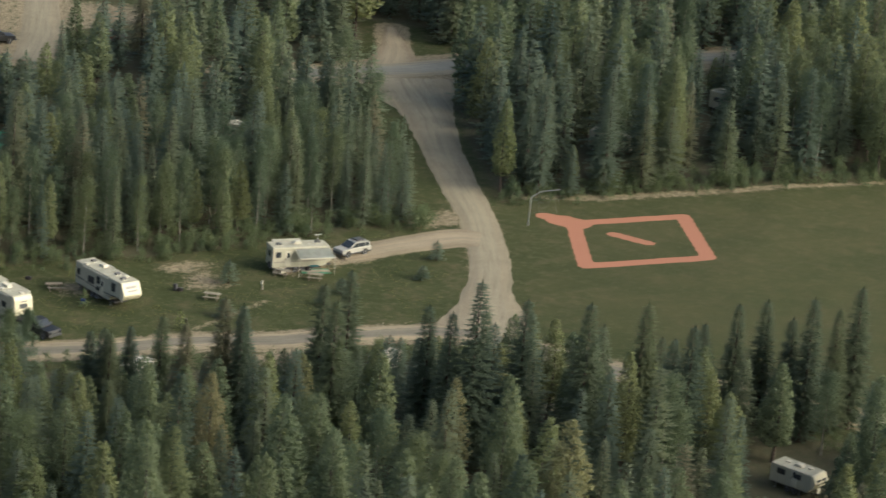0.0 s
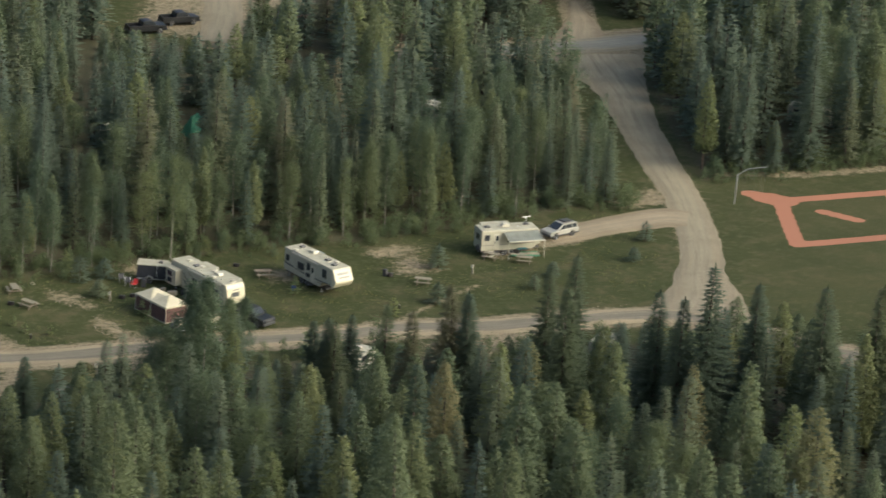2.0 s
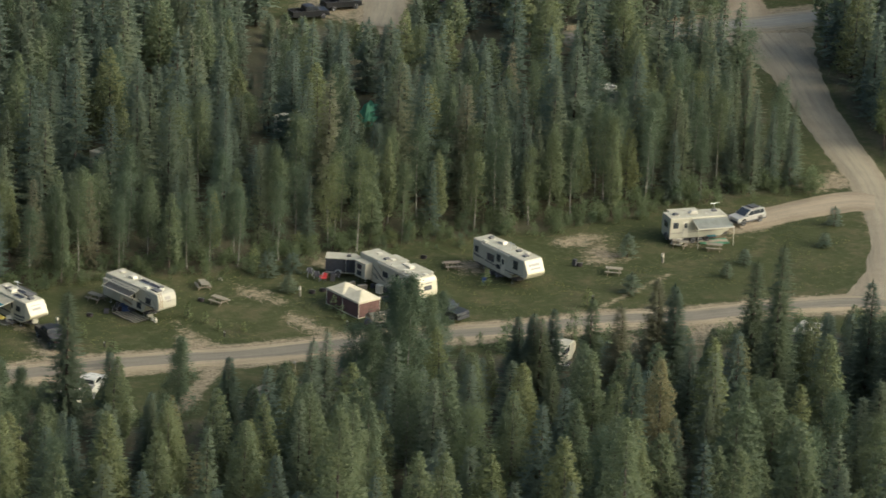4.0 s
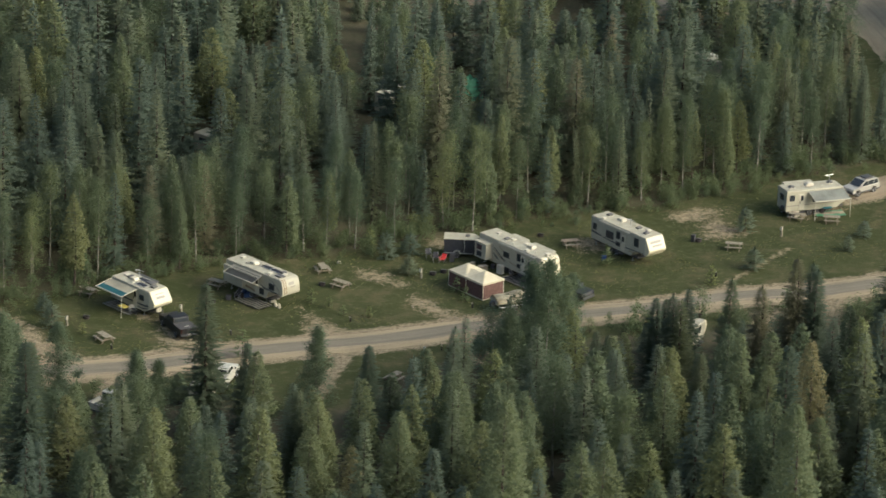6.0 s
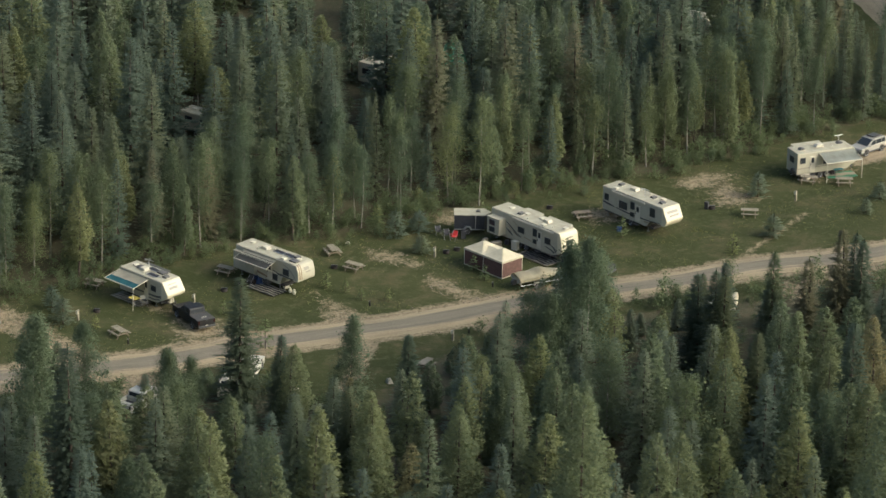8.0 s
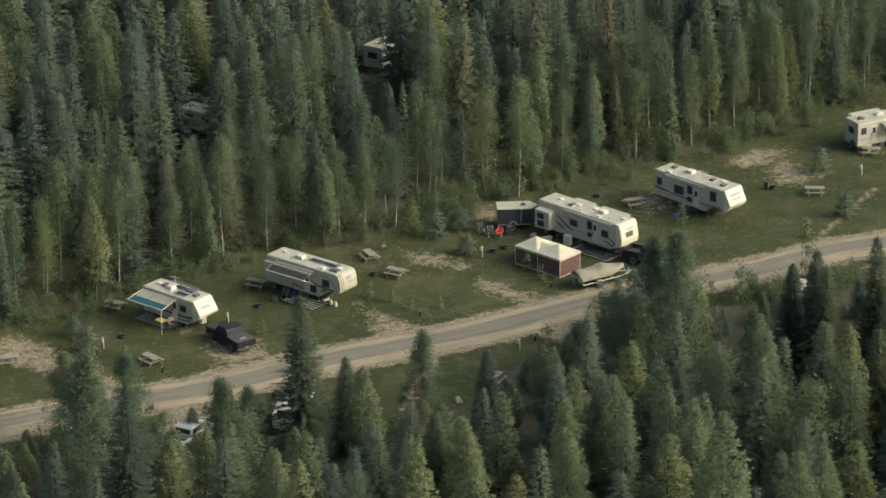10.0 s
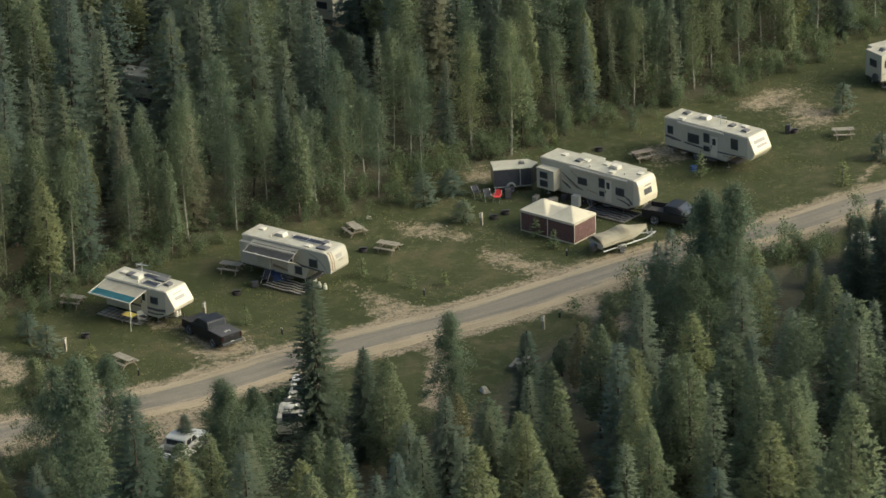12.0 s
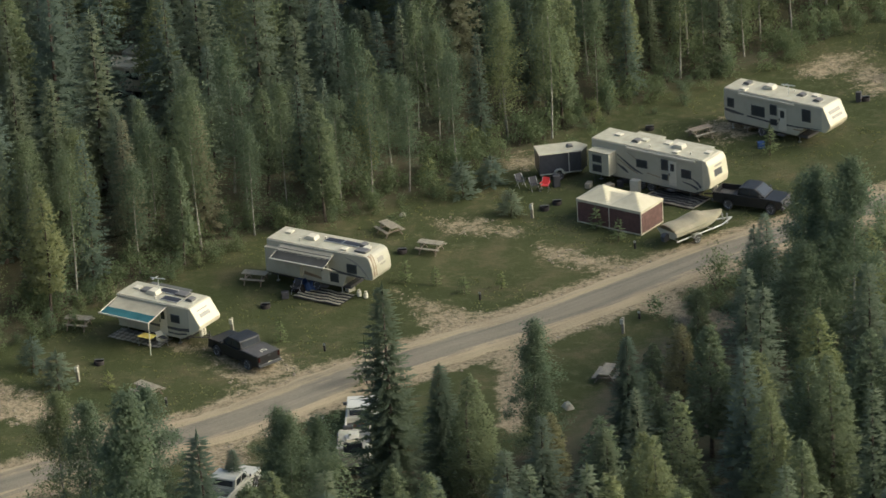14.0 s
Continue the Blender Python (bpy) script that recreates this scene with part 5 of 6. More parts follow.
hidden_trailer(-8.69, 54.02, 62, 5.5, 2.4, 3.0, "white travel trailer parked deep among the trees")
hidden_trailer(-5.45, -35.9, 88, 3.0, 2.0, 2.0, "cream camping trailer behind a spruce beside the lane")
hidden_trailer(61.2, 3.5, 80, 4.4, 2.2, 2.4, "white and pale blue trailer behind spruce trees")
hidden_trailer(37.2, -8.6, 78, 4.2, 2.2, 2.5, "white and pale blue trailer behind near pines")
hidden_trailer(105.91, -12.5, -28, 5.2, 2.4, 2.6, "pale grey trailer roof among near trees")
hidden_trailer(81.97, 121.54, -30, 6.5, 2.4, 3.0, "white travel trailer hidden in the forest")
hidden_trailer(68.98, 97.97, -10, 5.5, 2.3, 2.7, "white travel trailer hidden in the forest")
hidden_trailer(24.2, 82.6, -20, 4.8, 2.3, 2.7, "white trailer glimpsed between tall spruces")
hidden_trailer(-25.59, 35.02, -25, 5.5, 2.3, 2.7, "white travel trailer hidden in the forest")
hidden_trailer(-23.43, 37.01, -25, 6.5, 2.3, 2.9, "white travel trailer hidden in the forest")


# ---- vehicles ----
def car_wheels(top, xs, half, r=0.38):
    for x in xs:
        for s in (-1, 1):
            wheel(top, x, s * (half - 0.11), r, 0.25, s)


def arch_profile(L, zb, wheels, r, top_line):
    """Lower outline with wheel arches from the tail (x = 0) to the nose, closed by top_line points."""
    pts = [(0.05, zb + 0.12)]
    for x in wheels:
        pts.append((x - r, zb))
        for k in range(1, 6):
            a = math.pi - math.pi * k / 6
            pts.append((x + r * math.cos(a), zb + 0.05 + r * math.sin(a) * 0.95))
        pts.append((x + r, zb))
    pts.append((L - 0.05, zb + 0.1))
    return pts + top_line


def pickup(x, y, heading, paint, label, load=None, group=""):
    """Crew cab pickup; x runs from the tailgate to the nose."""
    top = thing("pickup_truck", x, y, heading, label, "pickup truck", group, stretch=0.94)
    L, half = 5.7, 0.97
    wx = (1.25, 4.75)
    deck = 1.05
    part("body", prism(arch_profile(L, 0.42, wx, 0.46, [(L, 0.95), (L - 0.1, 1.12), (3.95, 1.2), (1.95, 1.2), (1.95, deck * 0.75), (0.08, deck * 0.75)]), -half, half, 0.03), paint, top)
    for s in (-1, 1):
        a = s * half
        part("bed_side", prism([(0.06, 0.7), (1.95, 0.7), (1.95, 1.26), (0.06, 1.24)], min(a, a - s * 0.09), max(a, a - s * 0.09), 0.02), paint, top)
    g = part("tailgate", block((0.0, -half + 0.05, 0.62), (0.09, half - 0.05, 1.25), 0.02), paint, top)
    part("handle", block((-0.02, -0.12, 1.08), (0.0, 0.12, 1.15), 0.005), M_FRAME, g)
    part("number_plate", block((-0.045, -0.16, 0.55), (-0.025, 0.16, 0.7)), M_PLASTIC, top, "plain pale plate")
    part("bed_floor", block((0.1, -half + 0.1, 0.8), (1.93, half - 0.1, 0.84)), M_UNDER, top, "dark bed liner")
    cab = [(1.97, 1.16), (2.14, 1.74), (2.45, 1.82), (3.45, 1.80), (4.25, 1.24), (4.25, 1.16)]
    c = part("cab", prism(cab, -half + 0.12, half - 0.12, 0.06), paint, top)
    part("rear_window", prism([(2.0, 1.32), (2.03, 1.30), (2.11, 1.66), (2.07, 1.68)], -half + 0.28, half - 0.28), M_PANE, c, "dark tinted pane")
    part("windscreen", prism([(4.17, 1.28), (4.21, 1.31), (3.58, 1.75), (3.54, 1.72)], -half + 0.24, half - 0.24), M_PANE, c, "dark tinted pane")
    for s in (-1, 1):
        yy = s * (half - 0.115)
        for x0, x1 in ((2.28, 2.95), (3.05, 3.85)):
            part("side_window", prism([(x0, 1.3), (x1, 1.3), (min(x1, 3.45), 1.70), (x0 + 0.04, 1.70)], yy - 0.012, yy + 0.012), M_PANE, c, "dark tinted pane")
        part("mirror", block((3.85, s * half - 0.04, 1.25), (4.0, s * (half + 0.16) + 0.04, 1.45), 0.03), M_FRAME, c)
        part("tail_light", block((-0.015, s * (half - 0.14) - 0.08, 0.85), (0.1, s * (half - 0.14) + 0.08, 1.2), 0.02), M_LAMP_RED, top)
        part("headlight", block((L - 0.12, s * (half - 0.22) - 0.16, 0.8), (L + 0.01, s * (half - 0.22) + 0.16, 1.0), 0.02), M_PANE, top)
    if load == "cover":
        lid = part("bed_cover", block((0.04, -half + 0.06, 1.2), (1.95, half - 0.06, 1.27), 0.03), M_UNDER, top, "black bed cover with small pale painted glints")
        # pale bars put on the lid for the glints of light on it
        for k, (mx, my) in enumerate(((0.5, 0.1), (0.62, -0.12), (0.55, -0.3))):
            part("mark", block((mx, my, 1.268), (mx + 0.3, my + 0.09, 1.274)), M_PLASTIC, lid, "pale bar painted as a glint")
    part("rear_bumper", block((-0.12, -half + 0.04, 0.48), (0.06, half - 0.04, 0.66), 0.03), M_FRAME, top, "dark step bumper")
    part("front_bumper", block((L - 0.08, -half + 0.04, 0.42), (L + 0.1, half - 0.04, 0.66), 0.04), M_FRAME, top)
    part("grille", block((L - 0.02, -0.55, 0.7), (L + 0.03, 0.55, 1.02), 0.01), M_FRAME, top)
    car_wheels(top, wx, half, 0.4)
    return top


def wagon(x, y, heading, paint, label):
    """Small sport utility wagon with roof rails; x from tail to nose."""
    top = thing("car", x, y, heading, label, "car")
    L, half = 4.4, 0.89
    wx = (0.95, 3.5)
    part("body", prism(arch_profile(L, 0.4, wx, 0.42, [(L, 0.8), (L - 0.1, 0.98), (3.35, 1.06), (0.0, 1.04)]), -half, half, 0.04), paint, top)
    c = part("cabin", prism([(0.06, 1.0), (0.25, 1.62), (0.5, 1.70), (2.35, 1.70), (3.35, 1.04), (3.35, 1.0)], -half + 0.1, half - 0.1, 0.06), paint, top)
    part("windscreen", prism([(3.28, 1.10), (3.32, 1.13), (2.45, 1.69), (2.41, 1.66)], -half + 0.2, half - 0.2), M_PANE, c, "dark tinted pane")
    part("rear_window", prism([(0.08, 1.12), (0.11, 1.1), (0.25, 1.55), (0.2, 1.56)], -half + 0.22, half - 0.22), M_PANE, c, "dark tinted pane")
    for s in (-1, 1):
        yy = s * (half - 0.095)
        for x0, x1, xt0, xt1 in ((0.3, 0.95, 0.42, 0.95), (1.02, 1.9, 1.02, 1.9), (1.97, 2.95, 1.97, 2.38)):
            part("side_window", prism([(x0, 1.1), (x1, 1.1), (xt1, 1.58), (xt0, 1.58)], yy - 0.012, yy + 0.012), M_PANE, c, "dark tinted pane")
        part("roof_rail", rod((0.6, s * 0.6, 1.76), (2.2, s * 0.6, 1.76), 0.025, rod((0.6, s * 0.6, 1.68), (0.6, s * 0.6, 1.76), 0.02)), M_FRAME, c)
        part("mirror", block((2.95, s * half - 0.03, 1.08), (3.08, s * (half + 0.14) + 0.03, 1.22), 0.02), paint, c)
        part("cladding", block((0.05, s * (half - 0.02) - 0.02, 0.38), (L - 0.1, s * (half - 0.02) + 0.035, 0.55), 0.01), M_FRAME, top, "dark lower cladding")
        part("tail_light", block((-0.02, s * (half - 0.14) - 0.07, 0.75), (0.06, s * (half - 0.14) + 0.07, 1.1), 0.02), M_LAMP_RED, top)
        part("headlight", block((L - 0.1, s * (half - 0.25) - 0.15, 0.7), (L + 0.01, s * (half - 0.25) + 0.15, 0.88), 0.02), M_ALU, top)
    part("roof_basket", block((0.8, -0.5, 1.78), (2.0, 0.5, 1.88), 0.02), M_FRAME, c)
    part("rear_bumper", block((-0.1, -half + 0.05, 0.42), (0.08, half - 0.05, 0.66), 0.04), M_FRAME, top)
    part("front_bumper", block((L - 0.1, -half + 0.05, 0.4), (L + 0.08, half - 0.05, 0.66), 0.05), M_FRAME, top)
    car_wheels(top, wx, half, 0.35)
    return top


pickup(-11.1, -19.45, 130.3, M_BLACKPAINT, "black crew cab pickup parked on worn sandy grass", "cover")
pickup(20.9, 5.3, -27.0, M_BLACKPAINT, "black crew cab pickup in front of a trailer hitch")
wagon(50.72, 45.6, -127.1, M_SILVER, "silver sport utility wagon with roof rails on the driveway")
pickup(-5.1, -31.6, 88.0, M_WHITEPAINT, "white pickup with a loaded bed beside the lane")
pickup(-14.3, -40.6, 66.0, M_WHITEPAINT, "white crew cab pickup parked among near trees")
pickup(-21.24, 103.27, 40.0, M_BLACKPAINT, "dark pickup parked in a distant sandy clearing")
wagon(6.6, 133.0, -70.0, M_SILVER, "silver wagon parked on a distant forest track")
wagon(-4.6, 119.5, 20.0, M_REDPAINT, "dark red wagon in a distant clearing")
pickup(-18.4, 109.5, 40.0, M_BLACKPAINT, "dark pickup parked beside another in a clearing")
wagon(91.26, -9.52, 10.0, M_BLACKPAINT, "dark wagon under near trees")


def cargo_trailer():
    top = thing("cargo_trailer", 8.15, 12.35, 9.0, "black enclosed cargo trailer with pale roof and pointed nose", "cargo trailer", stretch=0.95)
    W, H = 1.9, 2.1
    bm = bmesh.new()
    plan = [(0, -W / 2), (3.3, -W / 2), (4.0, 0), (3.3, W / 2), (0, W / 2)]
    lo = [bm.verts.new((x, y, 0.5)) for x, y in plan]
    hi = [bm.verts.new((x, y, H)) for x, y in plan]
    bm.faces.new(lo[::-1])
    bm.faces.new(hi)
    for i in range(5):
        bm.faces.new((lo[i], lo[(i + 1) % 5], hi[(i + 1) % 5], hi[i]))
    part("body", bm, M_NAVY, top)
    bm = bmesh.new()
    plan = [(-0.05, -W / 2 - 0.05), (3.32, -W / 2 - 0.05), (4.08, 0), (3.32, W / 2 + 0.05), (-0.05, W / 2 + 0.05)]
    lo = [bm.verts.new((x, y, H - 0.02)) for x, y in plan]
    hi = [bm.verts.new((x * 0.99, y * 0.94, H + 0.07)) for x, y in plan]
    bm.faces.new(lo[::-1])
    bm.faces.new(hi)
    for i in range(5):
        bm.faces.new((lo[i], lo[(i + 1) % 5], hi[(i + 1) % 5], hi[i]))
    part("roof", bm, M_ROOF, top, "pale grey metal roof")
    part("roof_hatch", prism([(2.35, H + 0.05), (2.85, H + 0.05), (2.85, H + 0.2), (2.5, H + 0.25), (2.35, H + 0.1)], -0.25, 0.25, 0.03), M_GREYPLASTIC, top, "dark plastic vent hood")
    d = part("side_door", block((2.35, -W / 2 - 0.03, 0.6), (3.1, -W / 2, H - 0.12), 0.01), M_NAVY, top)
    part("door_trim", block((2.3, -W / 2 - 0.035, 0.55), (2.36, -W / 2 - 0.005, H - 0.08)), M_ALU, d, "bare metal door trim")
    part("lower_trim", block((0, -W / 2 - 0.03, 0.48), (3.3, -W / 2 + 0.01, 0.58)), M_ALU, top, "bare metal lower trim")
    part("fender", prism([(1.05, 0.5), (1.15, 0.78), (1.35, 0.9), (1.65, 0.9), (1.85, 0.78), (1.95, 0.5), (1.88, 0.5), (1.6, 0.82), (1.4, 0.82), (1.12, 0.5)], -W / 2 - 0.26, -W / 2), M_ALU, top, "bare metal fender")
    for s in (-1, 1):
        wheel(top, 1.5, s * (W / 2 + 0.12), 0.34, 0.2, s)
    part("hitch", rod((3.5, 0, 0.5), (4.9, 0, 0.5), 0.06, rod((4.7, 0, 0), (4.7, 0, 0.8), 0.04)), M_UNDER, top)


def boat():
    top = thing("boat_trailer", 16.70, -2.15, 37.0, "covered motor boat on a galvanised trailer beside the lane", "boat")
    L = 5.1

    def ring(u):
        w = 1.02 * (1 - max(0.0, (u - 0.45) / 0.55) ** 2.2) + 0.02
        keel = 0.62 + 0.35 * max(0.0, (u - 0.6) / 0.4) ** 2
        gun = 1.22 + 0.16 * u
        return w, keel, gun

    bm = bmesh.new()
    rows = []
    n = 18
    for i in range(n + 1):
        u = i / n
        w, k, g = ring(u)
        rows.append([bm.verts.new((u * L, y, z)) for y, z in ((-w, g), (-w * 0.92, g - 0.28), (-w * 0.7, k + 0.18), (0, k), (w * 0.7, k + 0.18), (w * 0.92, g - 0.28), (w, g))])
    for a, b in zip(rows[:-1], rows[1:]):
        for i in range(6):
            bm.faces.new((a[i], b[i], b[i + 1], a[i + 1]))
    bm.faces.new(rows[0])
    bmesh.ops.recalc_face_normals(bm, faces=bm.faces)
    hull = part("hull", bm, M_WHITE, top, "white boat hull")
    bm = bmesh.new()
    rows = []
    for i in range(n + 1):
        u = i / n
        w, k, g = ring(u)
        hump = 0.30 + 0.30 * math.exp(-((u - 0.52) / 0.14) ** 2) + 0.12 * math.exp(-((u - 0.1) / 0.12) ** 2) - 0.26 * max(0, (u - 0.6) / 0.4)
        row = []
        for j in range(9):
            s = j / 8 * 2 - 1
            drape = (1 - abs(s) ** 2.4) * hump + 0.03 * math.sin(u * 31 + s * 4) * (1 - s * s)
            row.append(bm.verts.new((u * L * 1.01 - 0.03, s * (w + 0.03), g + drape - (0.16 if abs(s) > 0.99 else 0))))
        rows.append(row)
    for a, b in zip(rows[:-1], rows[1:]):
        for i in range(8):
            bm.faces.new((a[i], b[i], b[i + 1], a[i + 1]))
    bmesh.ops.solidify(bm, geom=bm.faces[:], thickness=0.01)
    part("cover", bm, M_BEIGE, top, "beige canvas boat cover")
    part("outdrive", prism([(-0.45, 0.5), (0.0, 0.55), (0.0, 1.05), (-0.3, 1.1), (-0.5, 0.9)], -0.2, 0.2, 0.04), M_FRAME, top)
    bm = rod((0.2, -0.75, 0.5), (4.6, -0.6, 0.5), 0.05)
    rod((0.2, 0.75, 0.5), (4.6, 0.6, 0.5), 0.05, bm)
    rod((4.6, -0.6, 0.5), (6.1, 0, 0.5), 0.05, bm)
    rod((4.6, 0.6, 0.5), (6.1, 0, 0.5), 0.05, bm)
    for x in (0.4, 2.0, 3.6):
        rod((x, -0.75, 0.5), (x, 0.75, 0.5), 0.045, bm)
    rod((5.3, 0, 0.5), (5.1, 0, 1.2), 0.05, bm)
    rod((5.75, 0.1, 0.03), (5.75, 0.1, 0.85), 0.04, bm)
    part("trailer_frame", bm, M_STEEL, top, "galvanised steel frame")
    for s in (-1, 1):
        wheel(top, 1.9, s * 0.98, 0.3, 0.18, s)
        part("fender", prism([(1.5, 0.5), (1.6, 0.72), (1.9, 0.78), (2.2, 0.72), (2.3, 0.5), (2.22, 0.5), (2.1, 0.68), (1.7, 0.68), (1.58, 0.5)], s * 0.98 - 0.12, s * 0.98 + 0.12), M_ALU, top)


def screen_tent():
    top = thing("screen_tent", 12.81, 1.73, -37.0, "screened dining shelter with beige double-peaked canopy and dark mesh walls", "shelter")
    # origin at the middle of the long side that faces the lane
    L, W, h = 5.45, 2.85, 1.85
    bm = bmesh.new()
    nx, ny = 32, 16
    grid = []
    for i in range(nx + 1):
        row = []
        for j in range(ny + 1):
            x, y = -L / 2 + L * i / nx, W * j / ny
            v = 0.0
            for c in (-L / 4, L / 4):
                d = max(abs(x - c) / (L / 4), abs(y - W / 2) / (W / 2))
                d = min(d, 1.0)
                v = max(v, 0.82 * (1 - d) ** 1.15)
            ridge = 0.42 * (1 - abs(y - W / 2) / (W / 2)) ** 1.2 if abs(x) < L / 4 else 0.0
            row.append(bm.verts.new((x * 1.02, W / 2 + (y - W / 2) * 1.04, h + max(v, ridge))))
        grid.append(row)
    for a, b in zip(grid[:-1], grid[1:]):
        for j in range(ny):
            bm.faces.new((a[j], b[j], b[j + 1], a[j + 1]))
    edge = [e for e in bm.edges if e.is_boundary]
    ext = bmesh.ops.extrude_edge_only(bm, edges=edge)
    bmesh.ops.translate(bm, verts=[v for v in ext["geom"] if isinstance(v, bmesh.types.BMVert)], vec=(0, 0, -0.2))
    bmesh.ops.solidify(bm, geom=bm.faces[:], thickness=0.012)
    part("canopy", bm, M_BEIGE, top, "beige canvas canopy with two peaks")
    for x in (-L / 2, 0, L / 2):
        for y in (0, W):
            part("post", rod((x, y, 0), (x, y, h), 0.035), M_PLASTIC, top, "pale metal post")
    for x0, x1, y in ((-L / 2, 0, 0), (0, L / 2, 0), (-L / 2, 0, W), (0, L / 2, W)):
        p = part("mesh_wall", block((x0 + 0.04, y - 0.008, 0.12), (x1 - 0.04, y + 0.008, h - 0.12)), M_NET, top, "dark brown insect screen")
        part("hem", block((x0 + 0.03, y - 0.014, 0.0), (x1 - 0.03, y + 0.014, 0.12)), M_BEIGE, p, "beige hem")
    for x in (-L / 2, L / 2):
        p = part("mesh_wall", block((x - 0.008, 0.04, 0.12), (x + 0.008, W - 0.04, h - 0.12)), M_NET, top, "dark brown insect screen")
        part("hem", block((x - 0.014, 0.03, 0.0), (x + 0.014, W - 0.03, 0.12)), M_BEIGE, p, "beige hem")


cargo_trailer()
boat()
screen_tent()


# ---- camp furniture ----
def picnic_table():
    top = tagged(new("picnic_table"), "weathered wooden picnic table with two benches on the grass", "picnic table", "picnic tables of the campsites")
    bm = bmesh.new()
    for k in range(5):
        block((-0.92, -0.37 + k * 0.152, 0.72), (0.92, -0.37 + k * 0.152 + 0.135, 0.762), 0, bm)
    part("tabletop", bm, M_WOOD, top)
    for s in (-1, 1):
        bm = block((-0.92, s * 0.66 - 0.13, 0.43), (0.92, s * 0.66 - 0.01, 0.47))
        block((-0.92, s * 0.66 + 0.01, 0.43), (0.92, s * 0.66 + 0.13, 0.47), 0, bm)
        part("bench", bm, M_WOOD, top)
    for x in (-0.62, 0.62):
        for s in (-1, 1):
            part("leg", rod((x, s * 0.7, -0.02), (x, s * 0.22, 0.72), 0.05, sides=4), M_REDWOOD, top)
        part("cross_beam", block((x - 0.04, -0.78, 0.34), (x + 0.04, 0.78, 0.43)), M_REDWOOD, top)
    return top


first_table = picnic_table()
table_rows = [
    (-19.05, -22.52, -42, False),
    (-0.04, -0.66, -25, False),
    (-2.95, 3.04, -60, False),
    (-12.41, -4.62, -20, False),
    (-24.35, -11.18, -18, False),
    (20.79, 18.5, 30, True),
    (24.76, 19.56, 20, False),
    (38.1, 22.32, 5, False),
    (-31.23, -24.25, 20, False),
    (43.54, 33.3, -8, False),
    (47.38, 33.35, 8, False),
    (11.08, -23.55, 70, False),
]
for i, (x, y, turn, stained) in enumerate(table_rows):
    m = pose(x, y, ground(x, y) + 0.01, 0, 0, turn)
    ob = first_table if i == 0 else copy_thing(first_table, m)
    ob.matrix_basis = m
    if stained:
        ob["label"] = "brown-topped wooden picnic table with two benches on the grass"
        for o in ob.children:
            if o.name.startswith("tabletop"):
                me = o.data.copy()
                me.materials[0] = M_REDWOOD
                o.data = me


def service_post(x, y):
    top = thing("service_post", x, y, -30, "pale wooden electric hookup post on the grass", "post", "hookup posts")
    part("post", block((-0.09, -0.09, -0.1), (0.09, 0.09, 1.1), 0.012), M_WOOD, top)
    part("box", block((-0.13, -0.19, 0.72), (0.13, -0.09, 1.08), 0.02), M_PLASTIC, top, "grey electric box")
    part("cap", prism([(-0.11, 1.1), (0.11, 1.1), (0, 1.16)], -0.11, 0.11), M_WOOD, top)


def bollard(x, y):
    top = thing("site_marker", x, y, -30, "short dark site marker post beside the lane", "marker", "site markers")
    part("post", block((-0.06, -0.06, -0.1), (0.06, 0.06, 0.6), 0.01), M_RUST, top)
    part("plate", block((-0.08, -0.075, 0.46), (0.08, -0.058, 0.6)), M_PLASTIC, top, "small pale plate")


def fire_ring(x, y):
    top = thing("fire_ring", x, y, 0, "rusted steel campfire ring with ashes", "fire ring", "campfire rings")
    part("ring", lathe([(0.30, 0.0), (0.34, 0.0), (0.35, 0.28), (0.32, 0.3), (0.30, 0.28), (0.28, 0.06)], "Z", 18), M_RUST, top)
    part("grate", block((-0.32, 0.05, 0.29), (0.32, 0.25, 0.31)), M_FRAME, top)


def folding_chair(x, y, turn, fabric, label):
    top = thing("folding_chair", x, y, turn, label, "chair", "camp chairs")
    part("seat", prism([(-0.26, 0.42), (0.26, 0.46), (0.26, 0.48), (-0.26, 0.44)], -0.27, 0.27), fabric, top)
    part("backrest", prism([(-0.24, 0.44), (-0.40, 0.95), (-0.43, 0.94), (-0.27, 0.43)], -0.27, 0.27), fabric, top)
    for s in (-1, 1):
        part("leg", rod((-0.3, s * 0.28, 0), (0.26, s * 0.28, 0.62), 0.015, rod((0.28, s * 0.28, 0), (-0.4, s * 0.28, 0.95), 0.015)), M_STEEL, top)
        part("armrest", block((-0.32, s * 0.3 - 0.04, 0.62), (0.28, s * 0.3 + 0.04, 0.65), 0.01), fabric, top)


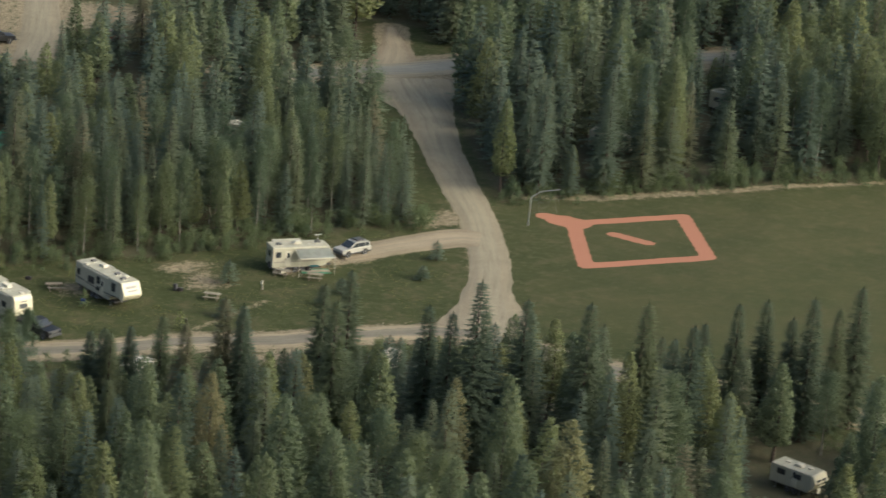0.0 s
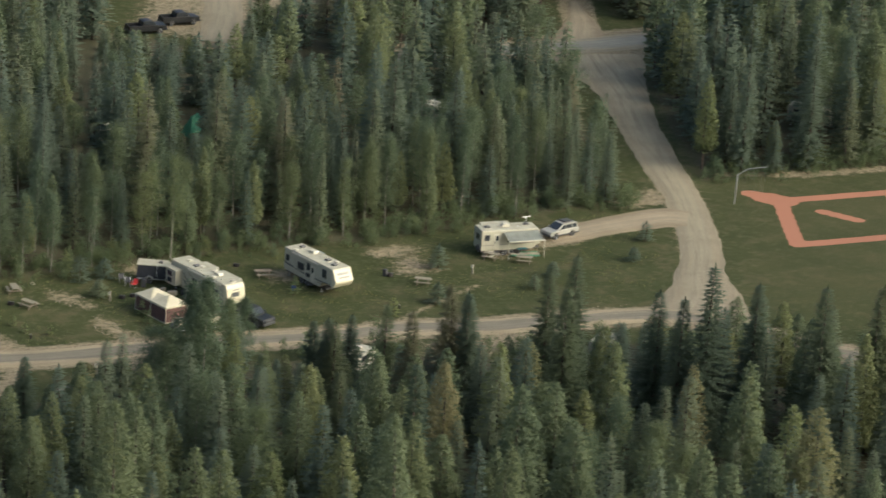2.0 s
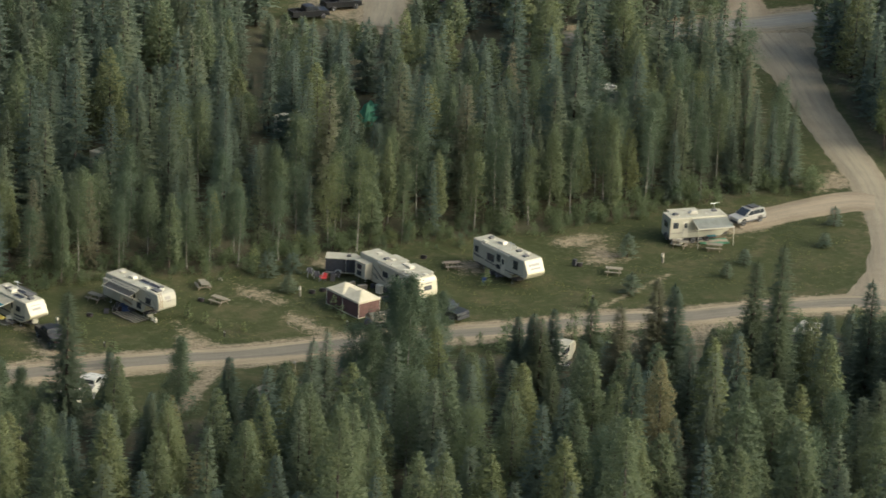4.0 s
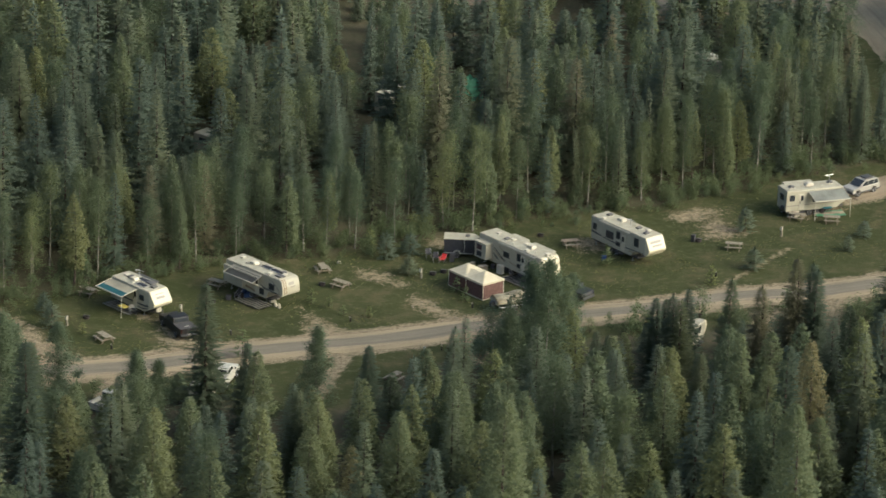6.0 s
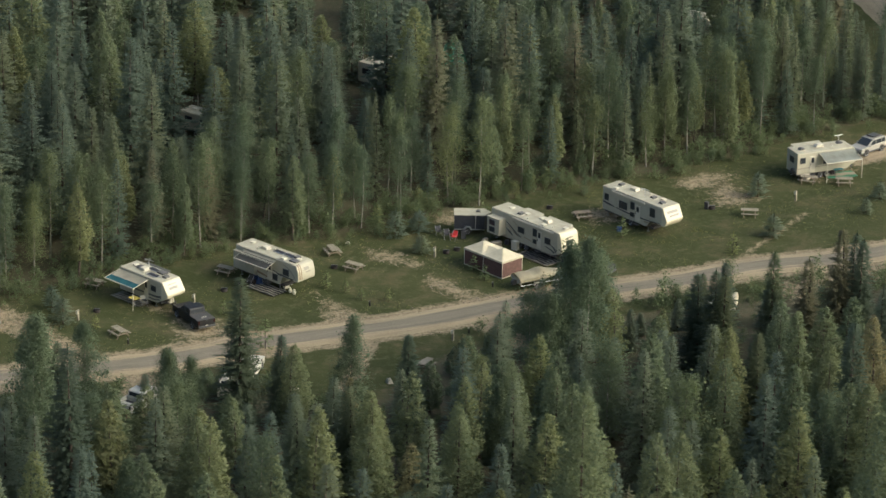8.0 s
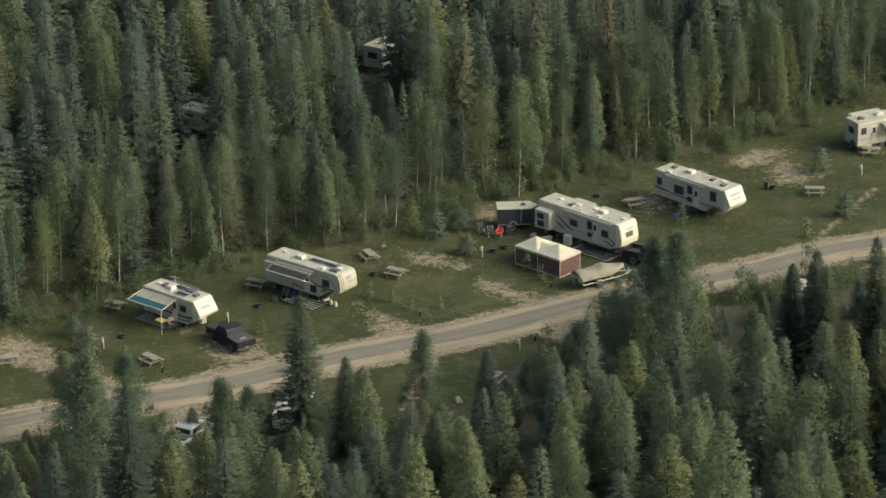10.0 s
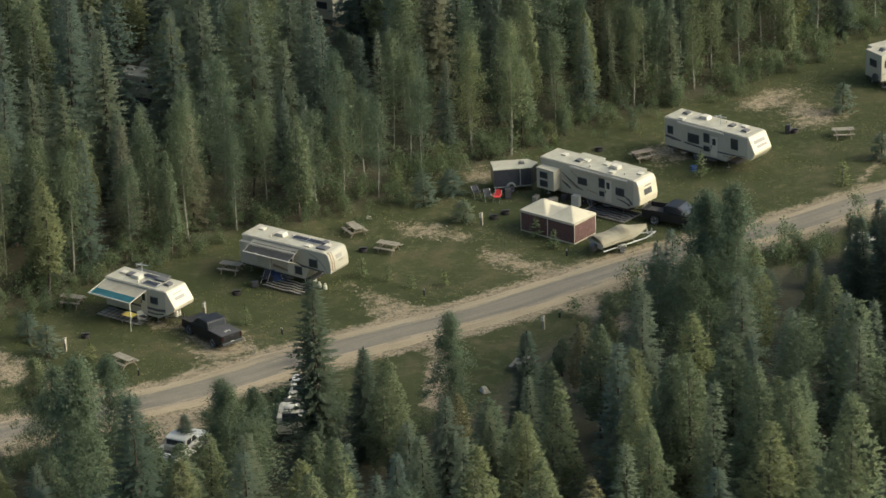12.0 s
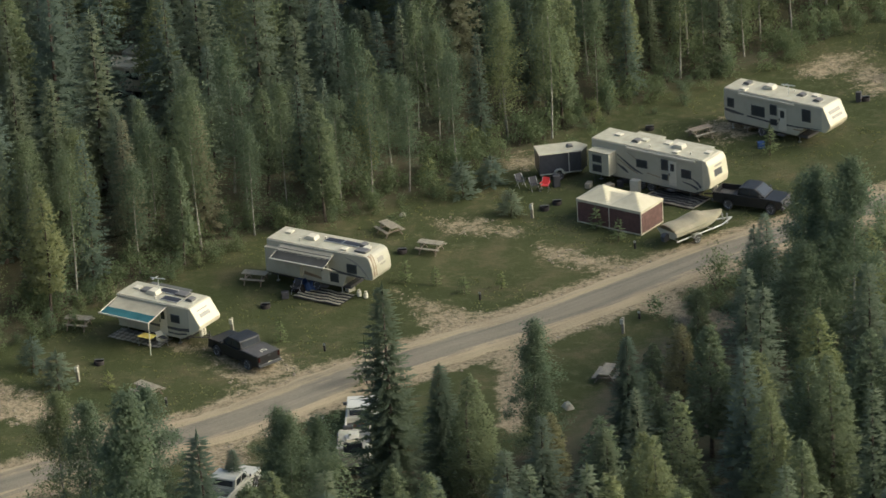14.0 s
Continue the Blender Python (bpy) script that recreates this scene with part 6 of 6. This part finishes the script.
def ground_mat(x, y, turn, lx, ly, material, label, bands=0, border=0.0):
    top = thing("ground_mat", x, y, turn, label, "mat", lift=0.03)
    bm = bmesh.new()
    rows = []
    nx, ny = 12, 6
    for i in range(nx + 1):
        rows.append([bm.verts.new((-lx / 2 + lx * i / nx, -ly / 2 + ly * j / ny, 0.06 + 0.025 * math.sin(i * 1.7 + j) * math.cos(j * 1.3))) for j in range(ny + 1)])
    for a, b in zip(rows[:-1], rows[1:]):
        for j in range(ny):
            bm.faces.new((a[j], b[j], b[j + 1], a[j + 1]))
    bmesh.ops.solidify(bm, geom=bm.faces[:], thickness=0.015)
    part("weave", bm, material, top)
    if border:
        for ax, ay, bx, by in ((-1, -1, 1, -1), (1, -1, 1, 1), (1, 1, -1, 1), (-1, 1, -1, -1)):
            part("border", rod((ax * lx / 2, ay * ly / 2, 0.09), (bx * lx / 2, by * ly / 2, 0.09), border, sides=6), M_WOOD, top, "pale timber edging")
    for k in range(bands):
        y0 = -ly / 2 + ly * (k + 0.5) / bands
        bm = bmesh.new()
        pts = []
        for i in range(nx + 1):
            x0 = -lx / 2 + lx * i / nx
            wob = 0.05 * math.sin(i * 0.9 + k)
            pts.append([bm.verts.new((x0, y0 + wob + d, 0.105 + 0.02 * math.sin(i * 1.7 + k))) for d in (-ly / bands * 0.22, ly / bands * 0.22)])
        for p, q in zip(pts[:-1], pts[1:]):
            bm.faces.new((p[0], q[0], q[1], p[1]))
        bmesh.ops.solidify(bm, geom=bm.faces[:], thickness=0.01)
        part("band", bm, M_PALECANVAS, top, "pale woven band")


def crate(x, y, turn, sx, sy, sz, material, name, label, category):
    top = thing(name, x, y, turn, label, category)
    part("body", block((-sx / 2, -sy / 2, 0), (sx / 2, sy / 2, sz * 0.8), 0.03), material, top)
    part("lid", block((-sx / 2 - 0.01, -sy / 2 - 0.01, sz * 0.8), (sx / 2 + 0.01, sy / 2 + 0.01, sz), 0.03), material, top)


def heap(x, y, sx, sy, sz, material, label, seed, lift=0.0):
    """A soft covered pile under a tarp."""
    top = thing("covered_pile", x, y, seed * 37, label, "tarp", lift=lift)
    bm = bmesh.new()
    rng = random.Random(seed)
    rows = []
    n = 9
    for i in range(n + 1):
        row = []
        for j in range(n + 1):
            u, v = i / n * 2 - 1, j / n * 2 - 1
            z = sz * max(0.0, (1 - abs(u) ** 3) * (1 - abs(v) ** 3)) * rng.uniform(0.75, 1.1)
            row.append(bm.verts.new((u * sx / 2, v * sy / 2, z + 0.02)))
        rows.append(row)
    for a, b in zip(rows[:-1], rows[1:]):
        for j in range(n):
            bm.faces.new((a[j], b[j], b[j + 1], a[j + 1]))
    bmesh.ops.solidify(bm, geom=bm.faces[:], thickness=0.02)
    part("tarp", bm, material, top)


def side_table(x, y, turn, cloth, label):
    top = thing("camp_table", x, y, turn, label, "table")
    part("tabletop", block((-0.55, -0.38, 0.7), (0.55, 0.38, 0.74), 0.01), cloth, top)
    for sx in (-1, 1):
        for sy in (-1, 1):
            part("leg", rod((sx * 0.5, sy * 0.33, 0), (sx * 0.5, sy * 0.33, 0.7), 0.018), M_STEEL, top)


def barbecue(x, y, turn):
    top = thing("barbecue", x, y, turn, "dark gas barbecue on a stand", "barbecue")
    part("lid", prism([(-0.35, 0.85), (0.35, 0.85), (0.33, 1.05), (0.15, 1.18), (-0.15, 1.18), (-0.33, 1.05)], -0.25, 0.25, 0.03), M_FRAME, top)
    part("shelf", block((-0.75, -0.22, 0.83), (0.75, 0.22, 0.87), 0.01), M_STEEL, top)
    for sx in (-1, 1):
        for sy in (-1, 1):
            part("leg", rod((sx * 0.32, sy * 0.2, 0), (sx * 0.32, sy * 0.2, 0.85), 0.02), M_FRAME, top)


def gas_bottle(x, y):
    top = thing("gas_bottle", x, y, 0, "small white gas bottle standing on the grass", "gas bottle")
    part("tank", lathe([(0.1, 0.0), (0.16, 0.05), (0.16, 0.34), (0.08, 0.42)], "Z", 14), M_PLASTIC, top)
    part("collar", lathe([(0.09, 0.41), (0.1, 0.41), (0.1, 0.52), (0.09, 0.52)], "Z", 12), M_PLASTIC, top)


service_post(-23.8, -19.9)
service_post(-13.77, -13.14)
service_post(7.39, 4.6)
service_post(42.58, 27.68)
service_post(12.59, -16.4)
bollard(-7.48, -16.77)
bollard(3.18, -9.54)
bollard(14.38, -2.1)
bollard(13.84, -14.26)
bollard(-17.75, -24.2)
bollard(-7.5, -28.12)
bollard(37.48, 13.61)
fire_ring(-11.63, -9.1)
fire_ring(9.31, 6.9)
fire_ring(17.09, 20.69)
fire_ring(33.99, 23.82)
fire_ring(-22.58, -17.34)
fire_ring(8.35, 5.96)
fire_ring(-2.09, -0.6)
folding_chair(6.82, 10.68, -60, M_CHARCOAL, "dark folding camp chair with pale frame")
folding_chair(7.79, 9.87, -70, M_CHARCOAL, "black folding camp chair with white trim")
folding_chair(8.57, 9.64, -110, M_RED, "bright red folding camp chair")
folding_chair(44.18, 35.64, -70, M_CHARCOAL, "dark folding camp chair under the awning")
folding_chair(45.52, 36.65, -110, M_PALECANVAS, "pale folding camp chair under the awning")
folding_chair(-9.52, -6.92, -120, M_CHARCOAL, "dark folding camp chair beside the mat")
folding_chair(-18.46, -14.71, -60, M_PALECANVAS, "pale folding chair under the awning")
ground_mat(-20.05, -13.45, -33.8, 4.3, 1.7, M_CHECK, "grey patterned ground mat under the awning")
ground_mat(-7.6, -7.7, -32.6, 3.9, 2.1, M_CHARCOAL, "dark ground mat with pale wavy bands", 5)
ground_mat(17.99, 6.51, -37.8, 4.4, 2.4, M_SCROLL, "dark mat with pale scroll pattern and timber edging", 0, 0.06)
ground_mat(46.81, 36.17, 25.0, 3.4, 1.8, M_GREENTARP, "green ground mat under the awning", 1)
crate(15.15, 8.39, -30, 0.7, 0.5, 0.95, M_PLASTIC, "storage_box", "white plastic storage box beside the shelter", "box")
side_table(-19.46, -14.61, -34, M_YELLOW, "small table with yellow cloth under the awning")
heap(-8.83, -5.62, 2.3, 1.3, 0.9, M_BLUE, "blue tarp over gear below the awning", 3)
heap(-9.33, -6.45, 1.2, 0.8, 0.5, M_RUST, "dark reddish camp gear below the awning", 4)
gas_bottle(-5.16, -7.91)
gas_bottle(-4.69, -8.26)
crate(9.44, 10.39, 10, 0.5, 0.5, 0.9, M_CHARCOAL, "waste_bin", "dark waste bin beside the cargo trailer", "bin")
crate(25.08, 15.5, 10, 0.5, 0.4, 0.5, M_BLUE, "cool_box", "blue cool box on the grass", "box")
barbecue(44.53, 37.19, 30)
barbecue(12.66, 10.45, -38)
side_table(46.26, 38.66, 30, M_BLUE, "camp table with blue cloth under the awning")
heap(-1.97, 6.32, 0.5, 0.4, 0.25, M_PLASTIC, "small white bag lying on the grass", 5)
heap(-0.4, 65.24, 3.4, 3.0, 2.6, M_GREENTARP, "bright green tent deep among the trees", 6)
heap(-0.02, -31.69, 1.1, 0.9, 0.8, M_PALECANVAS, "pale tarp over gear beside near trees", 7)
heap(8.28, -27.48, 0.9, 0.6, 0.4, M_PALECANVAS, "pale cloth bundle on the grass", 8)
heap(0.19, -32.29, 0.8, 0.8, 0.6, M_PALECANVAS, "pale camp gear among near trees", 9)
heap(-5.1, -30.6, 0.9, 0.6, 0.4, M_RED, "red bags loaded on the pickup bed", 10, 0.82)
crate(44.0, 36.65, 0, 0.6, 0.5, 0.9, M_PLASTIC, "storage_box", "white plastic storage box under the awning", "box")
crate(44.91, 37.36, 31, 0.5, 0.5, 1.1, M_PLASTIC, "storage_box", "tall white plastic box under the awning", "box")
crate(43.26, 34.37, 62, 0.9, 0.5, 0.6, M_PALECANVAS, "storage_box", "pale canvas gear box on the grass", "box")
crate(46.98, 38.87, 3, 0.8, 0.5, 0.8, M_PALECANVAS, "storage_box", "pale canvas gear box beside the hitch", "box")
crate(45.94, 36.07, 34, 0.5, 0.5, 0.5, M_RUST, "storage_box", "dark brown box under the awning", "box")
crate(14.11, 9.66, 65, 0.4, 0.4, 0.5, M_CHARCOAL, "storage_box", "dark box beside the trailer wheel", "box")
crate(14.75, 10.45, 6, 0.8, 0.5, 0.3, M_GREYPLASTIC, "storage_box", "low grey plastic box below the trailer", "box")
crate(13.11, 8.94, 37, 1.0, 0.5, 0.5, M_WOOD, "storage_box", "wooden crate beside the shelter", "box")
crate(11.79, 9.81, 68, 0.7, 0.4, 0.4, M_WOOD, "storage_box", "low wooden crate on worn grass", "box")
crate(-10.29, -7.61, 9, 0.5, 0.4, 0.5, M_CHARCOAL, "storage_box", "dark bag on the grass beside the mat", "bag")
crate(-5.78, -6.86, 40, 0.6, 0.4, 0.3, M_PLASTIC, "storage_box", "white box beside the trailer nose", "box")
crate(33.45, 23.69, 71, 0.4, 0.4, 0.8, M_CHARCOAL, "storage_box", "small dark stand on the grass", "stand")
side_table(46.49, 36.25, 30, M_TEAL, "camp table with teal top beside the awning")


# ---- playing field ----
def backstop():
    top = thing("backstop", 67.1, 62.4, 0, "tall bent metal pole backstop with thin wire net", "backstop")
    bm = rod((0, 0, -0.1), (0.1, 0, 3.7), 0.075)
    rod((0.1, 0, 3.65), (1.2, 0.3, 4.45), 0.05, bm)
    rod((1.2, 0.3, 4.45), (3.4, 0.8, 4.85), 0.045, bm)
    part("pole", bm, M_STEEL, top, "pale bent steel pole")
    bm = bmesh.new()
    for k in range(17):
        u = k / 16
        rod((3.3 * u, 0.8 * u, 1.6), (0.1 + 3.3 * u, 0.8 * u, 3.7 + 1.15 * min(1.0, u * 1.6)), 0.003, bm, 3)
    for k in range(12):
        z = 1.6 + 2.1 * k / 11
        rod((0.05, 0, z), (3.35, 0.8, z + 0.3), 0.003, bm, 3)
    part("net", bm, M_STEEL, top, "thin wire net")


backstop()


# ---- undergrowth ----
def shrub_meshes():
    out = []
    for s in range(4):
        rng = random.Random(900 + s)
        cr = leaf_crown(rng, 1.5, 0.8, 0.1, 30, 26, 0.095, 0.5)
        stems = bmesh.new()
        for _ in range(6):
            a, r = rng.uniform(0, 6.28), rng.uniform(0.2, 0.6)
            rod((0, 0, 0), (r * math.cos(a), r * math.sin(a), rng.uniform(0.6, 1.2)), 0.02, stems, 5, 0.006)
        me = bpy.data.meshes.new("stem")
        stems.to_mesh(me)
        stems.free()
        me.materials.append(M_BARK)
        out.append((me, crown_mesh("leaves", cr, M_SHRUB)))
    return out


SHRUBS = shrub_meshes()
sapling_rows = [
    ("spruce", -24.98, -21.12, 3.0),
    ("spruce", -26.92, -17.86, 2.6),
    ("spruce", 5.9, 5.24, 2.2),
    ("pine", 11.84, 1.61, 2.0),
    ("pine", 13.31, -0.7, 1.9),
    ("pine", -10.47, -14.88, 1.7),
    ("pine", -21.68, -21.41, 1.5),
    ("pine", -1.92, -5.86, 1.9),
    ("pine", 2.12, -8.34, 1.4),
    ("pine", 0.2, -6.62, 1.5),
    ("pine", -18.23, -9.86, 1.2),
    ("spruce", 41.01, 16.9, 2.6),
    ("spruce", 38.51, 28.26, 3.0),
    ("spruce", 59.21, 45.22, 2.6),
    ("spruce", 59.11, 37.81, 1.9),
    ("spruce", 51.39, 29.44, 2.1),
    ("spruce", 50.16, 24.97, 1.9),
    ("pine", 37.29, 11.4, 2.4),
    ("pine", 25.57, 13.81, 2.6),
    ("spruce", 2.52, 9.19, 3.2),
    ("spruce", 4.66, 11.1, 2.6),
    ("pine", 0.07, 11.75, 2.6),
    ("pine", 4.72, -7.81, 1.4),
    ("pine", -4.67, -22.58, 3.6),
]
M_YOUNG = foliage("young_needles", (0.072, 0.085, 0.042), (0.105, 0.118, 0.056), (0.12, 0.11, 0.05))


def young_tree(seed, airy):
    rng = random.Random(seed)
    crown = needle_crown(rng, 2.0, rng.uniform(0.6, 0.75), 0.12, rng.uniform(0.1, 0.3), 0.26 if airy else 0.17, 0.7 if airy else 0.95, 0.8, 0.8)
    return trunk_mesh(rng, "trunk", 1.9, 0.03, M_BARK, 0.04), crown_mesh("crown", crown, M_YOUNG if airy else M_SPRUCE)


YOUNG = {"pine": [young_tree(40 + k, True) for k in range(3)], "spruce": [young_tree(50 + k, False) for k in range(3)]}
for i, (kind, x, y, h) in enumerate(sapling_rows):
    src = YOUNG[kind][i % 3]
    top = new("sapling")
    for nm, me in (("trunk", src[0]), ("crown", src[1])):
        new(nm, me).parent = top
    s = h / 2.0
    wide = s ** 0.8 * (1.35 if kind == "spruce" else 1.0)
    top.matrix_basis = Matrix.Translation((x, y, ground(x, y) - 0.02)) @ Matrix.Rotation(i * 1.7, 4, "Z") @ Matrix.Diagonal((wide, wide, s, 1))
    tagged(top, "young dark green spruce in the campsite grass" if kind == "spruce" else "young light green conifer in the grass", "sapling", "young trees of the campground")


def edge_shrubs():
    """Bushes along the edge of the clearing; past those a carpet of undergrowth."""
    rng = random.Random(77)
    made = {}
    count = 0
    bulk = []
    edges = [FOREST_BACK[1:19], FOREST_FIELD[:6], FOREST_NEAR[1:21]]
    for e, line in enumerate(edges):
        for (ax, ay), (bx, by) in zip(line[:-1], line[1:]):
            n = int(math.hypot(bx - ax, by - ay) * (3.6 if e < 2 else 1.2))
            for _ in range(n):
                u, off = rng.random(), rng.gauss(0.6, 1.7)
                L = math.hypot(bx - ax, by - ay)
                x, y = ax + (bx - ax) * u - (by - ay) / L * off, ay + (by - ay) * u + (bx - ax) / L * off
                if min(float(seg_dist(np.array([x]), np.array([y]), l)[0]) for l in (LANE, SPUR, DRIVE, CROSS)) < 3.6:
                    continue
                if any(bool(inside(np.array([x]), np.array([y]), g)[0]) for g in GLADES):
                    continue
                s = rng.uniform(0.45, 1.15) * (1.25 if off > 0 else 0.85)
                bulk.append((x, y, s, rng.uniform(0.8, 1.5) * s, rng.uniform(0, 6.28), rng.randrange(4)))
    rng.shuffle(bulk)
    for x, y, sxy, sz, turn, pick in bulk[:260]:
        m = Matrix.Translation((x, y, ground(x, y) - 0.05)) @ Matrix.Rotation(turn, 4, "Z") @ Matrix.Diagonal((sxy, sxy, sz, 1))
        if pick not in made:
            top = new("shrub")
            for nm, me in zip(("stem", "foliage"), SHRUBS[pick]):
                new(nm, me).parent = top
            tagged(top, "leafy green shrub at the edge of the forest", "shrub", "shrubs at the forest edge")
            made[pick] = top
        else:
            top = copy_thing(made[pick], pose(0, 0, 0))
        top.matrix_basis = m
    rest = bulk[260:]
    for zone, n in ((FOREST_BACK, 500), (FOREST_NEAR, 500), (FOREST_FIELD, 150)):
        x0, x1 = min(p[0] for p in zone), max(p[0] for p in zone)
        y0, y1 = min(p[1] for p in zone), max(p[1] for p in zone)
        px = np.array([rng.uniform(max(x0, -45), min(x1, 120)) for _ in range(n)])
        py = np.array([rng.uniform(max(y0, -60), min(y1, 130)) for _ in range(n)])
        ok = inside(px, py, zone)
        road = np.minimum.reduce([seg_dist(px, py, l) for l in (LANE, SPUR, CROSS, NORTH, DRIVE)])
        for x, y, g, r in zip(px, py, ok, road):
            if g and r > 4:
                s = rng.uniform(0.4, 1.0)
                rest.append((x, y, s, s * rng.uniform(0.7, 1.3), rng.uniform(0, 6.28), rng.randrange(4)))
    allv, allf, off = [], [], 0
    for x, y, sxy, sz, turn, pick in rest:
        me = SHRUBS[pick][1]
        co = np.empty(len(me.vertices) * 3)
        me.vertices.foreach_get("co", co)
        # every third leaf, larger
        quad = co.reshape(-1, 4, 3)[::3]
        mid = quad.mean(1, keepdims=True)
        co = (mid + (quad - mid) * 1.45).ravel()
        fi = np.arange(len(quad) * 4)
        m = np.array(Matrix.Translation((x, y, ground(x, y) - 0.05)) @ Matrix.Rotation(turn, 4, "Z") @ Matrix.Diagonal((sxy, sxy, sz, 1)))
        allv.append(co.reshape(-1, 3) @ m[:3, :3].T + m[:3, 3])
        allf.append(fi + off)
        off += len(fi)
    tagged(new("undergrowth", quad_mesh("undergrowth", np.concatenate(allv), np.concatenate(allf), M_SHRUB)), "low green undergrowth between the trees", "undergrowth", kind="stuff")


edge_shrubs()


def grass_tufts():
    """Uneven longer grass over the campsites."""
    rng = random.Random(31)
    vs, fs = [], []
    area = [(-37.4, -22), (-25.9, -10.5), (-13.2, 2.8), (-2.2, 8.8), (8.8, 18.2), (19.8, 28.6), (29.7, 33.6), (41.8, 46.2), (55, 55), (62.7, 44), (62.7, 26.4), (48.4, 13.2), (31.9, 3.9), (14.3, -6.6), (0, -16.5), (-14.3, -26.4), (-24.2, -31.9), (-37.4, -40.7)]
    px = np.array([rng.uniform(min(p[0] for p in area), max(p[0] for p in area)) for _ in range(26000)])
    py = np.array([rng.uniform(min(p[1] for p in area), max(p[1] for p in area)) for _ in range(26000)])
    ok = inside(px, py, area) & (np.minimum(seg_dist(px, py, LANE), seg_dist(px, py, SPUR)) > 3.4) & (seg_dist(px, py, DRIVE) > 2.3)
    for poly, w in SAND_PATCHES:
        ok &= ~inside(px, py, poly)
    for x, y, g in zip(px, py, ok):
        if not g or noise.noise(Vector((x * 0.25, y * 0.25, 0.3))) < -0.05:
            continue
        z = ground(x, y)
        h = rng.uniform(0.05, 0.17)
        for _ in range(3):
            a = rng.uniform(0, 6.28)
            dx, dy = math.cos(a), math.sin(a)
            i = len(vs)
            ox, oy = x + rng.uniform(-0.15, 0.15), y + rng.uniform(-0.15, 0.15)
            vs.extend(((ox - dy * 0.05, oy + dx * 0.05, z - 0.02), (ox + dy * 0.05, oy - dx * 0.05, z - 0.02), (ox + dx * h + dy * 0.02, oy + dy * h - dx * 0.02, z + h * 0.5), (ox + dx * h - dy * 0.02, oy + dy * h + dx * 0.02, z + h * 0.5)))
            fs.append((i, i + 1, i + 2, i + 3))
    tagged(new("grass", mesh_from("grass", vs, fs, M_GRASS)), "uneven tufts of green and straw grass", "grass", kind="stuff")


M_GRASS = foliage("grass_blades", (0.05, 0.058, 0.027), (0.095, 0.095, 0.046), (0.08, 0.08, 0.04))
grass_tufts()


def loose_stones():
    """Small pale stones strewn on the worn sandy ground."""
    rng = random.Random(12)
    vs, fs = [], []
    spots = []
    for poly, w in SAND_PATCHES:
        x0, x1 = min(p[0] for p in poly), max(p[0] for p in poly)
        y0, y1 = min(p[1] for p in poly), max(p[1] for p in poly)
        if y0 > 60:
            continue
        n = int((x1 - x0) * (y1 - y0) * 6)
        px = np.array([rng.uniform(x0 - 0.7, x1 + 0.7) for _ in range(n)])
        py = np.array([rng.uniform(y0 - 0.7, y1 + 0.7) for _ in range(n)])
        ok = soft_inside(px, py, poly, 2.0) > 0.48
        spots += [(x, y) for x, y, g in zip(px, py, ok) if g]
    for line, half in ((LANE, 2.9),):
        pts = smooth_line(line, 0.5)
        for q in pts:
            if -40 < q[0] < 70:
                for s in (-1, 1):
                    spots.append((q[0] + rng.gauss(0, 0.3) - s * 0.5 * half, q[1] + s * 0.86 * half + rng.gauss(0, 0.35)))
    for x, y in spots:
        r, z = 0.035 + 0.10 * rng.random() ** 2.5, ground(x, y)
        i = len(vs)
        a = rng.uniform(0, 1.5)
        ring = [(x + r * rng.uniform(0.7, 1.3) * math.cos(a + k * 1.257), y + r * rng.uniform(0.7, 1.3) * math.sin(a + k * 1.257)) for k in range(5)]
        vs.extend([(p, q, z - 0.01) for p, q in ring] + [(x + (p - x) * 0.6, y + (q - y) * 0.6, z + r * 0.55) for p, q in ring])
        for k in range(5):
            fs.append((i + k, i + (k + 1) % 5, i + 5 + (k + 1) % 5, i + 5 + k))
        fs.append((i + 5, i + 6, i + 7, i + 8, i + 9))
    tagged(new("stones", mesh_from("stones", vs, fs, M_STONE)), "small pale stones strewn over sandy ground", "stones", kind="stuff")


loose_stones()
